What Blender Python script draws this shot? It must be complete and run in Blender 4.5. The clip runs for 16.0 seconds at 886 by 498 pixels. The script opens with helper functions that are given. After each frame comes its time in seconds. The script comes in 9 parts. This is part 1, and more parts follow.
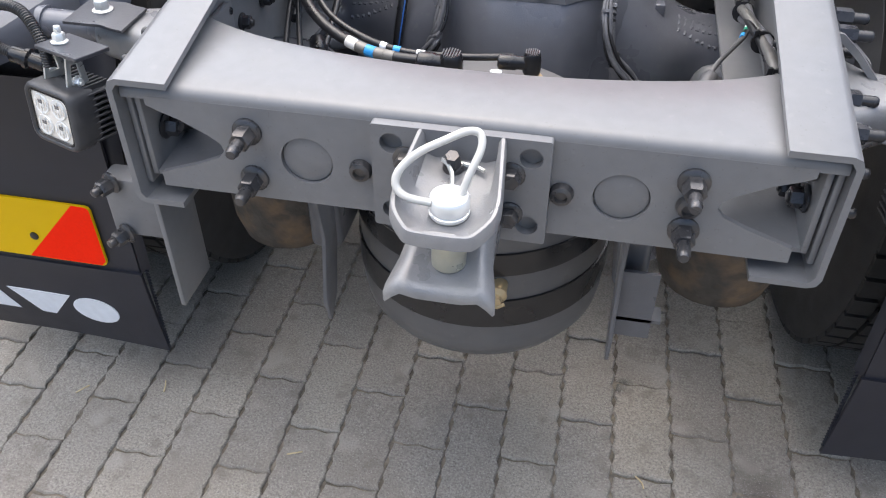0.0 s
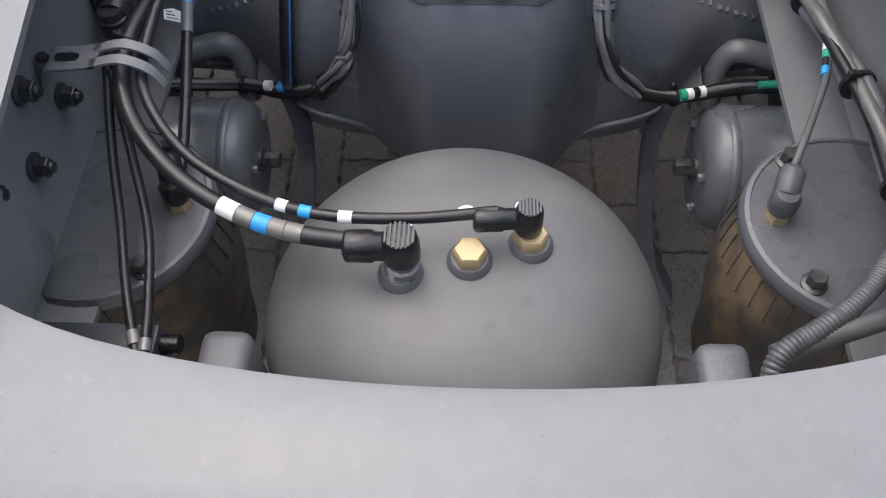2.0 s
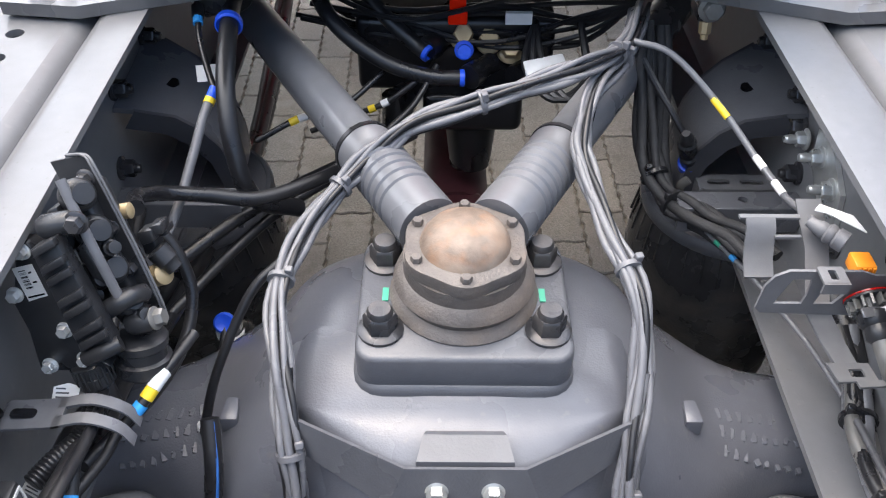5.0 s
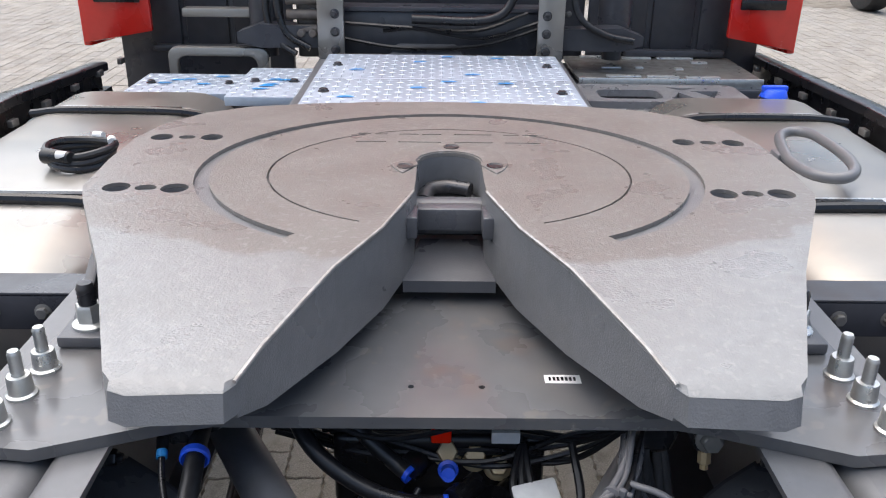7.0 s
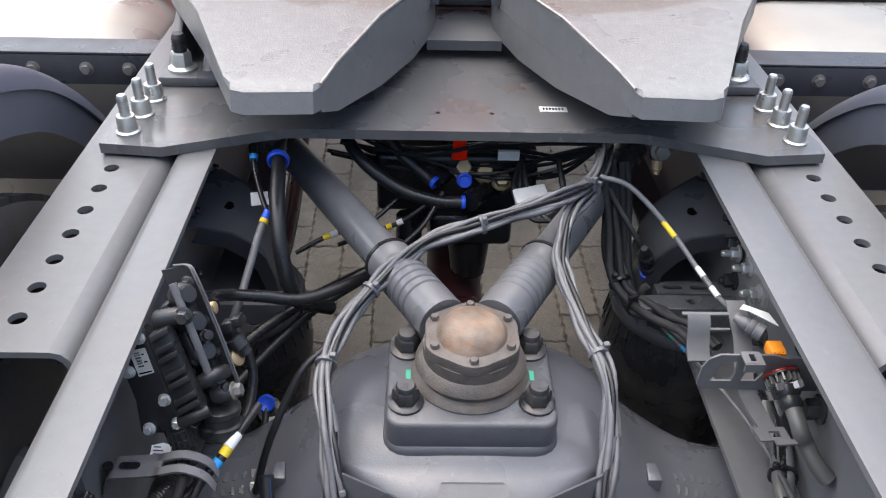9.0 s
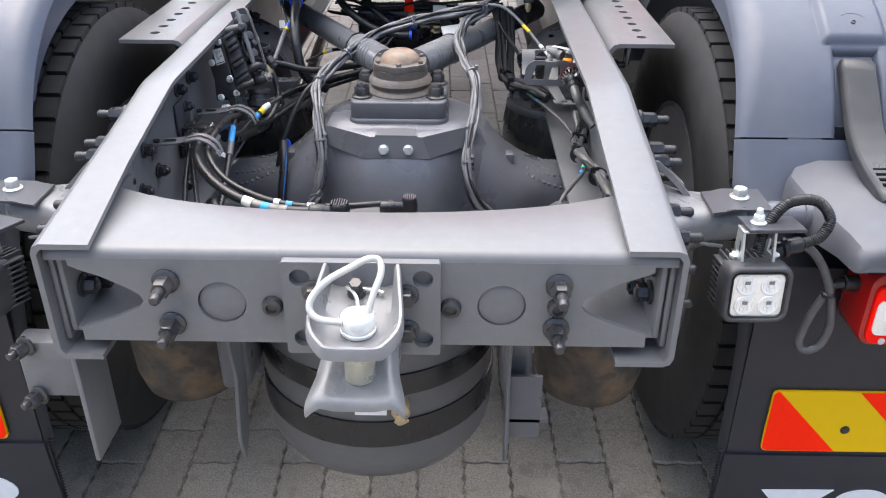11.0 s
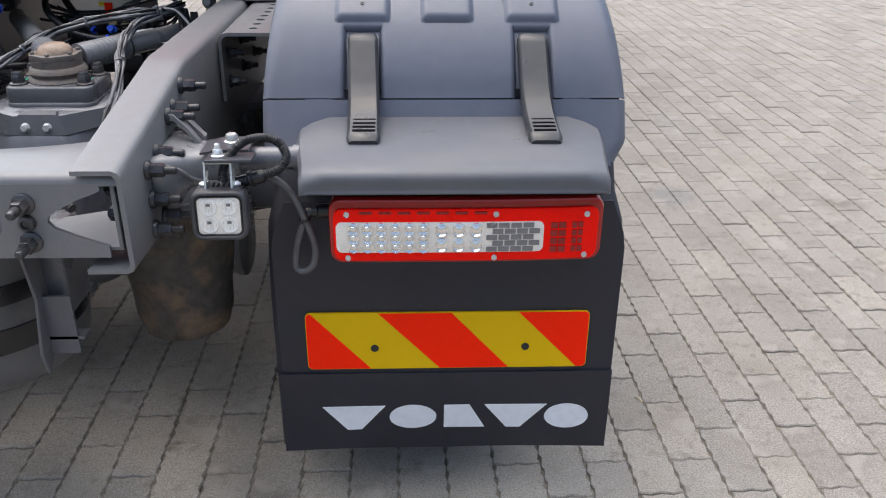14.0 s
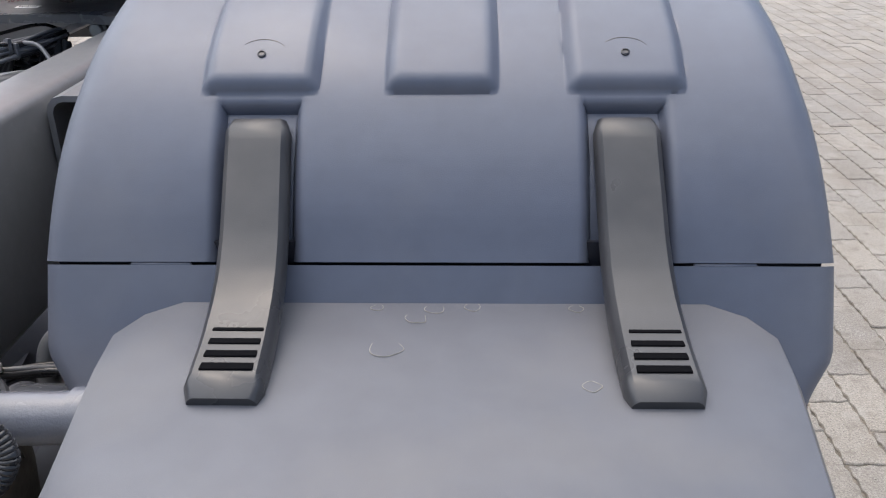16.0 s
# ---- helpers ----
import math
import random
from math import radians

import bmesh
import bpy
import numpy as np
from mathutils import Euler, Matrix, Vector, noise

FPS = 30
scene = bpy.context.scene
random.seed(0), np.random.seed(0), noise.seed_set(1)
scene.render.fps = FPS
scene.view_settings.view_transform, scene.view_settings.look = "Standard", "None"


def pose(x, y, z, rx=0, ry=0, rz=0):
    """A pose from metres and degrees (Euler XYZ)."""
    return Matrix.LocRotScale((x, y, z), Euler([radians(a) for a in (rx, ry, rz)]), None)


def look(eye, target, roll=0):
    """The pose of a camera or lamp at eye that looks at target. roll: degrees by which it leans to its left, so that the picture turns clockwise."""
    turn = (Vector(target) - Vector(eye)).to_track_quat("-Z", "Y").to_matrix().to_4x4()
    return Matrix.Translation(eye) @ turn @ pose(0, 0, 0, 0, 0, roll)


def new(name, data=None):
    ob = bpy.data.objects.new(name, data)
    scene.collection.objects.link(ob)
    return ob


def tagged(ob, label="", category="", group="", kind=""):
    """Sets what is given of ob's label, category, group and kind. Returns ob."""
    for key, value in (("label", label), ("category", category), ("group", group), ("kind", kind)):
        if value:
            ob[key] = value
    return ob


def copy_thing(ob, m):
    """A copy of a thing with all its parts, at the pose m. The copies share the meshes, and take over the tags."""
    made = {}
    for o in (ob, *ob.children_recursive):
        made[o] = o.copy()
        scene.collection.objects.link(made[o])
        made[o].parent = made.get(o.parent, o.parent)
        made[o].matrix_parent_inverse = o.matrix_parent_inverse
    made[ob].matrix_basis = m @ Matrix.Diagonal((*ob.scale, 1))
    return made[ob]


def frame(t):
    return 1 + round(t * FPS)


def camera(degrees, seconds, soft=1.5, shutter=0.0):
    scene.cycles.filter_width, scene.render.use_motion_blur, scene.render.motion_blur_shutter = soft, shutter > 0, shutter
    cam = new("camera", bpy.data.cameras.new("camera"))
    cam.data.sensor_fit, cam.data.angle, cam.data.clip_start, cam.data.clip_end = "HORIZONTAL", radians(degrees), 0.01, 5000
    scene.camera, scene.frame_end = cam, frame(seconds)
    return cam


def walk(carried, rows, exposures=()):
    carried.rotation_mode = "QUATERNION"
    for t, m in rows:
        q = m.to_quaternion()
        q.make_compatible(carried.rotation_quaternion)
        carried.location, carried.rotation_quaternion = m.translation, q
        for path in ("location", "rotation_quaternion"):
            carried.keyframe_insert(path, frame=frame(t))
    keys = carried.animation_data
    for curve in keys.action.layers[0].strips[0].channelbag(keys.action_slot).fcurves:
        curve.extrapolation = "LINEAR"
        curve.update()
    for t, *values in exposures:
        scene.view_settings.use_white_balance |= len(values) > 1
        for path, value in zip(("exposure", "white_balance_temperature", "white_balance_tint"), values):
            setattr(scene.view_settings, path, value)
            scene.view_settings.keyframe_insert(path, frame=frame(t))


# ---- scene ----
cam = camera(55.7, 16.0, soft=1.1)
PATH = [
    (0, (0.142, -0.783, 1.375), (-0.164, 0.717, 0.089), 0.0),
    (0.5, (0.049, -0.655, 1.409), (-0.183, 0.849, 0.112), -0.8),
    (1, (0.007, -0.47, 1.416), (-0.147, 1.023, 0.094), -0.8),
    (1.5, (-0.007, -0.274, 1.429), (-0.107, 1.018, -0.095), -1.7),
    (2, (-0.001, -0.112, 1.412), (-0.073, 0.981, -0.262), -1.9),
    (2.5, (0.015, -0.017, 1.391), (-0.043, 1.071, -0.287), -1.8),
    (3, (0.004, -0.017, 1.396), (-0.049, 1.068, -0.283), -1.6),
    (3.5, (-0.011, 0.0, 1.396), (-0.052, 1.227, -0.183), -0.9),
    (4, (-0.014, 0.051, 1.402), (-0.045, 1.49, 0.014), -0.6),
    (4.5, (0.007, 0.133, 1.371), (-0.046, 1.621, 0.035), -1.6),
    (5, (-0.024, 0.271, 1.422), (-0.017, 1.752, 0.078), 0.6),
    (5.2, (-0.02, 0.315, 1.417), (-0.012, 1.883, 0.176), -0.1),
    (7.3, (-0.012, 0.433, 1.548), (0.01, 2.263, 0.742), 1.0),
    (7.5, (-0.011, 0.43, 1.548), (0.012, 2.258, 0.737), 1.1),
    (8, (-0.008, 0.406, 1.554), (0.003, 2.217, 0.705), 0.9),
    (8.5, (-0.046, 0.288, 1.551), (-0.004, 1.971, 0.472), 1.5),
    (9, (-0.063, 0.084, 1.564), (-0.012, 1.722, 0.417), 1.7),
    (9.2, (-0.061, 0.008, 1.569), (-0.009, 1.632, 0.403), 1.9),
    (11.3, (0.23, -1.102, 1.403), (0.2, 0.657, 0.452), 0.2),
    (11.5, (0.32, -1.208, 1.406), (0.335, 0.55, 0.452), -0.0),
    (12, (0.513, -1.385, 1.391), (0.683, 0.369, 0.444), 0.2),
    (12.5, (0.689, -1.315, 1.369), (0.954, 0.427, 0.422), 0.1),
    (13, (0.801, -1.246, 1.365), (1.059, 0.496, 0.417), 0.1),
    (13.5, (0.861, -1.265, 1.364), (0.96, 0.493, 0.416), -0.1),
    (14, (0.885, -1.251, 1.359), (0.954, 0.551, 0.493), 0.5),
    (14.5, (0.882, -1.072, 1.358), (0.933, 0.733, 0.5), 0.6),
    (15, (0.871, -0.882, 1.345), (0.911, 0.924, 0.488), 0.5),
    (15.5, (0.925, -0.573, 1.297), (0.947, 1.225, 0.422), 0.1),
    (16, (0.983, -0.302, 1.247), (0.916, 1.5, 0.383), -0.8),
]
walk(cam, [(t, look(eye, target, roll)) for t, eye, target, roll in PATH], exposures=[(0.0, 1.02), (1.0, 0.68), (1.5, 0.4), (2.0, 0.62), (2.5, 1.25), (3.0, 1.4), (4.0, 1.4), (5.0, 1.38), (7.5, 0.55), (8.5, 0.65), (9.0, 0.85), (11.5, 1.2), (12.5, 0.68), (13.0, 0.55), (14.0, 0.62), (15.0, 0.6), (16.0, 0.6)])

# ---- world and light ----
SUN_ELEV, SUN_AZ = 72.0, -42.0
world = bpy.data.worlds.new("sky")
scene.world = world
world.use_nodes = True
wn = world.node_tree
sky = wn.nodes.new("ShaderNodeTexSky")
sky.sky_type, sky.sun_disc = "NISHITA", False
sky.sun_elevation, sky.sun_rotation = radians(SUN_ELEV), radians(SUN_AZ)
sky.air_density, sky.dust_density, sky.ozone_density = 1.0, 4.0, 1.0
wn.nodes["Background"].inputs["Strength"].default_value = 0.15
wn.links.new(sky.outputs[0], wn.nodes["Background"].inputs["Color"])
sun = new("sun", bpy.data.lights.new("sun", "SUN"))
sun.data.energy, sun.data.angle, sun.data.color = 2.7, radians(112), (0.985, 0.98, 0.955)
SUN_DIR = Vector((math.sin(radians(SUN_AZ)) * math.cos(radians(SUN_ELEV)), math.cos(radians(SUN_AZ)) * math.cos(radians(SUN_ELEV)), math.sin(radians(SUN_ELEV))))
sun.rotation_euler = SUN_DIR.to_track_quat("Z", "Y").to_euler()


# ---- materials ----
def material(name, colour, rough=0.5, metal=0.0, vary=0.15, scale=30.0, bump=0.0, bump_scale=400.0, dirt=None, dirt_amount=0.4,
             dirt_scale=8.0, coat=0.0, spec=0.5, shade=None, rough_vary=0.15, spots=(), specks=(), coat_rough=0.18):
    """A procedural surface: fine grain, broad stains, relief. shade: 'object' or 'island' varies each piece."""
    m = bpy.data.materials.new(name)
    m.use_nodes = True
    nt = m.node_tree
    b = nt.nodes["Principled BSDF"]
    N, L = nt.nodes.new, nt.links.new
    tc = N("ShaderNodeTexCoord")
    out = tc.outputs["Object"]
    if shade:
        geo = N("ShaderNodeNewGeometry")
        out = geo.outputs["Position"]
    n1 = N("ShaderNodeTexNoise")
    n1.inputs["Scale"].default_value, n1.inputs["Detail"].default_value = scale, 6
    n2 = N("ShaderNodeTexNoise")
    n2.inputs["Scale"].default_value, n2.inputs["Detail"].default_value = dirt_scale, 5
    L(out, n1.inputs["Vector"])
    L(out, n2.inputs["Vector"])
    val = N("ShaderNodeMapRange")
    val.inputs["To Min"].default_value, val.inputs["To Max"].default_value = 1 - vary, 1 + vary
    val.inputs["From Min"].default_value, val.inputs["From Max"].default_value = 0.3, 0.7
    L(n1.outputs["Fac"], val.inputs["Value"])
    hsv = N("ShaderNodeHueSaturation")
    hsv.inputs["Color"].default_value = (*colour, 1)
    L(val.outputs[0], hsv.inputs["Value"])
    col = hsv.outputs["Color"]
    if shade:
        src = N("ShaderNodeObjectInfo").outputs["Random"] if shade == "object" else geo.outputs["Random Per Island"]
        ramp = N("ShaderNodeValToRGB")
        for i, (p, c) in enumerate(((0.0, (0.84, 0.83, 0.82)), (0.5, (0.97, 0.96, 0.945)), (1.0, (1.07, 1.045, 1.0)))):
            e = ramp.color_ramp.elements[i] if i < 2 else ramp.color_ramp.elements.new(p)
            e.position, e.color = p, (*c, 1)
        L(src, ramp.inputs["Fac"])
        mul = N("ShaderNodeMix")
        mul.data_type, mul.blend_type = "RGBA", "MULTIPLY"
        mul.inputs["Factor"].default_value = 1.0
        L(col, mul.inputs[6])
        L(ramp.outputs[0], mul.inputs[7])
        col = mul.outputs[2]
    if dirt:
        mask = N("ShaderNodeMapRange")
        mask.inputs["From Min"].default_value, mask.inputs["From Max"].default_value = 0.48, 0.72
        mask.inputs["To Max"].default_value = dirt_amount
        L(n2.outputs["Fac"], mask.inputs["Value"])
        mix = N("ShaderNodeMix")
        mix.data_type = "RGBA"
        L(mask.outputs[0], mix.inputs["Factor"])
        L(col, mix.inputs[6])
        mix.inputs[7].default_value = (*dirt, 1)
        col = mix.outputs[2]
    for (sx, sy, sr, sc, *soft) in spots:
        dist = N("ShaderNodeVectorMath")
        dist.operation = "DISTANCE"
        warp = N("ShaderNodeMix")
        warp.data_type, warp.blend_type = "RGBA", "ADD"
        warp.inputs["Factor"].default_value = 0.10
        n4 = N("ShaderNodeTexNoise")
        n4.inputs["Scale"].default_value = 14
        L(out, n4.inputs["Vector"])
        L(out, warp.inputs[6])
        L(n4.outputs["Color"], warp.inputs[7])
        L(warp.outputs[2], dist.inputs[0])
        dist.inputs[1].default_value = (sx + 0.05, sy + 0.05, 0.05)
        fall = N("ShaderNodeMapRange")
        fall.inputs["From Min"].default_value, fall.inputs["From Max"].default_value = sr * (soft[0] if soft else 0.3), sr
        fall.inputs["To Min"].default_value, fall.inputs["To Max"].default_value = 0.75, 0.0
        L(dist.outputs["Value"], fall.inputs["Value"])
        mix = N("ShaderNodeMix")
        mix.data_type = "RGBA"
        L(fall.outputs[0], mix.inputs["Factor"])
        L(col, mix.inputs[6])
        mix.inputs[7].default_value = (*sc, 1)
        col = mix.outputs[2]
    for (sscale, low, high, amount, sc) in specks:
        n5 = N("ShaderNodeTexNoise")
        n5.inputs["Scale"].default_value, n5.inputs["Detail"].default_value = sscale, 1.5
        L(out, n5.inputs["Vector"])
        thr = N("ShaderNodeMapRange")
        thr.inputs["From Min"].default_value, thr.inputs["From Max"].default_value = low, high
        thr.inputs["To Max"].default_value = amount
        L(n5.outputs["Fac"], thr.inputs["Value"])
        mix = N("ShaderNodeMix")
        mix.data_type = "RGBA"
        L(thr.outputs[0], mix.inputs["Factor"])
        L(col, mix.inputs[6])
        mix.inputs[7].default_value = (*sc, 1)
        col = mix.outputs[2]
    L(col, b.inputs["Base Color"])
    rr = N("ShaderNodeMapRange")
    rr.inputs["From Min"].default_value, rr.inputs["From Max"].default_value = 0.3, 0.7
    rr.inputs["To Min"].default_value, rr.inputs["To Max"].default_value = max(rough - rough_vary, 0.03), min(rough + rough_vary, 1)
    L(n2.outputs["Fac"], rr.inputs["Value"])
    L(rr.outputs[0], b.inputs["Roughness"])
    b.inputs["Metallic"].default_value = metal
    b.inputs["Coat Weight"].default_value = coat
    b.inputs["Coat Roughness"].default_value = coat_rough
    b.inputs["Specular IOR Level"].default_value = spec
    if bump:
        n3 = N("ShaderNodeTexNoise")
        n3.inputs["Scale"].default_value, n3.inputs["Detail"].default_value = bump_scale, 3
        L(out, n3.inputs["Vector"])
        bp = N("ShaderNodeBump")
        bp.inputs["Strength"].default_value, bp.inputs["Distance"].default_value = bump, 0.002
        L(n3.outputs["Fac"], bp.inputs["Height"])
        L(bp.outputs[0], b.inputs["Normal"])
    return m


FRAME_GREY = material("frame_grey_paint", (0.156, 0.157, 0.164), 0.33, 0, 0.05, 60, 0.05, 900, (0.178, 0.175, 0.170), 0.3, 9, rough_vary=0.05, specks=((90, 0.68, 0.74, 0.16, (0.25, 0.243, 0.23)), (240, 0.70, 0.74, 0.35, (0.09, 0.085, 0.08))))
CAST_GREY = material("cast_grey_paint", (0.098, 0.100, 0.110), 0.33, 0, 0.07, 50, 0.18, 380, (0.15, 0.145, 0.14), 0.2, 8)
AXLE_GREY = material("axle_grey_paint", (0.110, 0.114, 0.133), 0.33, 0, 0.06, 40, 0.16, 420, (0.12, 0.117, 0.115), 0.25, 6, coat=0.25, specks=((70, 0.67, 0.72, 0.25, (0.17, 0.165, 0.16)),))
WHEEL_PLATE = material("fifth_wheel_paint", (0.235, 0.235, 0.234), 0.36, 0, 0.08, 60, 0.42, 300, (0.205, 0.195, 0.185), 0.2, 9, spots=((0.0, 0.70, 1.009, (0.165, 0.146, 0.130), 0.985),), specks=((110, 0.58, 0.68, 0.32, (0.34, 0.328, 0.315)), (18, 0.62, 0.74, 0.15, (0.11, 0.095, 0.085))))
# fifth wheel paint again, made darker to put shade on its upright faces
PLATE_SHADED = material("fifth_wheel_paint_shaded", (0.160, 0.161, 0.167), 0.38, 0, 0.07, 60, 0.35, 420, (0.18, 0.17, 0.16), 0.25, 9)
WORN_EDGE = material("worn_bare_edge", (0.42, 0.40, 0.38), 0.4, 0.3, 0.2, 120, 0.3, 300, (0.25, 0.22, 0.2), 0.6, 40)
ROD_GREY = material("rod_grey_paint", (0.135, 0.137, 0.147), 0.32, 0, 0.08, 50, 0.06, 700, (0.2, 0.19, 0.18), 0.25, 8, coat=0.25)
GUARD = material("grey_plastic", (0.085, 0.096, 0.130), 0.42, 0, 0.05, 40, 0.12, 1500, (0.2, 0.195, 0.19), 0.25, 4)
CHAMBER_GREY = material("chamber_grey_paint", (0.112, 0.115, 0.130), 0.34, 0, 0.06, 40, 0.05, 500, (0.15, 0.145, 0.14), 0.25, 8, coat=0.2)
MOUNT_GREY = material("dark_plate_paint", (0.118, 0.118, 0.122), 0.30, 0, 0.06, 30, 0.04, 500, (0.165, 0.15, 0.135), 0.35, 9, coat=0.35, specks=((35, 0.63, 0.70, 0.45, (0.20, 0.18, 0.16)), (12, 0.60, 0.70, 0.35, (0.15, 0.11, 0.09))), coat_rough=0.12)
TANK_GREY = material("tank_grey_paint", (0.098, 0.097, 0.099), 0.42, 0, 0.05, 40, 0.04, 600, (0.15, 0.143, 0.137), 0.3, 9, specks=((120, 0.68, 0.72, 0.2, (0.16, 0.15, 0.14)), (26, 0.70, 0.73, 0.5, (0.075, 0.07, 0.066))))
HOOD = material("dark_grey_plastic", (0.094, 0.098, 0.114), 0.5, 0, 0.06, 30, 0.15, 1500, (0.19, 0.18, 0.17), 0.4, 5)
FLAP = material("black_flap_plastic", (0.012, 0.0135, 0.022), 0.5, 0, 0.1, 30, 0.1, 900, (0.05, 0.05, 0.052), 0.22, 6)
LATCH = material("black_rubber_latch", (0.034, 0.034, 0.037), 0.36, 0, 0.12, 25, 0.06, 900, (0.095, 0.090, 0.086), 0.5, 9)
# near-black colour for the shade inside openings that have no depth
OPENING_SHADE = material("opening_shade_black", (0.004, 0.004, 0.005), 0.95, 0, 0.1, 60, spec=0.05)
DRIP = material("dried_drip_stain", (0.26, 0.245, 0.22), 0.7, 0, 0.3, 200)
BLACK = material("black_plastic", (0.010, 0.010, 0.012), 0.30, 0, 0.15, 40, 0.08, 700, (0.045, 0.043, 0.04), 0.2, 12)
RUBBER = material("tyre_rubber", (0.022, 0.022, 0.023), 0.75, 0, 0.2, 30, 0.3, 300, (0.07, 0.06, 0.05), 0.35, 7)
BELLOWS_BLACK = material("black_bellows_rubber", (0.026, 0.026, 0.028), 0.30, 0, 0.25, 25, 0.3, 200, (0.10, 0.088, 0.075), 0.7, 16)
BELLOWS = material("dusty_bellows_rubber", (0.050, 0.043, 0.036), 0.7, 0, 0.3, 45, 0.5, 160, (0.20, 0.13, 0.072), 0.85, 14, specks=((35, 0.58, 0.68, 0.6, (0.03, 0.028, 0.026)),))
CABLE_BLACK = material("black_cable_sheath", (0.014, 0.014, 0.016), 0.34, 0, 0.2, 90, 0.1, 900, (0.05, 0.047, 0.045), 0.25, 18)
CABLE_GREY = material("grey_painted_cable", (0.135, 0.135, 0.145), 0.36, 0, 0.12, 60, 0, 1, (0.22, 0.215, 0.21), 0.4, 25)
ZINC = material("galvanised_zinc", (0.62, 0.63, 0.62), 0.36, 0.75, 0.1, 60, 0.05, 500, (0.45, 0.4, 0.3), 0.25, 40)
STEEL_WHITE = material("bright_cast_steel", (0.60, 0.60, 0.60), 0.42, 0.35, 0.08, 60, 0.2, 400, (0.42, 0.41, 0.40), 0.4, 20)
BOLT_DARK = material("dark_bolt_steel", (0.062, 0.062, 0.067), 0.30, 0.5, 0.15, 60, 0.1, 500, (0.2, 0.17, 0.14), 0.3, 30)
BOLT_BLACK = material("black_coated_bolt", (0.030, 0.030, 0.034), 0.30, 0.2, 0.15, 60, 0.05, 500, (0.09, 0.085, 0.08), 0.25, 40)
JAW_GREY = material("grey_jaw_casting", (0.205, 0.205, 0.213), 0.36, 0.15, 0.07, 50, 0.2, 400, (0.30, 0.29, 0.27), 0.4, 18)
PIN_ZINC = material("yellowish_zinc_pin", (0.60, 0.58, 0.47), 0.34, 0.5, 0.1, 40, 0.05, 500, (0.42, 0.36, 0.25), 0.3, 25)
ZINC_BRIGHT = material("bright_zinc", (0.80, 0.81, 0.80), 0.30, 0.55, 0.06, 40)
HANDLE_WHITE = material("white_coated_wire", (0.50, 0.495, 0.47), 0.35, 0, 0.06, 80, 0, 1, (0.5, 0.48, 0.45), 0.4, 60)
BRASS = material("brass", (0.46, 0.35, 0.20), 0.42, 0.4, 0.12, 60, 0.1, 400, (0.33, 0.25, 0.13), 0.4, 60)
CABLE_MID = material("dusty_grey_cable", (0.075, 0.075, 0.08), 0.42, 0, 0.15, 60, 0, 1, (0.16, 0.155, 0.15), 0.35, 25)
RUST = material("rusty_cast_iron", (0.12, 0.105, 0.095), 0.55, 0.15, 0.2, 60, 0.5, 300, (0.20, 0.14, 0.095), 0.5, 14)
RUST_DOME = material("rust_bloom_cap", (0.20, 0.15, 0.115), 0.5, 0.1, 0.2, 70, 0.3, 300, (0.36, 0.17, 0.075), 0.8, 28, specks=((30, 0.52, 0.68, 0.6, (0.33, 0.29, 0.24)),))
RED_LENS = material("red_lens", (0.97, 0.007, 0.002), 0.3, 0, 0.05, 200, 0, 1, None, spec=0.12, rough_vary=0.05)
RED_DARK = material("dark_red_lens_rim", (0.34, 0.006, 0.005), 0.12, 0, 0.05, 200, 0, 1, None, coat=0.15, rough_vary=0.04)
MODULE_BLACK = material("matt_black_moulding", (0.024, 0.0245, 0.027), 0.36, 0, 0.2, 60, 0.1, 700, (0.05, 0.048, 0.046), 0.25, 25)
STEEL_DULL = material("dull_dusty_steel", (0.20, 0.195, 0.185), 0.42, 0.4, 0.15, 60, 0.1, 500, (0.12, 0.10, 0.08), 0.4, 30)
CLOTH = material("black_cloth_tape", (0.022, 0.022, 0.024), 0.7, 0, 0.25, 90, 0.4, 500, (0.07, 0.067, 0.063), 0.4, 16)
BRACKET_GREY = material("bracket_grey_paint", (0.13, 0.13, 0.138), 0.4, 0, 0.1, 50, 0.1, 500, (0.2, 0.19, 0.18), 0.3, 20)
SHEET_GREY = material("pale_sheet_grey", (0.125, 0.125, 0.13), 0.42, 0.05, 0.08, 50, 0.06, 500, (0.2, 0.195, 0.185), 0.3, 20)
LAMP_BODY = material("dusty_black_lamp_casting", (0.040, 0.041, 0.046), 0.45, 0, 0.12, 60, 0.2, 600, (0.12, 0.115, 0.11), 0.35, 20)
RED_SIGN = material("red_reflective_sheet", (0.98, 0.022, 0.003), 0.5, 0, 0.04, 300, 0.1, 600, spec=0.08)
YELLOW_SIGN = material("yellow_reflective_sheet", (0.70, 0.44, 0.004), 0.5, 0, 0.10, 700, 0.25, 600, spec=0.12)
WHITE = material("white_paint", (0.70, 0.73, 0.78), 0.5, 0, 0.05, 60)
PAPER = material("white_label", (0.75, 0.74, 0.72), 0.6, 0, 0.06, 80)
LENS_WHITE = material("clear_lamp_lens", (0.80, 0.75, 0.68), 0.16, 0, 0.06, 200, 0, 1, coat=0.6, coat_rough=0.05)
FROST = material("frosted_reflector", (0.80, 0.79, 0.76), 0.4, 0.1, 0.06, 120)
CHROME = material("chrome_reflector", (0.85, 0.85, 0.84), 0.14, 1.0, 0.04, 80)
SMOKE = material("smoked_reflector", (0.20, 0.20, 0.21), 0.25, 0.5, 0.1, 80)
BLUE = material("blue_plastic", (0.02, 0.10, 0.75), 0.4, 0, 0.06, 60)
STRIPE_BLUE = material("blue_line_stripe", (0.03, 0.13, 0.42), 0.45, 0, 0.1, 60)
CYAN = material("blue_marking_tape", (0.03, 0.30, 0.70), 0.45, 0, 0.06, 60)
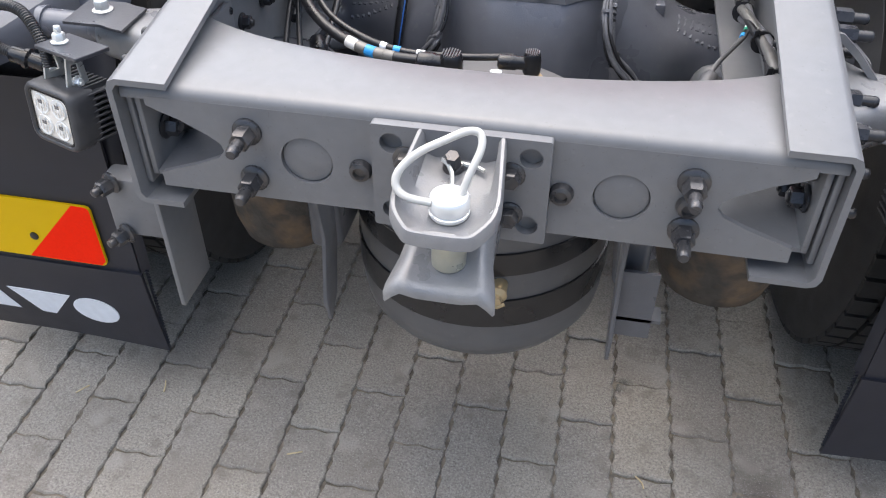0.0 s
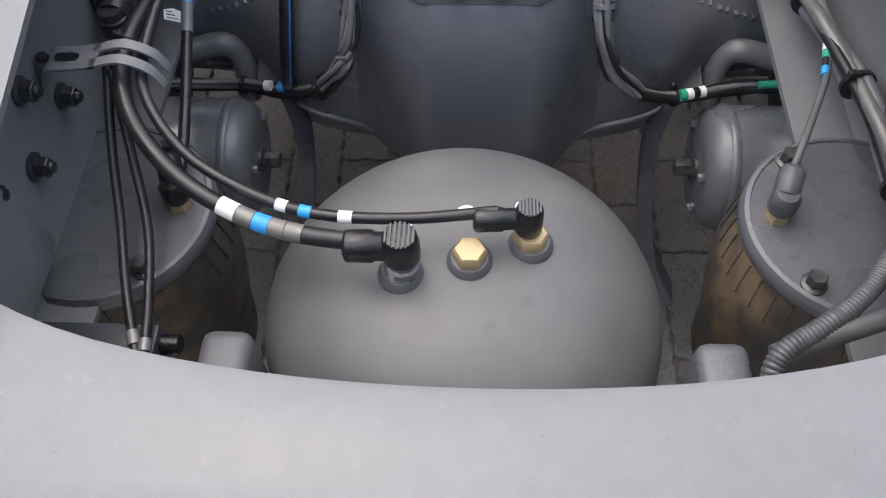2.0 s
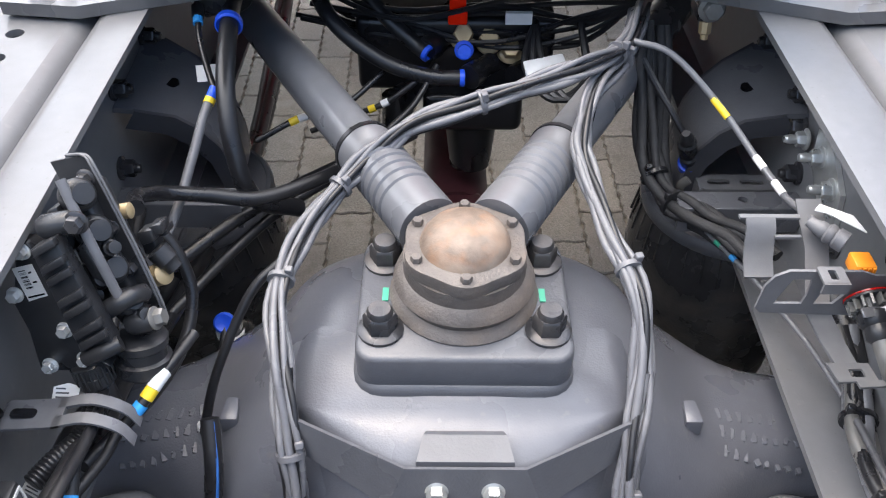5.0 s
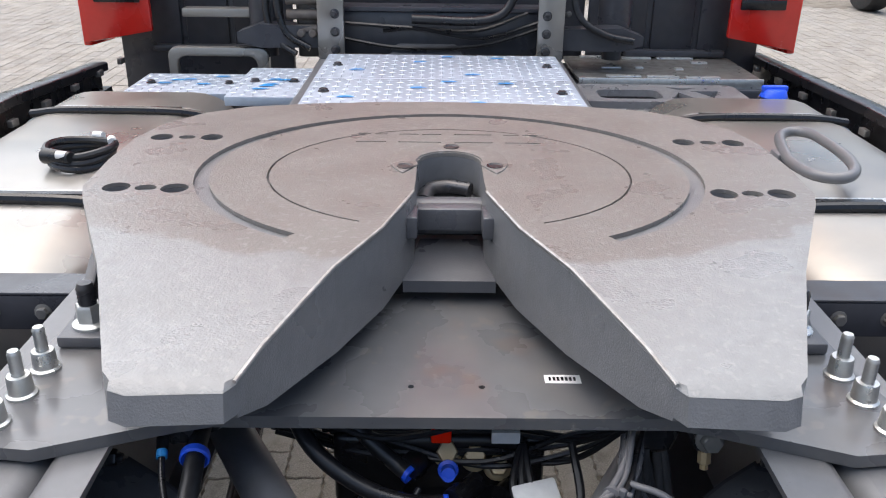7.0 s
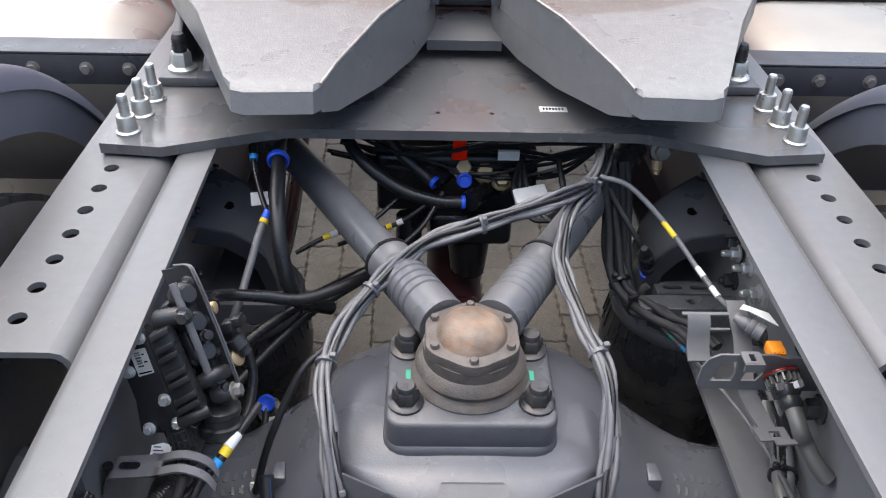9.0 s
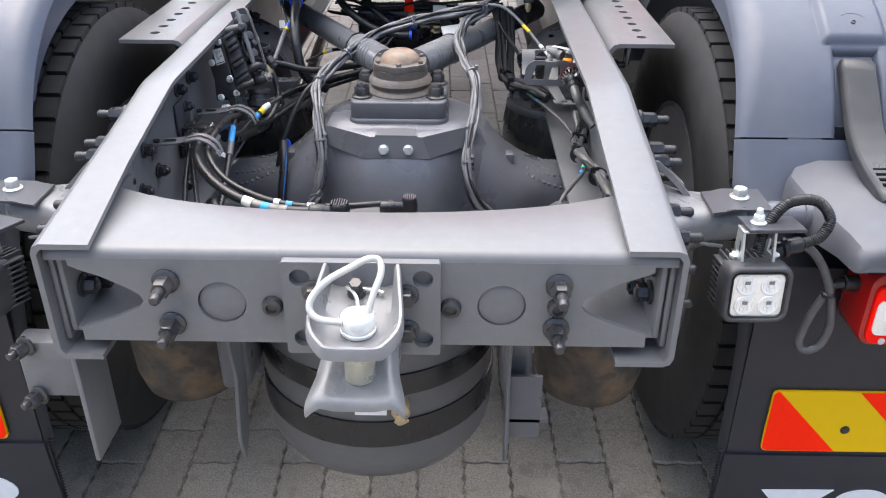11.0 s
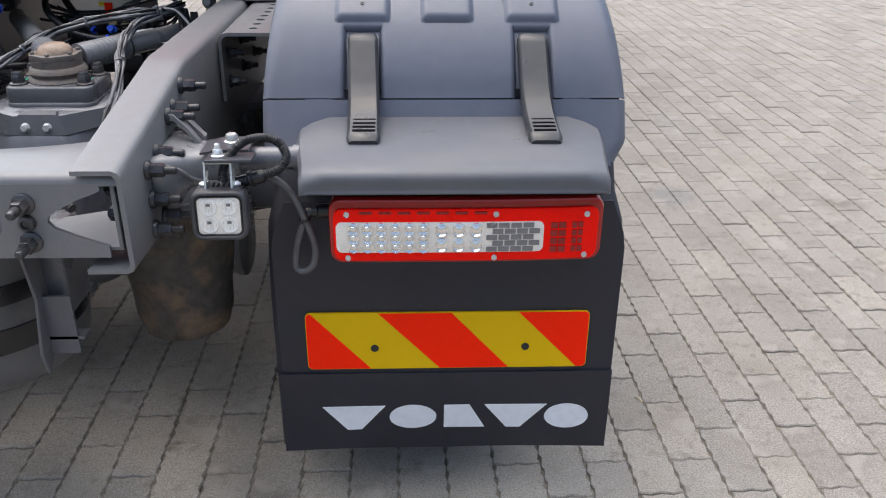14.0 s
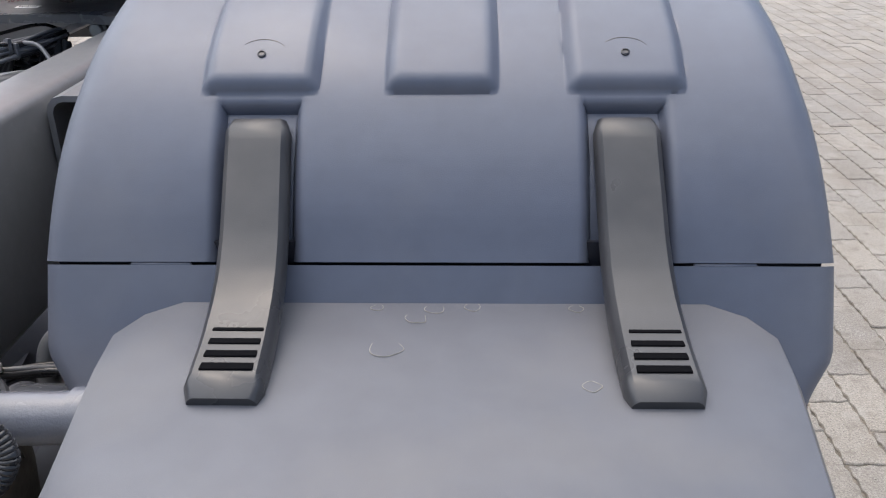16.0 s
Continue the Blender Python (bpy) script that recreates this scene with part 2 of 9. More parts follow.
GREEN = material("green_marking_tape", (0.03, 0.33, 0.20), 0.45, 0, 0.06, 60)
YELLOW = material("yellow_marking_tape", (0.85, 0.60, 0.03), 0.45, 0, 0.06, 60)
ORANGE = material("orange_connector", (0.85, 0.28, 0.02), 0.45, 0, 0.06, 60)
RED_PAINT = material("red_cab_paint", (0.62, 0.018, 0.012), 0.25, 0, 0.04, 40, coat=0.7, rough_vary=0.05)
ALU = material("brushed_aluminium_tank", (0.33, 0.315, 0.29), 0.34, 0.6, 0.06, 12, 0.05, 300, (0.40, 0.35, 0.30), 0.3, 3)
CHECKER = material("aluminium_checker_plate", (0.44, 0.50, 0.58), 0.42, 0.3, 0.06, 40)
CHASSIS_DARK = material("dark_chassis_paint", (0.045, 0.047, 0.056), 0.36, 0, 0.12, 30, 0.12, 300, (0.085, 0.08, 0.075), 0.3, 9)
SHAFT_RED = material("dark_red_shaft_paint", (0.07, 0.02, 0.025), 0.4, 0, 0.2, 30)
STONE = dict(colour=(0.258, 0.240, 0.216), rough=0.85, vary=0.30, specks=((420, 0.60, 0.70, 0.55, (0.44, 0.42, 0.39)), (300, 0.62, 0.70, 0.6, (0.10, 0.09, 0.08)), (22, 0.58, 0.70, 0.5, (0.16, 0.14, 0.12)), (9, 0.60, 0.70, 0.4, (0.37, 0.345, 0.31))), scale=220.0, bump=1.0, bump_scale=180.0, dirt=(0.205, 0.182, 0.155), dirt_amount=0.75, dirt_scale=4.5,
             spots=((0.55, 0.22, 0.10, (0.10, 0.085, 0.07)), (0.84, 0.09, 0.03, (0.08, 0.07, 0.06)), (0.27, 0.44, 0.022, (0.06, 0.055, 0.05)), (2.0, 2.1, 0.16, (0.17, 0.165, 0.165)), (2.7, 2.0, 0.12, (0.12, 0.10, 0.08))))
PAVER = material("concrete_paver", shade="object", **STONE)
PAVER_REST = material("concrete_paver_field", shade="island", **STONE)
BED = material("joint_sand", (0.175, 0.150, 0.120), 0.95, 0, 0.4, 70, 1.0, 300, (0.04, 0.038, 0.028), 0.75, 6)
GRIT = material("sand_and_grit", (0.22, 0.195, 0.165), 0.9, 0, 0.45, 300, 0.3, 300, (0.07, 0.06, 0.05), 0.7, 40)


# ---- mesh helpers ----
BASE = {}


def finish(bm, name, mat, angle=35):
    bmesh.ops.recalc_face_normals(bm, faces=bm.faces)
    me = bpy.data.meshes.new(name)
    bm.to_mesh(me)
    bm.free()
    me.materials.append(mat)
    me.polygons.foreach_set("use_smooth", [True] * len(me.polygons))
    me.set_sharp_from_angle(angle=radians(angle))
    return me


def thing(name, at, label, category, group="", kind=""):
    """An Empty at a thing's base, which parents its parts."""
    ob = new(name)
    ob.empty_display_size = 0.05
    ob.location = at
    BASE[ob] = Vector(at)
    return tagged(ob, label, category, group, kind)


def part(name, bm, mat, parent, label="", angle=44):
    """One mesh, written in world places, under a thing or a part."""
    at = BASE[parent]
    bmesh.ops.translate(bm, vec=-at, verts=bm.verts)
    ob = new(name, finish(bm, name, mat, angle))
    ob.parent = parent
    BASE[ob] = at
    return tagged(ob, label)


def solo(name, bm, mat, label, category, group="", kind="", angle=35):
    """A thing of one mesh."""
    v = np.array([x.co for x in bm.verts])
    at = Vector(((v[:, 0].min() + v[:, 0].max()) / 2, (v[:, 1].min() + v[:, 1].max()) / 2, v[:, 2].min()))
    bmesh.ops.translate(bm, vec=-at, verts=bm.verts)
    ob = new(name, finish(bm, name, mat, angle))
    ob.location = at
    BASE[ob] = at
    return tagged(ob, label, category, group, kind)


def nb():
    return bmesh.new()


def box(bm, x0, x1, y0, y1, z0, z1, bevel=0.0, seg=2):
    t = nb()
    bmesh.ops.create_cube(t, size=1, matrix=Matrix.Translation(((x0 + x1) / 2, (y0 + y1) / 2, (z0 + z1) / 2)) @ Matrix.Diagonal((abs(x1 - x0), abs(y1 - y0), abs(z1 - z0), 1)))
    if bevel:
        bmesh.ops.bevel(t, geom=t.edges[:], offset=bevel, segments=seg, affect="EDGES", profile=0.5)
    return join(bm, t)


def join(bm, t, m=None):
    me = bpy.data.meshes.new("tmp")
    if m is not None:
        bmesh.ops.transform(t, matrix=m, verts=t.verts)
    t.to_mesh(me)
    t.free()
    bm.from_mesh(me)
    bpy.data.meshes.remove(me)
    return bm


def axes(d):
    d = Vector(d).normalized()
    return d.to_track_quat("Z", "Y").to_matrix().to_4x4()


def lathe(bm, p, d, prof, n=24, phase=0.0):
    """Turn a profile of (radius, height) about the axis d through p."""
    m = Matrix.Translation(p) @ axes(d)
    rings = []
    for r, h in prof:
        if r < 1e-6:
            rings.append([bm.verts.new(m @ Vector((0, 0, h)))])
        else:
            rings.append([bm.verts.new(m @ Vector((r * math.cos(phase + 2 * math.pi * i / n), r * math.sin(phase + 2 * math.pi * i / n), h))) for i in range(n)])
    for a, b in zip(rings, rings[1:]):
        for i in range(n):
            j = (i + 1) % n
            f = [a[i % len(a)], a[j % len(a)], b[j % len(b)], b[i % len(b)]]
            f = list(dict.fromkeys(f))
            if len(f) > 2:
                bm.faces.new(f)
    for ring in (rings[0], rings[-1]):
        if len(ring) > 2:
            bm.faces.new(ring)
    return bm


def cyl(bm, a, b, r, r2=None, n=16, edge=0.0):
    a, b = Vector(a), Vector(b)
    h = (b - a).length
    r2 = r if r2 is None else r2
    prof = [(r, 0), (r2, h)] if not edge else [(r - edge, 0), (r, edge), (r2, h - edge), (r2 - edge, h)]
    return lathe(bm, a, b - a, prof, n)


def curve(pts, res=6, closed=False):
    """Points of a smooth line through pts."""
    P = [Vector(p) for p in pts]
    n = len(P)
    out = []
    for i in range(n if closed else n - 1):
        p1, p2 = P[i], P[(i + 1) % n]
        p0 = P[i - 1] if i or closed else p1 * 2 - p2
        p3 = P[(i + 2) % n] if closed or i + 2 < n else p2 * 2 - p1
        for k in range(res):
            t = k / res
            out.append(0.5 * ((2 * p1) + (p2 - p0) * t + (2 * p0 - 5 * p1 + 4 * p2 - p3) * t * t + (3 * p1 - p0 - 3 * p2 + p3) * t ** 3))
    if not closed:
        out.append(P[-1].copy())
    return out


def tube(bm, pts, r, n=8, res=6, closed=False, ribs=0.0, smooth=True, squash=1.0):
    """A round bar along a smooth line; ribs: the depth of a conduit's rings."""
    c = curve(pts, res, closed) if smooth else [Vector(p) for p in pts]
    if ribs:
        fine = []
        step = r * 0.13
        for a, b in zip(c, c[1:]):
            k = max(1, int((b - a).length / step))
            fine += [a.lerp(b, i / k) for i in range(k)]
        c = fine + [c[-1]]
    m = len(c)
    tang = [((c[(i + 1) % m] if closed or i + 1 < m else c[i]) - (c[i - 1] if closed or i else c[i])).normalized() for i in range(m)]
    up = tang[0].orthogonal().normalized()
    rings = []
    for i in range(m):
        up = (up - tang[i] * up.dot(tang[i])).normalized()
        side = tang[i].cross(up)
        q = r - (ribs * 0.7 if ribs and i % 3 == 0 else 0)
        rings.append([bm.verts.new(c[i] + (up * math.cos(2 * math.pi * k / n) * squash + side * math.sin(2 * math.pi * k / n)) * q) for k in range(n)])
    for i in range(m if closed else m - 1):
        a, b = rings[i], rings[(i + 1) % m]
        shift = 0
        if closed and i == m - 1:
            shift = min(range(n), key=lambda s: (a[0].co - b[s].co).length)
        for k in range(n):
            bm.faces.new((a[k], a[(k + 1) % n], b[(k + 1 + shift) % n], b[(k + shift) % n]))
    if not closed:
        bm.faces.new(rings[0])
        bm.faces.new(rings[-1])
    return bm


def prism(bm, poly, holes=(), plane="xy", a=0.0, b=1.0, bevel=0.0, cut=(), warp=None):
    """A plate with holes: 2D outlines, pulled from a to b across the plane."""
    t = nb()
    put = {"xy": lambda u, v, w: (u, v, w), "xz": lambda u, v, w: (u, w, v), "yz": lambda u, v, w: (w, u, v)}[plane]
    edges = []
    for loop in (poly, *holes):
        vs = [t.verts.new(put(u, v, a)) for u, v in loop]
        edges += [t.edges.new((vs[i], vs[(i + 1) % len(vs)])) for i in range(len(vs))]
    if holes:
        bmesh.ops.triangle_fill(t, use_beauty=True, use_dissolve=False, edges=edges)
    else:
        t.faces.new([e.verts[0] for e in edges])
    ext = bmesh.ops.extrude_face_region(t, geom=t.faces[:])
    bmesh.ops.translate(t, vec=Vector(put(0, 0, b - a)), verts=[g for g in ext["geom"] if isinstance(g, bmesh.types.BMVert)])
    for co, no in cut:
        bmesh.ops.bisect_plane(t, geom=t.verts[:] + t.edges[:] + t.faces[:], plane_co=co, plane_no=no)
    if bevel:
        bmesh.ops.recalc_face_normals(t, faces=t.faces)
        sharp = [e for e in t.edges if len(e.link_faces) == 2 and e.calc_face_angle(0) > 0.6]
        bmesh.ops.bevel(t, geom=sharp, offset=bevel, segments=2, affect="EDGES", profile=0.5)
    if warp:
        for v in t.verts:
            v.co = warp(v.co)
    return join(bm, t)


def circle(u, v, r, n=20, a0=0.0, a1=2 * math.pi, ry=None):
    full = abs(a1 - a0 - 2 * math.pi) < 1e-6
    return [(u + r * math.cos(a0 + (a1 - a0) * i / (n if full else n - 1)), v + (ry or r) * math.sin(a0 + (a1 - a0) * i / (n if full else n - 1))) for i in range(n)]


def rounded(u0, u1, v0, v1, r, n=4):
    out = []
    for cu, cv, s in ((u1 - r, v0 + r, -0.5), (u1 - r, v1 - r, 0), (u0 + r, v1 - r, 0.5), (u0 + r, v0 + r, 1)):
        out += [(cu + r * math.cos(math.pi * (s + 0.5 * i / n)), cv + r * math.sin(math.pi * (s + 0.5 * i / n))) for i in range(n + 1)]
    return out


def hexbolt(bm, p, d, r=0.012, h=0.010, stud=0.0, flange=True):
    """A flanged hexagon head, with a threaded end if stud is given."""
    p, d = Vector(p), Vector(d).normalized()
    base = 0.0
    if flange:
        lathe(bm, p, d, [(r * 1.35, 0), (r * 1.35, h * 0.18), (r * 1.05, h * 0.34)], 18)
        base = h * 0.3
    lathe(bm, p + d * base, d, [(r, 0), (r, h * 0.85), (r * 0.86, h)], 6)
    if stud:
        q = p + d * (base + h * 0.9)
        prof = []
        k = max(4, int(stud / 0.003))
        for i in range(k):
            prof.append((r * (0.55 if i % 2 else 0.62), stud * i / k))
        prof += [(r * 0.5, stud), (r * 0.42, stud * 1.05)]
        lathe(bm, q, d, prof, 10)
    return bm


def loft(bm, sections, cap=True):
    rings = [[bm.verts.new(p) for p in s] for s in sections]
    n = len(rings[0])
    for a, b in zip(rings, rings[1:]):
        for i in range(n):
            bm.faces.new((a[i], a[(i + 1) % n], b[(i + 1) % n], b[i]))
    if cap:
        bm.faces.new(rings[0])
        bm.faces.new(rings[-1])
    return bm


def shell(bm, f, nu, nv, thick):
    """A sheet of thickness thick from f(u, v), u and v from 0 to 1."""
    P = [[Vector(f(i / nu, j / nv)) for j in range(nv + 1)] for i in range(nu + 1)]
    Q = []
    for i in range(nu + 1):
        row = []
        for j in range(nv + 1):
            du = P[min(i + 1, nu)][j] - P[max(i - 1, 0)][j]
            dv = P[i][min(j + 1, nv)] - P[i][max(j - 1, 0)]
            row.append(P[i][j] - du.cross(dv).normalized() * thick)
        Q.append(row)
    A = [[bm.verts.new(p) for p in r] for r in P]
    B = [[bm.verts.new(p) for p in r] for r in Q]
    for i in range(nu):
        for j in range(nv):
            bm.faces.new((A[i][j], A[i + 1][j], A[i + 1][j + 1], A[i][j + 1]))
            bm.faces.new((B[i][j], B[i][j + 1], B[i + 1][j + 1], B[i + 1][j]))
    rim = [(i, 0) for i in range(nu)] + [(nu, j) for j in range(nv)] + [(i, nv) for i in range(nu, 0, -1)] + [(0, j) for j in range(nv, 0, -1)]
    for (i, j), (k, l) in zip(rim, rim[1:] + rim[:1]):
        bm.faces.new((A[i][j], B[i][j], B[k][l], A[k][l]))
    return bm


def along(line, t):
    """The point at the share t of a 2D line's length."""
    L = [math.dist(a, b) for a, b in zip(line, line[1:])]
    s = t * sum(L)
    for (a, b), d in zip(zip(line, line[1:]), L):
        if s <= d + 1e-9:
            k = s / d
            return (a[0] + (b[0] - a[0]) * k, a[1] + (b[1] - a[1]) * k)
        s -= d
    return line[-1]


# ---- ground ----
def ground():
    bm = nb()
    X, Y = (-400, -7.4, 8.6, 400), (-400, -1.6, 12.4, 400)
    vs = [[bm.verts.new((x, y, -0.0062)) for y in Y] for x in X]
    for i in range(3):
        for j in range(3):
            bm.faces.new((vs[i][j], vs[i + 1][j], vs[i + 1][j + 1], vs[i][j + 1]))
    return tagged(solo("ground", bm, BED, "brown sand bed of the paved yard", "ground", kind="structure"), kind="structure")


GROUND = ground()


# ---- chassis rails ----
def rail_section(s, y, zt, zb, xin_t, xin_b, xo=0.425, t=0.008, r=0.014):
    xin_b = 0.346 if s > 0 else 0.360
    xin_t = xin_t if s > 0 else xin_t + (0.018 if y > 0.3 else 0.018 * y / 0.3)
    pts = [(xin_t, zt), (xo - r, zt), (xo - r * 0.3, zt - r * 0.3), (xo, zt - r), (xo, zb + r), (xo - r * 0.3, zb + r * 0.3), (xo - r, zb), (xin_b, zb),
           (xin_b, zb + t), (xo - r, zb + t), (xo - t, zb + r + 0.002), (xo - t, zt - r - 0.002), (xo - r, zt - t), (xin_t, zt - t)]
    return [(s * x, y, z) for x, z in pts]


RAIL_STATIONS = ((0.0, 0.897, 0.716, 0.347, 0.347), (0.14, 0.918, 0.710, 0.347, 0.345), (0.2, 0.927, 0.706, 0.347, 0.318), (0.40, 0.957, 0.70, 0.347, 0.318),
                 (0.445, 0.965, 0.698, 0.347, 0.32), (0.475, 0.968, 0.698, 0.347, 0.322), (0.62, 0.968, 0.698, 0.347, 0.33), (0.9, 0.968, 0.698, 0.348, 0.345), (1.3, 0.968, 0.698, 0.35, 0.35), (3.6, 0.968, 0.698, 0.35, 0.35))


def chassis_frame():
    root = thing("chassis_frame", (0, 0, 0.70), "grey painted steel truck chassis frame with bolted rear crossmember", "truck chassis")
    for s in (-1, 1):
        bm = loft(nb(), [rail_section(s, *a) for a in RAIL_STATIONS])
        part("side_rail", bm, FRAME_GREY, root, "grey painted channel rail sloping down at its rear end")
        # inner reinforcing liner along the web
        bm = nb()
        box(bm, s * 0.408, s * 0.4165, 0.02, 0.33, 0.735, 0.872, 0.003)
        part("web_liner", bm, FRAME_GREY, root)
        # perforated angle along the outer web
        bm = nb()
        holes = [circle(0.505, 0.80 + 0.0555 * i, 0.0105, 14) for i in range(26)]
        prism(bm, [(0.452, 0.745), (0.562, 0.745), (0.562, 2.35), (0.452, 2.35)], holes, "xy", 0.955, 0.963)
        loft(bm, [[(0.452, y, 0.963), (0.440, y, 0.960), (0.432, y, 0.951), (0.429, y, 0.940), (0.429, y, 0.80), (0.437, y, 0.80), (0.437, y, 0.940), (0.440, y, 0.948), (0.446, y, 0.9535), (0.452, y, 0.955)] for y in (0.745, 2.35)])
        if s < 0:
            bmesh.ops.scale(bm, vec=(-1, 1, 1), verts=bm.verts)
        part("perforated_angle", bm, FRAME_GREY, root, "grey angle bracket with a row of round holes")
    # rear crossmember: upright web with tapering ears, top flange with an arc cut out of it
    ear = [(0.385, 0.742), (0.385, 0.762), (0.33, 0.782), (0.302, 0.795), (0.2935, 0.806), (0.297, 0.816), (0.311, 0.826), (0.345, 0.844), (0.372, 0.854), (0.385, 0.860), (0.385, 0.872)]
    outline = ear + [(-x, z) for x, z in reversed(ear)]
    bm = nb()
    prism(bm, outline, [circle(x, 0.805, 0.0325, 36) for x in (-0.1875, 0.1875)], "xz", 0.010, 0.018)
    part("crossmember_web", bm, FRAME_GREY, root, "grey crossmember plate with tapering notched ends")
    bm = nb()
    n = 28
    def lip(x):
        k = abs(x)
        return 0.118 + 0.34 * k * k + 0.9 * k ** 4 + (0.6 * (k - 0.27) ** 2 if k > 0.27 else 0)
    xs = [-0.4155 + 0.831 * i / n for i in range(n + 1)]
    rows = []
    for x in xs:
        yl = lip(x)
        top = [(0.010, 0.868), (0.0108, 0.876), (0.0145, 0.8825), (0.022, 0.8855), (0.05, 0.887), (yl * 0.6, 0.8875), (yl - 0.006, 0.888), (yl, 0.886)]
        under = [(yl, 0.881), (yl - 0.004, 0.8795), (yl * 0.6, 0.8795), (0.05, 0.8785), (0.026, 0.877), (0.0195, 0.8735), (0.018, 0.868)]
        rows.append([(x, y, z + (0.006 if y > 0.03 else 0) * min(1, y / 0.2)) for y, z in top + under])
    loft(bm, rows)
    part("crossmember_flange", bm, FRAME_GREY, root, "grey crossmember top flange with a curved cut-out")
    for x in (-0.1875, 0.1875):
        bm = nb()
        lathe(bm, (x, 0.0195, 0.805), (0, -1, 0), [(0.036, 0), (0.036, 0.0012), (0.0318, 0.0014), (0.0310, 0.0048), (0.0295, 0.0055), (0.0, 0.0055)], 36)
        part("pressed_disc", bm, FRAME_GREY, root, "recessed round pressing")
    # gusset brackets inside the rail ends
    for s in (-1, 1):
        bm = nb()
        loft(bm, [[(s * x0, y, z), (s * 0.404, y, z), (s * 0.404, y, z + 0.006), (s * x0, y, z + 0.006)] for x0, y, z in ((0.236, 0.022, 0.750), (0.25, 0.08, 0.754), (0.268, 0.128, 0.758), (0.337, 0.150, 0.761))])
        box(bm, s * 0.397, s * 0.405, 0.02, 0.30, 0.75, 0.865, 0.002)
        part("gusset_bracket", bm, FRAME_GREY, root, "folded grey gusset plate inside the rail end")
        for y, z in ((0.06, 0.845), (0.11, 0.845), (0.06, 0.80), (0.11, 0.78)):
            part("bolt", hexbolt(nb(), (s * 0.396, y, z), (-s, 0, 0), 0.013, 0.015, 0.004), BOLT_BLACK, root)
        # flange studs on the outer web
        for y, z in ((0.396, 0.930), (0.327, 0.905), (0.286, 0.900), (0.340, 0.851), (0.286, 0.848), (0.188, 0.862), (0.126, 0.852), (0.188, 0.797), (0.130, 0.797), (0.186, 0.742), (0.124, 0.742)):
            part("bolt", hexbolt(nb(), (s * 0.4255, y, z), (s, 0, 0), 0.0125, 0.024, 0.022), BOLT_BLACK, root)
        for y in (0.80, 0.97, 1.14):
            part("bolt", hexbolt(nb(), (s * 0.4375, y, 0.905), (s, 0, 0), 0.0115, 0.018, 0.018), BOLT_BLACK, root)
            part("bolt", hexbolt(nb(), (s * 0.4375, y, 0.835), (s, 0, 0), 0.0115, 0.018, 0.018), BOLT_BLACK, root)
        for y, z in ((0.41, 0.86), (0.46, 0.80), (0.37, 0.80), (0.30, 0.85), (0.62, 0.90), (0.70, 0.90)):
            part("bolt", hexbolt(nb(), (s * 0.4165, y, z), (-s, 0, 0), 0.0105, 0.012, 0.006), BOLT_BLACK, root)
    for x in (-0.258, 0.262):
        for z in (0.839, 0.772):
            part("nut", hexbolt(nb(), (x, 0.010, z), (0, -1, 0), 0.0135, 0.022, 0.026), BOLT_DARK, root, "dull steel nut on a protruding stud")
    for x, z in ((-0.1195, 0.803), (0.1195, 0.803), (0.262, 0.806)):
        bm = nb()
        lathe(bm, (x, 0.010, z), (0, -1, 0), [(0.0145, 0), (0.0145, 0.003), (0.0125, 0.009), (0.008, 0.011), (0.007, 0.006), (0, 0.006)], 20)
        part("plug", bm, BOLT_DARK, root)
    return root


chassis_frame()


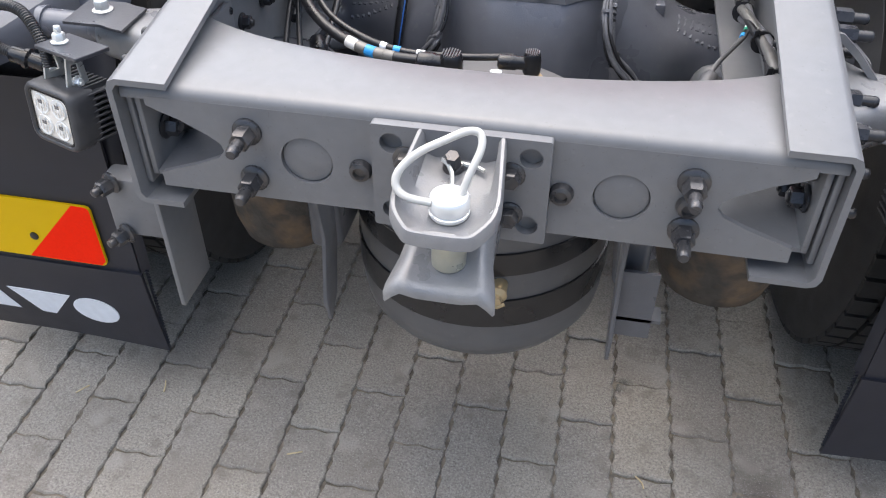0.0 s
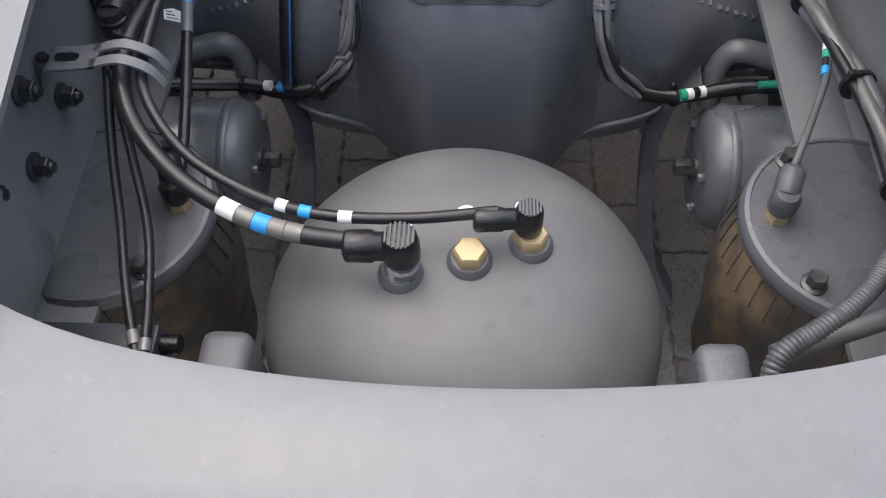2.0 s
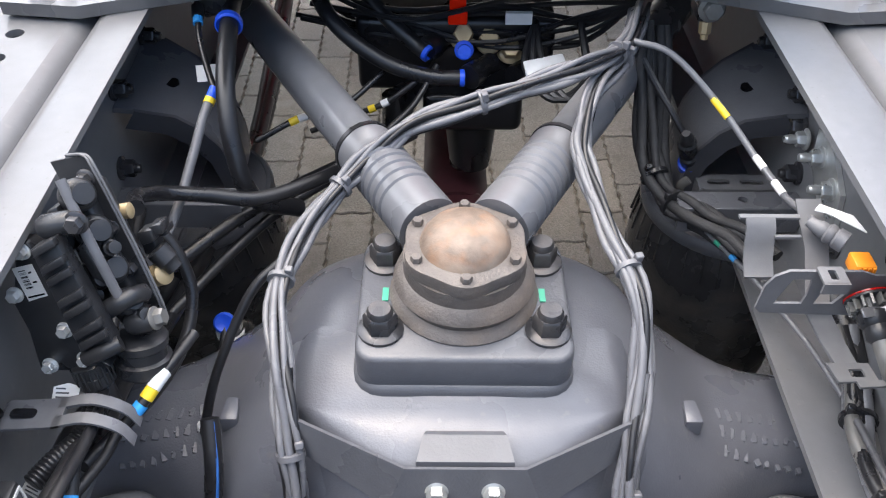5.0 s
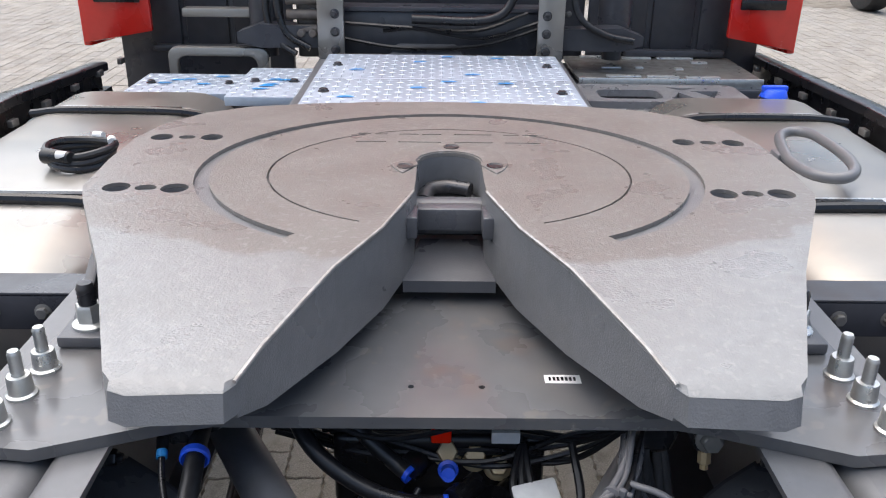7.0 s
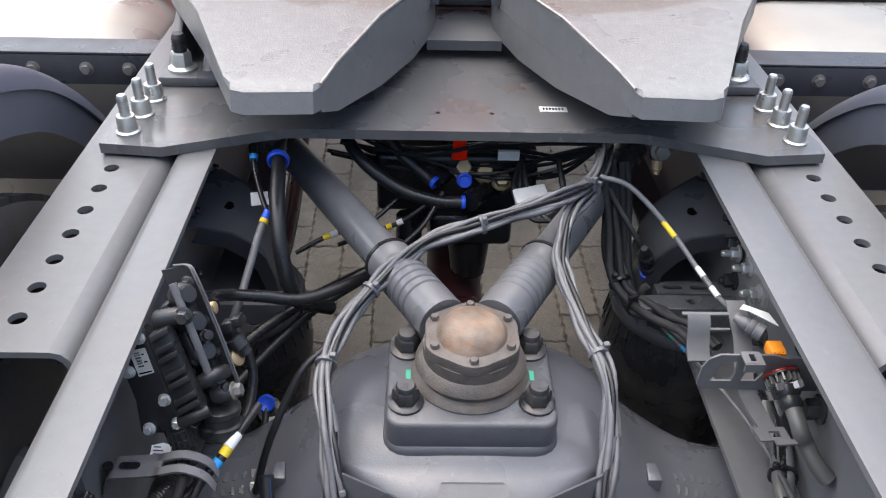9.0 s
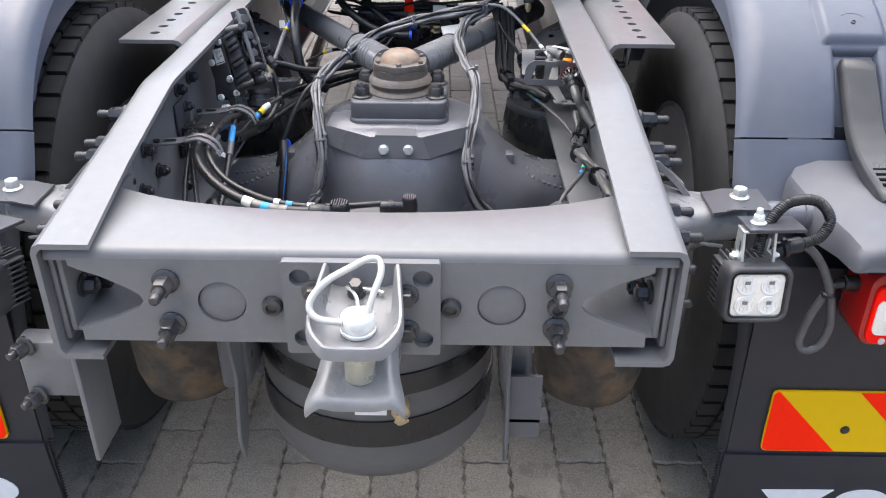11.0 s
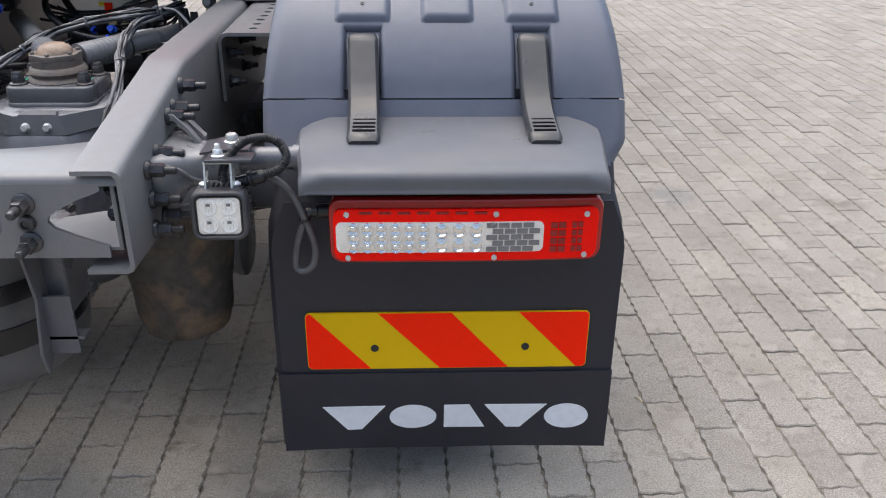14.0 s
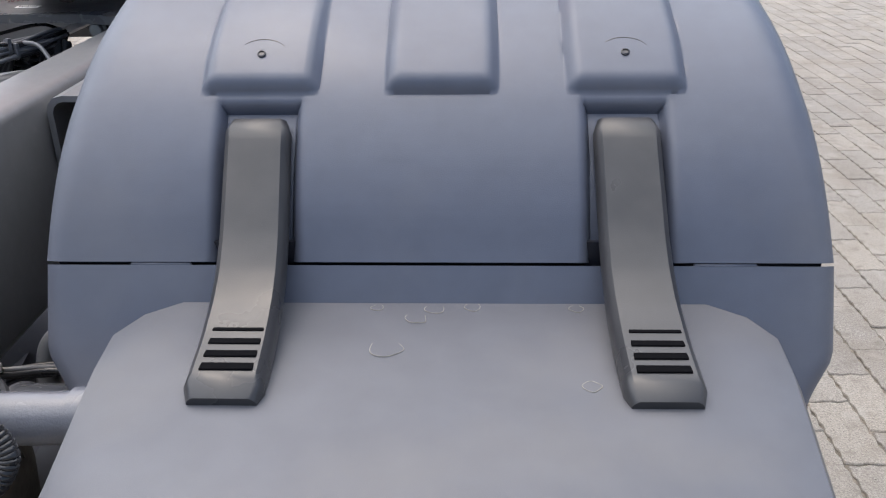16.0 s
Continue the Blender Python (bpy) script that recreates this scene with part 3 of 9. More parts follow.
# ---- tow coupling ----
def tow_coupling():
    root = thing("tow_coupling", (0, -0.06, 0.70), "pale steel tow jaw with a drop-in pin, bolted to the crossmember", "tow hitch")
    bm = nb()
    prism(bm, rounded(-0.102, 0.106, 0.734, 0.877, 0.004), [circle(-0.078, 0.853, 0.0135), circle(0.083, 0.853, 0.0135), circle(-0.078, 0.759, 0.0135), circle(0.083, 0.759, 0.0135)], "xz", -0.003, 0.0095)
    part("mounting_plate", bm, FRAME_GREY, root, "grey square mounting plate with four corner holes")
    # upper jaw: a scoop of thick sheet whose cheeks sweep up to the plate
    bm = nb()
    half = ((0.050, 0.0, 0.877, 0.036, 0.842), (0.054, -0.04, 0.869, 0.037, 0.837), (0.0575, -0.075, 0.860, 0.037, 0.832), (0.0585, -0.095, 0.854, 0.036, 0.830), (0.056, -0.110, 0.849, 0.033, 0.829),
            (0.050, -0.121, 0.845, 0.028, 0.828), (0.042, -0.130, 0.841, 0.022, 0.828), (0.034, -0.136, 0.838, 0.016, 0.828), (0.018, -0.138, 0.837, 0.009, 0.828))
    fine = [(p.x, p.y, p.z, q.x, q.y) for p, q in zip(curve([h[:3] for h in half], 4), curve([(h[3], h[4], 0) for h in half], 4))]
    secs = []
    for side, rows in ((-1, fine), (1, fine[::-1])):
        for x, y, z, xf, zf in rows:
            yf = y * 0.90
            o = (0.004 + side * x, y, z)
            n = Vector((side * xf - side * x, yf - y, 0))
            n = n.normalized() * 0.006 if n.length > 0 else n
            secs.append([(o[0], o[1], z - 0.003), (o[0] + n.x * 0.3, o[1] + n.y * 0.3, z), (o[0] + n.x * 0.9, o[1] + n.y * 0.9, z), (o[0] + n.x * 1.4, o[1] + n.y * 1.4, z - 0.006),
                         (0.004 + side * (xf + 0.004), yf, zf + 0.004), (0.004 + side * xf * 0.8, yf * 0.98, zf), (0.004, yf * 0.93, zf),
                         (0.004, yf * 0.93, zf - 0.008), (0.004 + side * (xf + 0.004), yf, zf - 0.007), (o[0] - n.x * 0.2, o[1] - n.y * 0.2, z - 0.016)])
    loft(bm, secs)
    part("upper_jaw", bm, JAW_GREY, root, "grey cast upper jaw with swept-up cheeks", 50)
    bm = nb()
    sec = []
    for y, w, z0, z1, arch in ((-0.003, 0.050, 0.742, 0.822, 0.004), (-0.02, 0.049, 0.742, 0.808, 0.006), (-0.04, 0.049, 0.742, 0.792, 0.008), (-0.06, 0.050, 0.742, 0.778, 0.008), (-0.085, 0.054, 0.742, 0.766, 0.007), (-0.105, 0.059, 0.742, 0.759, 0.006), (-0.120, 0.062, 0.741, 0.756, 0.007), (-0.128, 0.063, 0.740, 0.752, 0.008), (-0.131, 0.061, 0.739, 0.746, 0.007)):
        k = 15
        up = []
        for i in range(k):
            q = 2 * i / (k - 1) - 1
            # a flat bed with rounded shoulders that fall away at the tips
            bed = 0.005 * math.exp(-((abs(q) - 0.72) / 0.18) ** 2)
            up.append((0.003 + w * q, z1 + bed - arch * max(0, abs(q) - 0.7) / 0.3 - 0.004 * (abs(q) ** 8)))
        dn = [(x, z - (z1 - z0)) for x, z in reversed(up)]
        sec.append([(x, y, z) for x, z in up + dn])
    loft(bm, sec)
    part("lower_jaw", bm, JAW_GREY, root, "grey cast saddle-shaped lower lip", 60)
    bm = nb()
    lathe(bm, (0.007, -0.088, 0.760), (0, 0, 1), [(0.011, -0.030), (0.012, -0.028), (0.012, 0), (0.0185, 0.0005), (0.0195, 0.002), (0.0195, 0.078), (0.0165, 0.079), (0.0165, 0.09)], 28)
    part("pin", bm, PIN_ZINC, root, "yellowish galvanised coupling pin")
    bm = nb()
    lathe(bm, (0.007, -0.088, 0.830), (0, 0, 1), [(0.020, 0), (0.0215, 0.0005), (0.0222, 0.003), (0.0222, 0.005), (0.0205, 0.006), (0.0215, 0.007), (0.0222, 0.009), (0.0222, 0.021), (0.020, 0.0235), (0, 0.024)], 32)
    part("pin_head", bm, ZINC_BRIGHT, root, "bright zinc pin head")
    bm = nb()
    tube(bm, [(-0.010, -0.100, 0.850), (-0.037, -0.100, 0.854), (-0.049, -0.094, 0.863), (-0.047, -0.085, 0.876), (-0.03, -0.07, 0.890), (-0.002, -0.055, 0.901), (0.018, -0.045, 0.907), (0.031, -0.043, 0.904), (0.034, -0.055, 0.893), (0.026, -0.072, 0.874), (0.019, -0.083, 0.852)], 0.0044, 10, 6)
    part("pin_handle", bm, HANDLE_WHITE, root, "bent white wire loop handle")
    bm = nb()
    tube(bm, [(0.004, -0.075, 0.842), (0.002, -0.045, 0.846), (-0.006, -0.03, 0.852), (-0.014, -0.022, 0.852), (-0.010, -0.014, 0.848), (0.004, -0.016, 0.846), (0.024, -0.02, 0.846), (0.034, -0.026, 0.846)], 0.0026, 6, 5)
    part("spring_clip", bm, ZINC, root)
    m = pose(0.0545, -0.072, 0.8475, 0, -54, 3)
    part("data_plate", join(nb(), box(nb(), -0.008, 0.008, -0.026, 0.026, 0, 0.0006), m), STEEL_WHITE, root, "small pale data plate")
    for k in range(5):
        part("plate_line", join(nb(), box(nb(), 0.005 - 0.003 * k, 0.0062 - 0.003 * k, -0.022, 0.022 - 0.008 * (k % 2), 0.0007, 0.0009), m), BOLT_DARK, root)
    bm = nb()
    hexbolt(bm, (-0.002, -0.018, 0.840), (0, -0.35, 0.94), 0.009, 0.018)
    part("clip_bolt", bm, BOLT_DARK, root)
    for x, z in ((-0.06, 0.835), (0.062, 0.830), (-0.06, 0.775), (0.062, 0.775)):
        part("bolt", hexbolt(nb(), (x, -0.003, z), (0, -1, 0), 0.012, 0.014), BOLT_DARK, root)
    return root


tow_coupling()


# ---- air tank ----
def air_tank():
    cx, cy, R = -0.010, 0.300, 0.202
    root = thing("air_tank", (cx, cy, 0.385), "grey domed upright air reservoir hung under the frame", "air tank")
    bm = nb()
    prof = [(0.0, -0.046), (0.08, -0.040), (0.14, -0.022), (R - 0.02, 0.008), (R - 0.004, 0.033), (R, 0.058)]
    prof += [(R, 0.262)]
    for i in range(1, 13):
        a = math.pi / 2 * i / 12
        prof.append((R * math.cos(a) ** 0.78 if i < 12 else 0.0, 0.262 + 0.120 * math.sin(a)))
    lathe(bm, (cx, cy, 0.385), (0, 0, 1), prof, 64)
    part("vessel", bm, TANK_GREY, root, "grey painted domed steel vessel", 60)
    def dome(x, y):
        q = min(1.0, math.hypot(x - cx, y - cy) / R) ** (1 / 0.78)
        return 0.647 + 0.120 * math.sqrt(1 - q * q)
    for z, h in ((0.503, 0.026), (0.598, 0.020)):
        bm = nb()
        lathe(bm, (cx, cy, z), (0, 0, 1), [(R + 0.0005, -h), (R + 0.0035, 0.0005 - h), (R + 0.0035, h - 0.0005), (R + 0.0005, h)], 64)
        part("strap", bm, BLACK, root, "black steel tank strap")
    for s in (-1, 1):
        bm = nb()
        prism(bm, [(0.06, 0.742), (0.13, 0.742), (0.14, 0.62), (0.11, 0.50), (0.075, 0.47), (0.062, 0.52), (0.085, 0.62)], [], "yz", s * 0.205, s * 0.211, 0.001)
        box(bm, s * 0.205, s * 0.24, 0.055, 0.14, 0.738, 0.744)
        if s > 0:
            box(bm, 0.211, 0.262, 0.10, 0.106, 0.50, 0.62)
            box(bm, 0.211, 0.275, 0.10, 0.13, 0.53, 0.536)
        part("hanger", bm, CAST_GREY, root, "grey tank hanger plate")
        # rounded cradle pads seen beside the dome
        bm = nb()
        box(bm, s * 0.20, s * 0.248, 0.13, 0.24, 0.56, 0.735, 0.012, 3)
        part("cradle", bm, CAST_GREY, root, "grey cast cradle beside the dome")
    for x, y in ((-0.066, 0.283), (-0.004, 0.297), (0.052, 0.318)):
        bm = nb()
        z = dome(x, y) - 0.004
        lathe(bm, (x, y, z), (0, 0, 1), [(0.021, -0.004), (0.021, 0.006), (0.017, 0.011), (0.0, 0.011)], 24)
        boss = part("boss", bm, CAST_GREY, root)
        bm = hexbolt(nb(), (x, y, z + 0.010), (0, 0, 1), 0.0155, 0.014, 0, False)
        part("fitting", bm, BRASS if x > -0.05 else ZINC, boss, "brass hexagon plug" if x > -0.05 else "silver fitting")
    for x, y in ((-0.068, 0.335), (-0.008, 0.352), (0.047, 0.362)):
        bm = nb()
        z = dome(x, y)
        nrm = Vector(((x - cx) / R * 0.62, (y - cy) / R * 0.62, 0.9))
        lathe(bm, Vector((x, y, z)) - nrm.normalized() * 0.001, nrm, [(0.0092, 0), (0.0092, 0.0022), (0, 0.0022)], 20)
        part("paint_dot", bm, WHITE, root, "white paint dot")
    bm = nb()
    box(bm, -0.03, 0.02, cy - R - 0.004, cy - R - 0.002, 0.545, 0.575)
    part("sticker", bm, PAPER, root, "blank white sticker")
    bm = nb()
    cyl(bm, (0.043, cy - R + 0.01, 0.56), (0.043, cy - R - 0.012, 0.56), 0.013, None, 18)
    lathe(bm, (0.043, cy - R - 0.012, 0.56), (0, -1, 0), [(0.013, 0), (0.015, 0.003), (0.012, 0.008), (0.008, 0.01), (0.008, 0.018)], 18)
    tube(bm, [(0.035, cy - R - 0.026, 0.553), (0.043, cy - R - 0.03, 0.551), (0.056, cy - R - 0.026, 0.555)], 0.003, 6)
    part("drain_valve", bm, BRASS, root, "brass drain valve with ring pull")
    return root


air_tank()


# ---- axle ----
def rear_axle():
    cy = 0.86
    root = thing("drive_axle", (0, cy, 0.32), "grey cast drive axle with central differential housing", "truck axle")
    def sizes(x):
        """Half depth, height above and height below the tube's axis."""
        k = abs(x)
        w = 1 / (1 + math.exp((k - 0.215) * 32))
        low = 1 / (1 + math.exp((k - 0.292) * 42))
        return 0.075 + 0.080 * low, 0.088 + 0.132 * w, 0.080 + 0.082 * low + 0.066 * math.exp(-(k / 0.15) ** 2)
    def front(x, z):
        ry, rz, rl = sizes(x)
        k = abs(z - 0.563) / (rz if z > 0.563 else rl)
        return cy - ry * (max(0, 1 - k ** 2.667)) ** 0.375
    def top(x, y):
        ry, rz, rl = sizes(x)
        return 0.563 + rz * (max(0, 1 - (abs(y - cy) / ry) ** 2.667)) ** 0.375
    bm = nb()
    secs = []
    xs = [0.62, 0.45, 0.40, 0.36, 0.335, 0.315, 0.295, 0.28, 0.265, 0.25, 0.235, 0.22, 0.20, 0.18, 0.15, 0.11, 0.06]
    for x in [-x for x in xs] + [0.0] + xs[::-1]:
        ry, rz, rl = sizes(x)
        ring = []
        for i in range(48):
            q = 2 * math.pi * i / 48
            c, d = math.cos(q), math.sin(q)
            ring.append((x, cy + ry * math.copysign(abs(c) ** 0.75, c), 0.563 + (rz if d > 0 else rl) * math.copysign(abs(d) ** 0.75, d)))
        secs.append(ring)
    loft(bm, secs)
    part("axle_housing", bm, AXLE_GREY, root, "dark grey cast axle tube and banjo", 60)
    # cover: an upright barrel that swells out of the banjo
    bm = nb()
    secs = []
    for z, hw, yr in ((0.312, 0.092, 0.740), (0.320, 0.112, 0.712), (0.333, 0.124, 0.690), (0.36, 0.133, 0.670), (0.40, 0.139, 0.655), (0.43, 0.144, 0.647), (0.46, 0.152, 0.642), (0.48, 0.166, 0.639), (0.50, 0.186, 0.636),
                      (0.53, 0.20, 0.634), (0.58, 0.205, 0.635), (0.64, 0.205, 0.642), (0.69, 0.20, 0.654), (0.73, 0.19, 0.672), (0.752, 0.18, 0.688), (0.768, 0.165, 0.708), (0.778, 0.15, 0.735)):
        ring = []
        for i in range(57):
            x = hw * (2 * i / 56 - 1)
            f = 1 / (1 + (abs(x) / (0.116 + 0.05 * max(0, z - 0.62))) ** 5.5)
            back = front(x, min(z, 0.74)) + 0.010
            ring.append((x, min(back, back - (back - yr) * f), z))
        ring += [(hw * 0.97, cy, z), (-hw * 0.97, cy, z)]
        secs.append(ring)
    loft(bm, secs)
    part("differential_cover", bm, AXLE_GREY, root, "smooth bulging cast differential cover", 60)
    bm = nb()
    lathe(bm, (0.035, 0.69, 0.340), (0, -0.45, 0.9), [(0.030, -0.02), (0.030, 0.006), (0.026, 0.010), (0.020, 0.010), (0.018, 0.006), (0, 0.006)], 24)
    part("filler_boss", bm, AXLE_GREY, root)
    # carrier: a full rounded casting under the joint
    bm = nb()
    rows = []
    for j in range(1, 24):
        v = math.pi * (j / 24 - 0.5)
        ring = []
        for i in range(56):
            u = 2 * math.pi * i / 56
            c, d, e = math.cos(u) * math.cos(v), math.sin(u) * math.cos(v), math.sin(v)
            n = (abs(c) ** 3 + abs(d) ** 3 + abs(e) ** 3) ** (-1 / 3)
            ring.append((0.232 * c * n, cy + 0.010 + 0.188 * d * n, 0.590 + 0.200 * e * n))
        rows.append(ring)
    loft(bm, rows)
    part("carrier_top", bm, AXLE_GREY, root, "rounded cast carrier below the joint block", 70)
    bm = nb()
    lathe(bm, (0, 0.88, 0.562), (0, 1, 0), [(0.215, -0.02), (0.226, -0.006), (0.230, 0.0), (0.230, 0.03), (0.224, 0.05), (0.205, 0.075), (0.17, 0.12), (0.12, 0.16), (0.09, 0.18)], 56)
    carrier = part("carrier_housing", bm, AXLE_GREY, root, "round cast carrier housing with flange bolts", 50)
    for i in range(16):
        a = 2 * math.pi * (i + 0.5) / 16
        part("bolt", hexbolt(nb(), (0.216 * math.cos(a), 0.93, 0.562 + 0.216 * math.sin(a)), (0, 1, 0), 0.009, 0.01), BOLT_DARK, carrier)
    # web ribs that run from the cover out along the tubes
    for s in (-1, 1):
        bm = nb()
        line = curve([(s * x, 0, z) for x, z in ((0.120, 0.330), (0.135, 0.362), (0.142, 0.41), (0.149, 0.452), (0.162, 0.476), (0.196, 0.494), (0.244, 0.507), (0.30, 0.522), (0.40, 0.528))], 5)
        tube(bm, [(p.x, front(p.x, max(p.z, 0.40)) - 0.001, p.z) for p in line], 0.0048, 8, 1, smooth=False)
        part("casting_rib", bm, AXLE_GREY, root)
        bm = nb()
        prism(bm, [(s * 0.235, 0.80), (s * 0.255, 0.80), (s * 0.252, 0.83), (s * 0.238, 0.83)], [], "xy", 0.64, top(0.245, 0.815) + 0.014, 0.003)
        part("casting_lug", bm, AXLE_GREY, root)
        # raised unreadable casting marks
        rnd = random.Random(17 + s)
        for j in range(3):
            for i in range(8 - 2 * (j == 2)):
                t = nb()
                w, h = rnd.uniform(0.0025, 0.0045), rnd.uniform(0.0055, 0.008)
                box(t, -w, w, -h, h, -0.004, 0.0014, 0.0008, 1)
                if rnd.random() < 0.6:
                    box(t, -0.005, 0.005, -0.0015, 0.0015, -0.004, 0.0014, 0.0008, 1)
                x, y = s * (0.285 + 0.0125 * i), 0.795 + 0.022 * j
                z = top(x, y)
                part("casting_mark", join(nb(), t, pose(x, y, z - 0.001, 12 - 200 * (y - 0.80), 0, rnd.uniform(-20, 20))), AXLE_GREY, root)
    # mounting block of the V-rod joint
    bm = nb()
    prism(bm, rounded(-0.104, 0.104, 0.775, 0.945, 0.02), [], "xy", 0.785, 0.826, 0.005)
    prism(bm, rounded(-0.108, 0.108, 0.77, 0.95, 0.03), [], "xy", 0.755, 0.79, 0.008)
    block = part("joint_block", bm, CAST_GREY, root, "grey cast block under the joint", 50)
    for x in (-0.08, 0.08):
        for y in (0.812, 0.908):
            bm = hexbolt(nb(), (x, y, 0.826), (0, 0, 1), 0.0165, 0.018, 0.0)
            lathe(bm, (x, y, 0.844), (0, 0, 1), [(0.0125, 0), (0.0125, 0.009), (0.0105, 0.012), (0, 0.012)], 16)
            part("bolt", bm, BOLT_DARK, block, "large dark hexagon bolt")
    for x in (-0.078, 0.078):
        bm = nb()
        box(bm, x - 0.003, x + 0.003, 0.85, 0.868, 0.8262, 0.8275)
        part("paint_mark", bm, GREEN, block, "green paint mark")
    # strap plate with two bolts across the top of the cover
    bm = nb()
    loft(bm, [[(-0.158, 0.728, 0.752), (-0.158, 0.732, 0.750), (-0.158, 0.738, 0.790), (-0.158, 0.734, 0.791)],
              [(-0.071, 0.676, 0.738), (-0.071, 0.680, 0.736), (-0.054, 0.692, 0.779), (-0.054, 0.688, 0.781)],
              [(0.071, 0.676, 0.738), (0.071, 0.680, 0.736), (0.054, 0.692, 0.779), (0.054, 0.688, 0.781)],
              [(0.158, 0.728, 0.752), (0.158, 0.732, 0.750), (0.158, 0.738, 0.790), (0.158, 0.734, 0.791)]])
    strap = part("cable_bracket", bm, CAST_GREY, root, "bent flat steel bracket with two bolts", 20)
    for x in (-0.0255, 0.0255):
        part("bolt", hexbolt(nb(), (x, 0.6835, 0.754), (0, -0.97, 0.22), 0.0095, 0.010), ZINC, strap, "zinc flange bolt")
    bm = nb()
    loft(bm, [[(-0.044, 0.69, 0.76), (0.044, 0.69, 0.76), (0.044, 0.695, 0.782), (-0.044, 0.695, 0.782)], [(-0.040, 0.70, 0.75), (0.040, 0.70, 0.75), (0.038, 0.722, 0.785), (-0.038, 0.722, 0.785)], [(-0.036, 0.735, 0.74), (0.036, 0.735, 0.74), (0.034, 0.740, 0.770), (-0.034, 0.740, 0.770)]])
    part("casting_tab", bm, CAST_GREY, root)
    return root


rear_axle()


def v_rod():
    root = thing("v_rod", (0, 0.865, 0.826), "grey V-shaped axle control rod with rusty ball joint", "axle rod")
    bm = nb()
    lathe(bm, (0, 0.865, 0.822), (0, 0, 1), [(0.072, 0), (0.074, 0.006), (0.070, 0.012), (0.064, 0.015), (0.066, 0.022), (0.070, 0.026), (0.066, 0.036), (0.060, 0.040), (0.060, 0.056)], 40)
    part("joint_body", bm, RUST, root, "brown rusty ribbed joint body", 40)
    bm = nb()
    poly = []
    for i in range(72):
        a = 2 * math.pi * i / 72
        poly.append(((0.0595 + 0.0022 * math.cos(6 * (a + math.pi / 2))) * math.cos(a), 0.865 + (0.0595 + 0.0022 * math.cos(6 * (a + math.pi / 2))) * math.sin(a)))
    prism(bm, poly, [], "xy", 0.876, 0.892, 0.002)
    cap = part("cap_flange", bm, RUST, root, "six-lobed rusty flange", 40)
    for i in range(6):
        a = math.pi / 2 + math.pi / 3 * i
        part("bolt", hexbolt(nb(), (0.053 * math.cos(a), 0.865 + 0.053 * math.sin(a), 0.892), (0, 0, 1), 0.0055, 0.006, 0, False), RUST, cap)
    bm = nb()
    lathe(bm, (0, 0.865, 0.891), (0, 0, 1), [(0.044, 0), (0.042, 0.006), (0.036, 0.015), (0.025, 0.022), (0.012, 0.0252), (0, 0.026)], 36)
    part("cap_dome", bm, RUST_DOME, root, "rust-blooming pressed dome", 60)
    for s in (-1, 1):
        a, b = Vector((s * 0.035, 0.915, 0.868)), Vector((s * 0.345, 1.47, 0.865))
        d = (b - a).normalized()
        bm = nb()
        prof = [(0.034, 0.0)]
        for i in range(7):
            h = 0.035 + i * 0.014
            prof += [(0.0340, h), (0.0340, h + 0.006), (0.0318, h + 0.008), (0.0318, h + 0.012)]
        prof += [(0.0345, 0.14), (0.0345, 0.155), (0.0275, 0.165)]
        lathe(bm, a, d, prof, 28)
        sock = part("socket", bm, ROD_GREY, root, "ribbed grey swaged tube end", 30)
        bm = nb()
        tube(bm, [a + d * 0.15, b], 0.0280, 24, 1, smooth=False)
        part("rod", bm, ROD_GREY, root, "smooth grey tube")
        bm = nb()
        tube(bm, [a + d * 0.150 + d.orthogonal() * 0.0, a + d * 0.156], 0.0360, 20, 1, smooth=False)
        part("band_clamp", bm, CABLE_BLACK, sock)
    return root


v_rod()


# ---- air springs, brake chambers, shaft ----
def air_spring(s, xc, y, ztop, zbot, r, label, rubber=None):
    rubber = rubber or BELLOWS
    x = s * xc
    root = thing("air_spring", (x, y, zbot), label, "air spring", "axle air springs")
    bm = nb()
    H = ztop - zbot
    prof = [(r * 0.55, 0), (r * 0.8, 0.01), (r * 0.9, 0.05), (r * 0.93, H * 0.35), (r * 1.02, H * 0.55), (r * 1.06, H * 0.72), (r * 1.03, H * 0.85), (r * 0.97, H * 0.96), (r * 0.93, H)]
    lathe(bm, (x, y, zbot), (0, 0, 1), prof, 48)
    part("bellows", bm, rubber, root, "dusty black rubber bellows", 60)
    bm = nb()
    lathe(bm, (x, y, ztop - 0.004), (0, 0, 1), [(r * 0.985, -0.012), (r * 1.0, -0.008), (r * 1.0, 0.002), (r * 0.97, 0.008), (r * 0.93, 0.009), (r * 0.92, 0.007), (0, 0.007)], 48)
    top = part("top_plate", bm, CAST_GREY, root, "grey pressed round top plate", 40)
    # crimped cords below the rim
    for i in range(36):
        a = 2 * math.pi * i / 36
        bm = nb()
        tube(bm, [(x + r * 0.985 * math.cos(a), y + r * 0.985 * math.sin(a), ztop - 0.018), (x + r * 1.045 * math.cos(a + 0.03), y + r * 1.045 * math.sin(a + 0.03), ztop - 0.06)], 0.002, 4, 1, smooth=False)
        part("fold", bm, rubber, root)
    for dx, dy in ((-s * 0.058, -0.073), (-s * 0.055, 0.077)):
        part("bolt", hexbolt(nb(), (x + dx, y + dy, ztop + 0.003), (0, 0, 1), 0.0095, 0.012, 0.0), BOLT_DARK, top)
    bm = hexbolt(nb(), (x - s * 0.079, y + 0.006, ztop + 0.003), (0, 0, 1), 0.013, 0.014, 0, False)
    part("air_fitting", bm, BRASS, top, "brass air fitting")
    return root


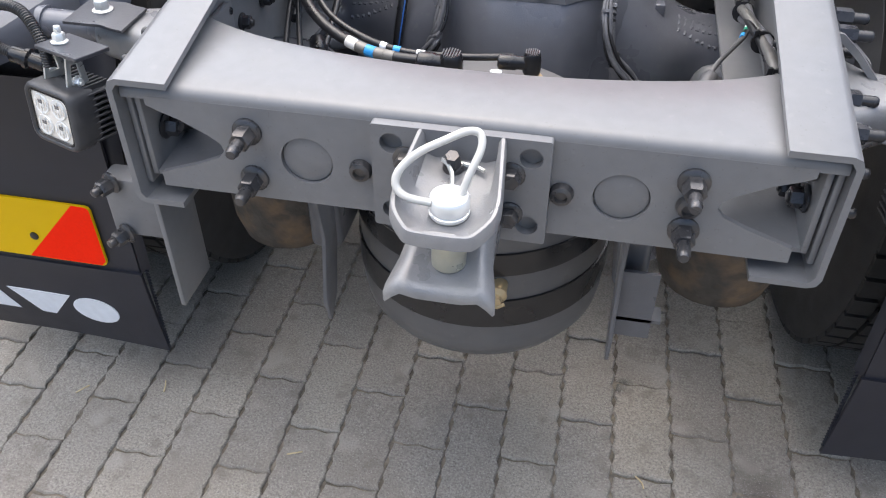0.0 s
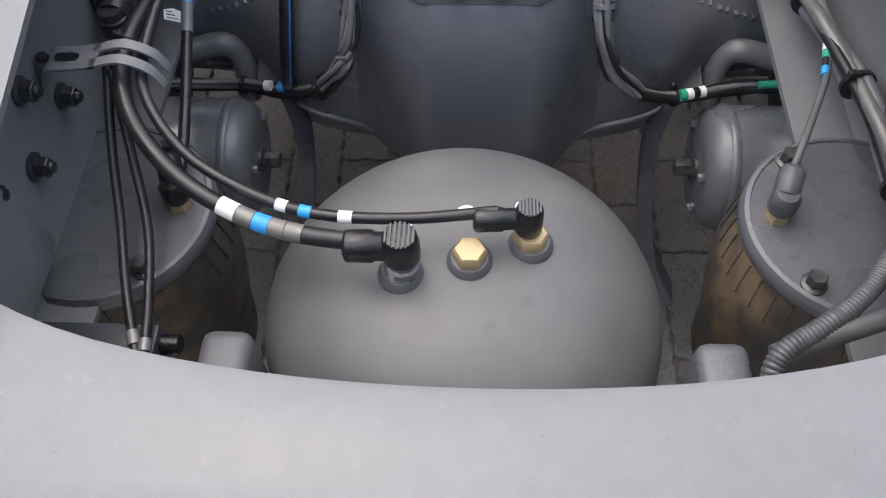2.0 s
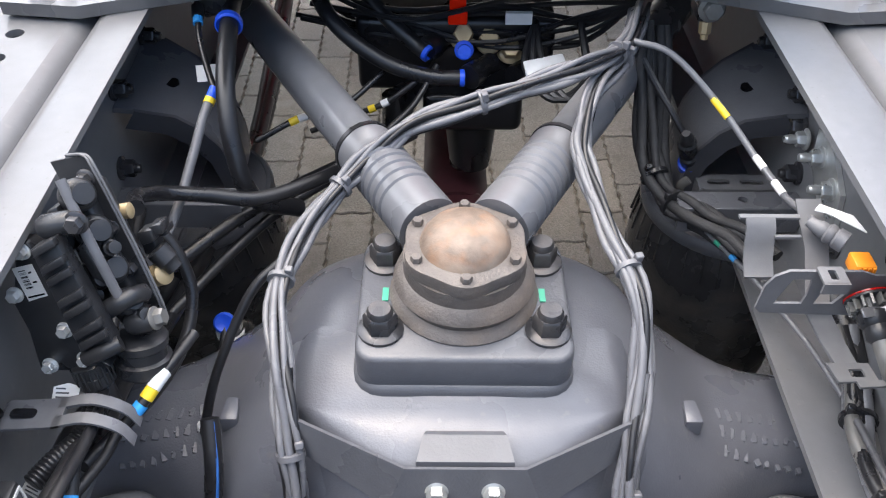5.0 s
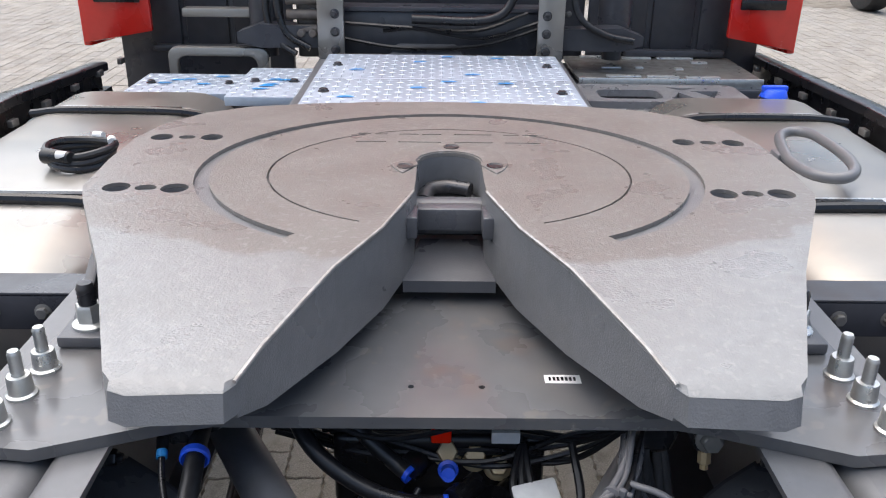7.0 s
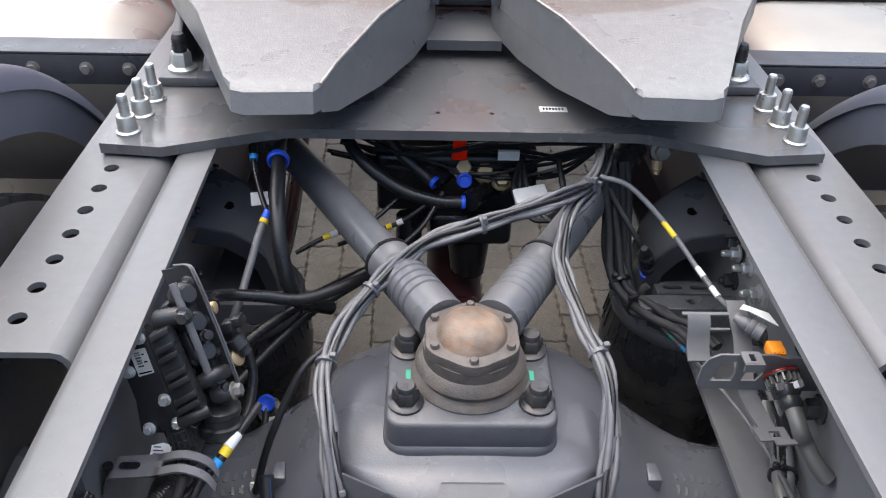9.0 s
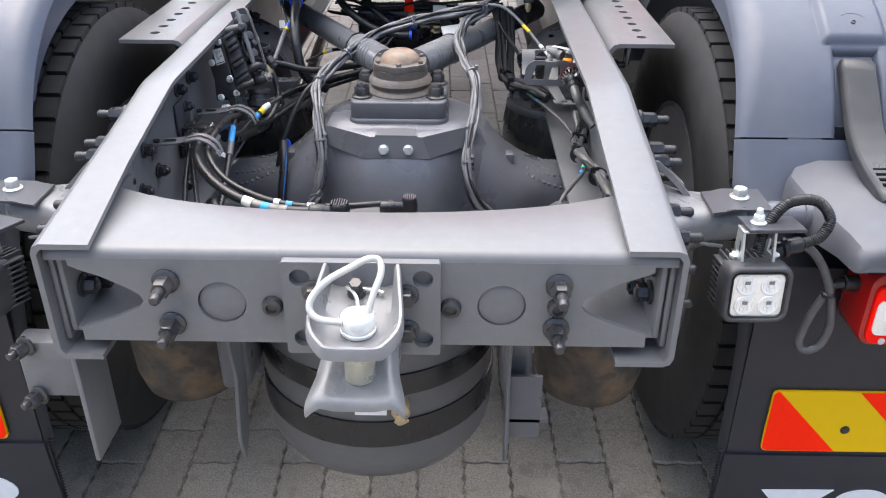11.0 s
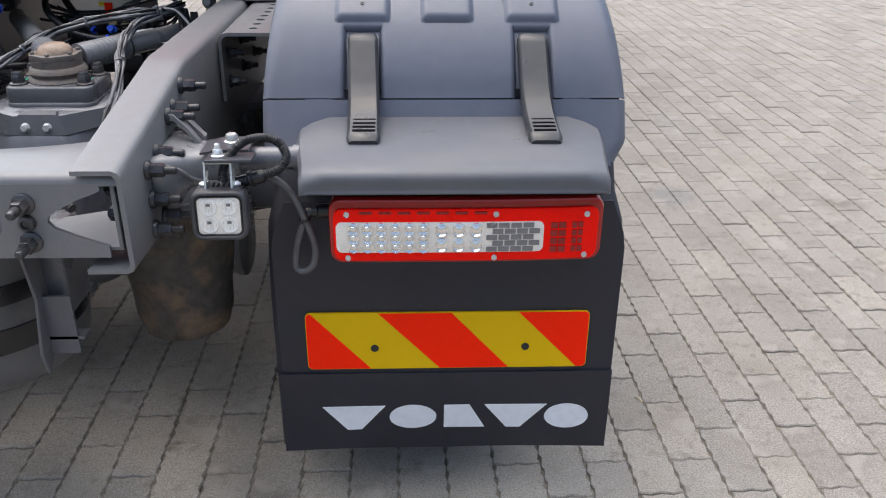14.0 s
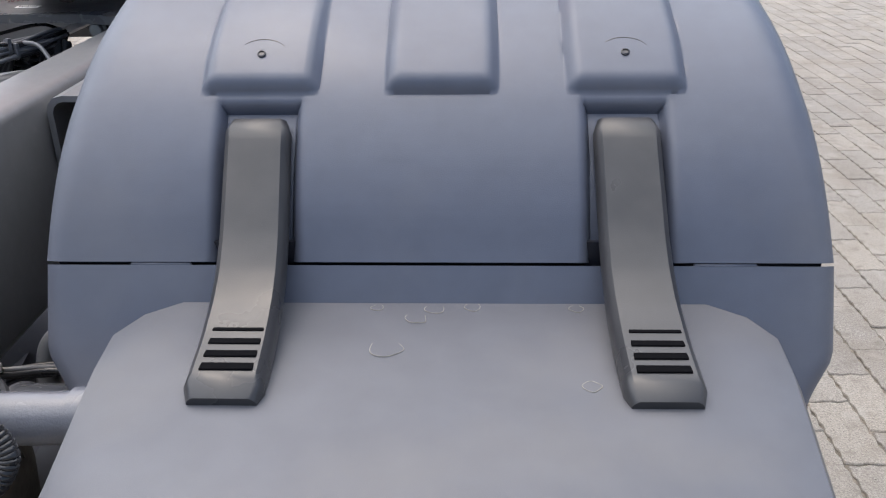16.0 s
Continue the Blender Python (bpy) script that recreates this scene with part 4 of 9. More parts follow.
for s in (-1, 1):
    air_spring(s, 0.382, 0.383, 0.715, 0.395, 0.114, "dusty black air spring with grey round top plate")
    air_spring(s, 0.384, 1.185, 0.700, 0.36, 0.128, "black rubber air spring ahead of the axle", BELLOWS_BLACK)


def brake_chamber(s):
    root = thing("brake_chamber", (s * 0.38, 0.64, 0.39), "grey cylindrical spring brake chamber beside the axle", "brake chamber", "brake chambers")
    bm = nb()
    lathe(bm, (s * 0.305, 0.64, 0.485), (s, 0, 0), [(0.0, 0.0), (0.054, 0.0), (0.069, 0.003), (0.079, 0.010), (0.085, 0.023), (0.0862, 0.036), (0.0862, 0.15), (0.092, 0.153), (0.092, 0.168), (0.08, 0.175)], 56)
    body = part("canister", bm, CHAMBER_GREY, root, "smooth grey pressed canister", 45)
    bm = nb()
    lathe(bm, (s * 0.305, 0.64, 0.485), (s, 0, 0), [(0.0860, 0.028), (0.0885, 0.031), (0.0885, 0.037), (0.0864, 0.041)], 56)
    part("bead", bm, CHAMBER_GREY, body)
    part("release_bolt", hexbolt(nb(), (s * 0.305, 0.635, 0.49), (-s, 0, 0), 0.0125, 0.022, 0.0), BOLT_DARK, root, "dark release bolt")
    for dy, dz in ((0.045, 0.040), (0.040, -0.040), (-0.045, 0.032), (-0.045, -0.035)):
        part("bolt", hexbolt(nb(), (s * 0.305, 0.64 + dy, 0.485 + dz), (-s, 0, 0), 0.006, 0.006, 0.0), CHAMBER_GREY, root)
    # dark bracket arm that curves down behind the chamber
    bm = nb()
    sec = []
    for p in curve([(s * 0.30, 0.745, 0.555), (s * 0.272, 0.735, 0.53), (s * 0.252, 0.70, 0.47), (s * 0.250, 0.64, 0.40), (s * 0.262, 0.58, 0.34), (s * 0.29, 0.54, 0.30)], 5):
        sec.append([(p.x - s * 0.008, p.y - 0.014, p.z - 0.01), (p.x + s * 0.012, p.y - 0.016, p.z), (p.x + s * 0.012, p.y + 0.018, p.z + 0.01), (p.x - s * 0.008, p.y + 0.016, p.z)])
    loft(bm, sec)
    part("bracket", bm, CHASSIS_DARK, root, "curved dark cast bracket arm", 60)
    bm = nb()
    tube(bm, [(s * 0.335, 0.745, 0.50), (s * 0.336, 0.762, 0.545), (s * 0.345, 0.768, 0.572), (s * 0.365, 0.765, 0.586), (s * 0.41, 0.755, 0.58)], 0.017, 14)
    part("elbow", bm, FRAME_GREY, root, "bent grey pipe elbow")
    return root


for s in (-1, 1):
    brake_chamber(s)


def prop_shaft():
    root = thing("propeller_shaft", (0, 1.1, 0.45), "black and dark red propeller shaft under the frame", "drive shaft")
    bm = nb()
    cyl(bm, (0, 1.02, 0.55), (0, 1.12, 0.56), 0.10, 0.07, 28, 0.004)
    cyl(bm, (0, 1.12, 0.56), (0, 1.17, 0.565), 0.075, None, 28, 0.004)
    part("flange", bm, BLACK, root)
    bm = nb()
    box(bm, -0.045, 0.045, 1.16, 1.30, 0.52, 0.62, 0.02, 3)
    part("universal_joint", bm, SHAFT_RED, root, "dark red universal joint", 50)
    bm = nb()
    cyl(bm, (0, 1.28, 0.575), (0, 2.6, 0.63), 0.052, None, 24)
    part("tube", bm, SHAFT_RED, root, "dark red shaft tube")
    return root


prop_shaft()


# ---- fifth wheel ----
def mounting_plate():
    root = thing("fifth_wheel_mounting_plate", (0, 1.6, 0.968), "thick grey steel plate bolted across the frame rails", "mounting plate")
    half = [(0.265, 1.222), (0.30, 1.212), (0.44, 1.158), (0.53, 1.168), (0.535, 1.2), (0.512, 1.34), (0.505, 1.6), (0.505, 2.12)]
    bm = nb()
    prism(bm, half + [(-x, y) for x, y in reversed(half)], [circle(-0.04, 1.285, 0.004, 10), circle(0.045, 1.285, 0.004, 10)], "xy", 0.9685, 0.984, 0.0)
    part("plate", bm, MOUNT_GREY, root, "thick dark grey steel plate")
    for s in (-1, 1):
        for x, y in ((0.498, 1.205), (0.493, 1.262), (0.489, 1.318)):
            bm = nb()
            lathe(bm, (s * x, y, 0.984), (0, 0, 1), [(0.0180, 0), (0.0180, 0.003), (0.0148, 0.005), (0.0138, 0.025), (0.0128, 0.027), (0.0080, 0.0275)], 20)
            st = part("sleeve_nut", bm, ZINC, root, "zinc sleeve nut")
            bm = nb()
            lathe(bm, (s * x, y, 1.012), (0, 0, 1), [(0.0080 - 0.0010 * (i % 2), 0.0026 * i) for i in range(12)] + [(0.006, 0.031)], 14)
            part("stud", bm, ZINC, st, "threaded zinc stud")
        bm = nb()
        box(bm, s * 0.40, s * 0.495, 1.365, 1.435, 0.9845, 1.001, 0.004)
        foot = part("foot_plate", bm, CAST_GREY, root)
        bm = hexbolt(nb(), (s * 0.462, 1.40, 1.001), (0, 0, 1), 0.0175, 0.024, 0.0)
        part("nut", bm, ZINC, foot, "zinc nut")
        bm = nb()
        lathe(bm, (s * 0.462, 1.40, 1.024), (0, 0, 1), [(0.012 - 0.001 * (i % 2), 0.003 * i) for i in range(12)] + [(0.009, 0.038)], 14)
        part("stud", bm, BOLT_DARK, foot)
        # upright bearing bracket that carries the plate
        bm = nb()
        prism(bm, [(1.37, 0.985), (1.92, 0.985), (1.80, 1.07), (1.74, 1.10), (1.56, 1.10), (1.48, 1.06)], [], "yz", s * 0.405, s * 0.43, 0.004)
        prism(bm, [(1.37, 0.985), (1.92, 0.985), (1.80, 1.07), (1.74, 1.10), (1.56, 1.10), (1.48, 1.06)], [], "yz", s * 0.47, s * 0.487, 0.004)
        part("bearing_bracket", bm, CAST_GREY, root, "grey cast bearing bracket")
    bm = nb()
    box(bm, 0.122, 0.166, 1.294, 1.312, 0.9842, 0.985)
    lab = part("sticker", bm, PAPER, root, "white number sticker")
    for i in range(7):
        bm = nb()
        box(bm, 0.127 + i * 0.005, 0.130 + i * 0.005, 1.299, 1.307, 0.9851, 0.9854)
        part("print", bm, BLACK, lab)
    return root


mounting_plate()


def fifth_wheel():
    root = thing("trailer_coupling", (0, 1.6, 1.0), "worn grey cast fifth wheel coupling plate with V throat", "fifth wheel")
    slot = [(0.05, 1.69), (0.0505, 1.60), (0.052, 1.555), (0.088, 1.42), (0.136, 1.30), (0.188, 1.145), (0.203, 1.085), (0.212, 1.068)]
    rim = [(0.30, 1.062), (0.318, 1.072), (0.405, 1.30), (0.505, 1.515), (0.522, 1.56), (0.53, 1.68), (0.528, 1.80), (0.508, 1.89), (0.455, 1.97), (0.38, 2.022), (0.26, 2.053), (0.14, 2.070), (0.04, 2.075)]
    right = slot + rim
    arc = circle(0.0, 1.69, 0.05, 10, math.pi, 0)[1:-1]
    outline = right + [(-x, y) for x, y in reversed(right)] + arc
    def drop(c):
        z = c.z
        if c.y < 1.30:
            k = (1.30 - c.y) / 0.235
            z = z - 0.018 * k if c.z > 1.11 else z + 0.012 * k
        # the front edge of each tip is cast as a slope
        y = c.y
        if y < 1.10 and c.z > 1.11:
            y = 1.10 - (1.10 - y) * (0.45 if c.z > 1.132 else 0.74)
        return Vector((c.x, y, z))
    cut = (((0, 1.30, 0), (0, 1, 0)), ((0, 1.10, 0), (0, 1, 0)))
    bm = nb()
    bolts = [(sx * x, y, r) for sx in (-1, 1) for x, y, r in ((0.401, 1.813, 0.0185), (0.485, 1.811, 0.0185), (0.391, 1.557, 0.0195), (0.474, 1.559, 0.0195))]
    prism(bm, outline, [circle(x, y, r, 20) for x, y, r in bolts], "xy", 1.072, 1.1285, 0.0, cut, drop)
    part("plate_body", bm, PLATE_SHADED, root, "thick cast plate body", 30)
    # wearing skin with ring grooves and holes
    def ring(r0, r1, a0, a1, n=46):
        return circle(0, 1.655, r0, n, a0, a1, ry=r0 * 0.86) + list(reversed(circle(0, 1.655, r1, n, a0, a1, ry=r1 * 0.86)))
    holes = [ring(0.359, 0.381, radians(-57), radians(237), 60)]
    inner = circle(0, 1.645, 0.2705, 56, radians(-64), radians(244), ry=0.2285) + list(reversed(circle(0, 1.645, 0.2740, 56, radians(-64), radians(244), ry=0.2320)))
    holes += [inner]
    holes += [circle(x, y, r, 20) for x, y, r in bolts]
    holes += [circle(sx * x, y, r, 16, ry=r * 0.8) for sx in (-1, 1) for x, y, r in ((0.443, 1.812, 0.014), (0.432, 1.558, 0.0155))]
    bm = nb()
    prism(bm, outline, holes, "xy", 1.129, 1.135, 0.0, cut, drop)
    part("wear_skin", bm, WHEEL_PLATE, root, "worn top face with ring grooves", 30)
    # plain raised marks where the maker's plate is cast in
    for i, (x0, x1) in enumerate(((-0.155, -0.105), (-0.085, -0.012), (0.010, 0.075), (0.095, 0.155))):
        bm = nb()
        box(bm, x0, x1, 1.795, 1.80, 1.1345, 1.1362)
        box(bm, x0, x1, 1.842, 1.847, 1.1345, 1.1362)
        if i in (0, 1, 3):
            box(bm, (x0 + x1) / 2 - 0.003, (x0 + x1) / 2 + 0.003, 1.80, 1.842, 1.1345, 1.1362)
        part("cast_mark", bm, WHEEL_PLATE, root)
    # bare worn edges of the throat
    for sx in (-1, 1):
        bm = nb()
        tube(bm, [(sx * x, y, 1.1348 - (0.018 * (1.30 - y) / 0.235 if y < 1.30 else 0)) for x, y in slot[2:-1]], 0.0022, 6, 1, smooth=False)
        part("worn_edge", bm, WORN_EDGE, root, "bare worn edge")
    # lock ring round the throat
    bm = nb()
    prism(bm, circle(0, 1.69, 0.092, 30, radians(-40), radians(220)) + list(reversed(circle(0, 1.69, 0.0515, 30, radians(-20), radians(200)))), [], "xy", 1.129, 1.1375, 0.001)
    lock = part("wear_ring", bm, WHEEL_PLATE, root, "worn lock ring", 30)
    for x, y in ((-0.068, 1.66), (0.004, 1.762), (0.07, 1.665)):
        bm = nb()
        lathe(bm, (x, y, 1.1372), (0, 0, 1), [(0.013, 0), (0.013, 0.0016), (0.010, 0.002), (0.0085, 0.0005), (0, 0.0005)], 18)
        part("countersunk_screw", bm, BOLT_DARK, lock)
    bm = nb()
    box(bm, -0.048, 0.048, 1.575, 1.605, 1.065, 1.10, 0.004)
    box(bm, -0.064, -0.046, 1.52, 1.57, 1.075, 1.108, 0.003)
    box(bm, 0.046, 0.064, 1.52, 1.57, 1.075, 1.108, 0.003)
    box(bm, -0.055, 0.055, 1.61, 1.75, 1.045, 1.07, 0.004)
    part("lock_bar", bm, CAST_GREY, root, "dark grey locking bar across the throat")
    bm = nb()
    tube(bm, [(-0.04, 1.66, 1.08), (-0.03, 1.70, 1.085), (0.0, 1.715, 1.085), (0.035, 1.70, 1.085)], 0.012, 10)
    part("lock_jaw", bm, BOLT_DARK, root)
    # cross beam and deep throat walls under the plate
    bm = nb()
    loft(bm, [[(-0.044, 1.62, 1.02), (0.044, 1.62, 1.02), (0.044, 1.62, 1.034), (-0.044, 1.62, 1.034)], [(-0.066, 1.50, 1.002), (0.066, 1.50, 1.002), (0.066, 1.50, 1.02), (-0.066, 1.50, 1.02)]])
    part("throat_plate", bm, CAST_GREY, root, "grey sloping throat plate")
    # walls share the plate's paint; their shade is in the darker colour
    for s in (-1, 1):
        bm = nb()
        loft(bm, [[(s * x, y, lo), (s * (x + 0.0), y, hi), (s * (x + 0.022), y, hi), (s * (x + 0.030), y, lo)] for x, y, lo, hi in
                  ((0.0515, 1.60, 1.018, 1.0715), (0.0525, 1.552, 1.018, 1.0715), (0.0885, 1.42, 1.018, 1.0715), (0.1365, 1.30, 1.022, 1.0715), (0.1885, 1.145, 1.052, 1.0815), (0.2035, 1.086, 1.078, 1.0855))])
        part("throat_wall", bm, PLATE_SHADED, root, "deep cast throat wall, its paint darkened as shade")
    bm = nb()
    cyl(bm, (-0.41, 1.65, 1.06), (0.41, 1.65, 1.06), 0.03, None, 20)
    part("pivot_shaft", bm, CAST_GREY, root)
    root.location.x += 0.008
    return root


fifth_wheel()


# ---- mudguards ----
GUARD_LINE = [(0.377, 0.908), (0.40, 0.955), (0.43, 1.0), (0.47, 1.042), (0.52, 1.076), (0.58, 1.103), (0.66, 1.128), (0.76, 1.146), (0.87, 1.152), (0.98, 1.146), (1.08, 1.128), (1.17, 1.098), (1.26, 1.055), (1.35, 0.99), (1.43, 0.915), (1.49, 0.84), (1.53, 0.76), (1.545, 0.70)]
GUARD_LINE = [(p.x, p.y) for p in curve([(y, z, 0) for y, z in GUARD_LINE], 5)]
REAR_LINE = [(0.3755, 0.9055), (0.360, 0.872), (0.343, 0.835), (0.318, 0.79), (0.285, 0.74), (0.250, 0.69), (0.228, 0.63), (0.216, 0.55), (0.213, 0.46), (0.212, 0.375)]
REAR_LINE = [(p.x, p.y) for p in curve([(y, z, 0) for y, z in REAR_LINE], 4)][::-1]


GUARD_LENGTH = sum(math.dist(a, b) for a, b in zip(GUARD_LINE, GUARD_LINE[1:]))
LATCH_X = (0.786, 1.124)


def guard_point(s, line, u, v, x0=0.592, x1=1.307, roll=0.045):
    """A place on the guard: u along the line, v across it, rolled over at both edges."""
    a, b = along(line, max(u - 0.01, 0)), along(line, min(u + 0.01, 1))
    p = along(line, u)
    ty, tz = b[0] - a[0], b[1] - a[1]
    k = math.hypot(ty, tz)
    ny, nz = -tz / k, ty / k
    w = x1 - x0
    x = x0 + w * v
    e = min(v, 1 - v) * w
    d = roll * (1 - math.sqrt(max(0, 1 - (1 - min(e / (roll * 1.3), 1)) ** 2)))
    return (s * x, p[0] - ny * d, p[1] - nz * d)


ACROSS = [0, 0.012, 0.025, 0.04, 0.06, 0.09, 0.15, 0.25, 0.38, 0.5, 0.62, 0.75, 0.85, 0.91, 0.94, 0.96, 0.975, 0.988, 1]


def spread(v):
    k = v * (len(ACROSS) - 1)
    i = min(int(k), len(ACROSS) - 2)
    return ACROSS[i] + (ACROSS[i + 1] - ACROSS[i]) * (k - i)


def mudguard(s):
    root = thing("mudguard", (s * 0.95, 0.8, 0.375), "grey plastic truck mudguard with black rear panel over the wheels", "mudguard", "rear mudguards")
    bm = nb()
    def wide(u):
        # the cover narrows a little as it rises
        k = min(1, u / 0.35)
        return 0.592 + 0.026 * k, 1.307 - 0.036 * k
    def relief(u, x):
        """Height of the moulding over the plain arch: raised pads, latch pockets."""
        d = u * GUARD_LENGTH
        h = 0.0
        for xc, w in ((0.785, 0.047), (0.955, 0.045), (1.126, 0.047)):
            # the pads widen a little to the rear
            w += 0.0035 * max(0, 1 - abs(d - 0.2) / 0.3)
            e = min(w - abs(x - xc), d - 0.163, 0.98 - d)
            h += 0.011 * min(1, max(0, e + 0.004) / 0.010)
        for xc in LATCH_X:
            e = min(0.039 - abs(x - xc), 0.150 - d)
            k = min(1, max(0, e + 0.003) / 0.007)
            h -= 0.014 * k * k * (3 - 2 * k)
        return h
    def cover_point(u, v):
        u = u ** 1.6
        x0, x1 = wide(u)
        k = min(1, u / 0.12)
        p = guard_point(s, GUARD_LINE, u, v, x0, x1, 0.012 + 0.02 * k)
        a, b = along(GUARD_LINE, max(u - 0.01, 0)), along(GUARD_LINE, min(u + 0.01, 1))
        k = math.dist(a, b)
        h = relief(u, abs(p[0]))
        return (p[0], p[1] - (b[1] - a[1]) / k * h, p[2] + (b[0] - a[0]) / k * h)
    shell(bm, cover_point, 260 if s > 0 else 120, 250 if s > 0 else 100, 0.004 * s)
    cover = part("cover", bm, GUARD, root, "smooth blue-grey plastic arched cover", 60)
    for xc in (0.785, 1.126):
        p, a, b = (along(GUARD_LINE, u) for u in (0.195 / GUARD_LENGTH, 0.185 / GUARD_LENGTH, 0.205 / GUARD_LENGTH))
        k = math.dist(a, b)
        ny, nz = -(b[1] - a[1]) / k, (b[0] - a[0]) / k
        ty, tz = nz, -ny
        bm = nb()
        arc = [(0.024 * math.cos(q), 0.020 * math.sin(q)) for q in (0.5, 0.8, 1.1, 1.57, 2.0, 2.4)]
        tube(bm, [(s * (xc + dx), p[0] + ny * 0.0150 + ty * dt, p[1] + nz * 0.0150 + tz * dt - 0.0006) for dx, dt in arc], 0.0005, 5, 3)
        part("moulding_mark", bm, BOLT_DARK, cover, "fine curved mould mark")
        bm = nb()
        lathe(bm, (s * xc, p[0] + ny * 0.0152, p[1] + nz * 0.0152), (0, ny, nz), [(0.0042, -0.002), (0.0042, 0.0012), (0.0030, 0.0018), (0.0024, 0.0006), (0, 0.0004)], 14)
        part("rivet", bm, BOLT_DARK, cover, "small dark rivet")
    # black strip added behind the joint to close a gap that let light through
    bm = nb()
    box(bm, s * 0.600, s * 1.299, 0.3845, 0.3885, 0.875, 0.925)
    part("joint_flange", bm, FLAP, cover)
    # clip tabs across the joint
    for x in (0.70, 1.21):
        bm = nb()
        box(bm, s * x - 0.028, s * x + 0.028, 0.3730, 0.3765, 0.8985, 0.9085, 0.001, 1)
        part("clip_tab", bm, GUARD, cover)
    # dark side walls of the cover facing the frame and the road
    for x in (0.622, 1.262):
        bm = nb()
        arc = [(y, z - 0.03) for y, z in GUARD_LINE[10:-5]]
        inner = [(0.87 + (y - 0.87) * 0.90, 0.5 + (z - 0.5) * 0.90) for y, z in reversed(arc)]
        prism(bm, arc + inner, [], "yz", s * (x - 0.002), s * (x + 0.002))
        part("side_lip", bm, GUARD, cover)
    bm = nb()
    def rear(u, v):
        z = along(REAR_LINE, u)[1]
        # the upper lip is widest; its lower corners are cut in
        notch = min(1, max(0, (0.832 - z) / 0.035)) * min(1, max(0, (z - 0.70) / 0.05)) * 0.024
        low = 0.012 * min(1, max(0, (0.75 - z) / 0.05))
        return guard_point(s, REAR_LINE, u, spread(v), 0.591 + notch + low, 1.308 - notch - low, 0.014)
    shell(bm, rear, 60, 18, 0.004 * s)
    lower = part("rear_panel", bm, GUARD, root, "moulded grey rear panel, black in its lower half", 60)
    lower.data.materials.append(FLAP)
    for face in lower.data.polygons:
        face.material_index = 1 if face.center.z + BASE[lower].z < 0.79 else 0
    bm = nb()
    shell(bm, lambda u, v: (s * (0.612 + 0.682 * v + (0.03 if v < 0.5 else -0.03) * max(0, u - 0.8) / 0.2 * (1 if abs(v - 0.5) > 0.42 else 0)), 0.2055 - 0.002 * math.sin(math.pi * v) + 0.02 * max(0, u - 0.7), 0.375 + (0.755 - 0.375) * u), 12, 24, -0.006 * s)
    part("backing_panel", bm, FLAP, lower, "flat black plastic backing panel")
    bm = nb()
    shell(bm, lambda u, v: (s * (0.604 + 0.695 * v + (0.004 if 0.5 > v else -0.004) * u), 0.2 + 0.03 * (1 - u) ** 1.5 * (0.4 + 0.6 * math.sin(math.pi * v)) - 0.0, 0.162 + 0.010 * abs(v - 0.5) * 2 * (1 - u) + (0.378 - 0.162) * u), 10, 24, -0.007 * s)
    flap = part("mudflap", bm, FLAP, root, "black rubber mudflap with plain white printed shapes", 50)
    for i in range(26):
        # cut teeth along the inner edge
        bm = nb()
        z = 0.19 + 0.0073 * i
        prism(bm, [(s * 0.606, z), (s * 0.606, z + 0.0065), (s * 0.6005, z + 0.003)], [], "xz", 0.212, 0.217)
        part("edge_tooth", bm, FLAP, flap)
    # five plain white shapes
    def mark(poly, holes=()):
        bm = nb()
        def warp(c):
            v = (abs(c.x) - 0.604) / 0.695
            u = (c.z - 0.178) / 0.2
            return Vector((c.x, c.y + 0.03 * (1 - u) ** 1.5 * (0.4 + 0.6 * math.sin(math.pi * v)), c.z))
        prism(bm, [(x, z) for x, z in poly], holes, "xz", 0.1975, 0.1995, warp=warp)
        part("white_mark", bm, WHITE, flap, "plain white printed shape")
    z0, z1 = 0.226, 0.292
    off = 0.0 if s > 0 else -(0.685 + 1.256)
    X = lambda x: x + off if s < 0 else x
    mark([(X(0.690), z1), (X(0.822), z1), (X(0.770), z0), (X(0.740), z0)])
    mark(circle(X(0.880), (z0 + z1) / 2, 0.050, 32, ry=0.034))
    mark([(X(0.946), z1), (X(1.000), z1), (X(1.034), z0), (X(0.946), z0)])
    mark([(X(1.032), z1), (X(1.164), z1), (X(1.110), z0), (X(1.080), z0)])
    mark(circle(X(1.208), (z0 + z1) / 2, 0.047, 32, ry=0.034))
    # lamp hood
    bm = nb()
    secs = []
    for y, zl, zh, h in ((0.0865, 0.828, 0.840, 0.256), (0.0850, 0.823, 0.847, 0.262), (0.0870, 0.819, 0.853, 0.2665), (0.094, 0.816, 0.8590, 0.2695), (0.106, 0.815, 0.8625, 0.271), (0.14, 0.814, 0.865, 0.274), (0.20, 0.806, 0.867, 0.283), (0.27, 0.806, 0.870, 0.293), (0.322, 0.81, 0.873, 0.296), (0.364, 0.81, 0.877, 0.272)):
        c = 0.957
        r = 0.022
        secs.append([(s * (c - h), y, zl), (s * (c + h), y, zl), (s * (c + h), y, zh - r), (s * (c + h - 0.007), y, zh - r * 0.45), (s * (c + h - 0.040), y, zh), (s * (c - h + 0.040), y, zh), (s * (c - h + 0.007), y, zh - r * 0.45), (s * (c - h), y, zh - r)])
    loft(bm, secs)
    hood = part("lamp_hood", bm, HOOD, root, "weathered dark grey moulded lamp hood with dried drip rings", 40)
    # dried drip rings
    def hood_top(y):
        line = ((0.14, 0.865), (0.20, 0.867), (0.27, 0.870), (0.322, 0.873), (0.364, 0.877))
        for (ya, za), (yb, zb) in zip(line, line[1:]):
            if y <= yb:
                break
        return za + (zb - za) * (y - ya) / (yb - ya)
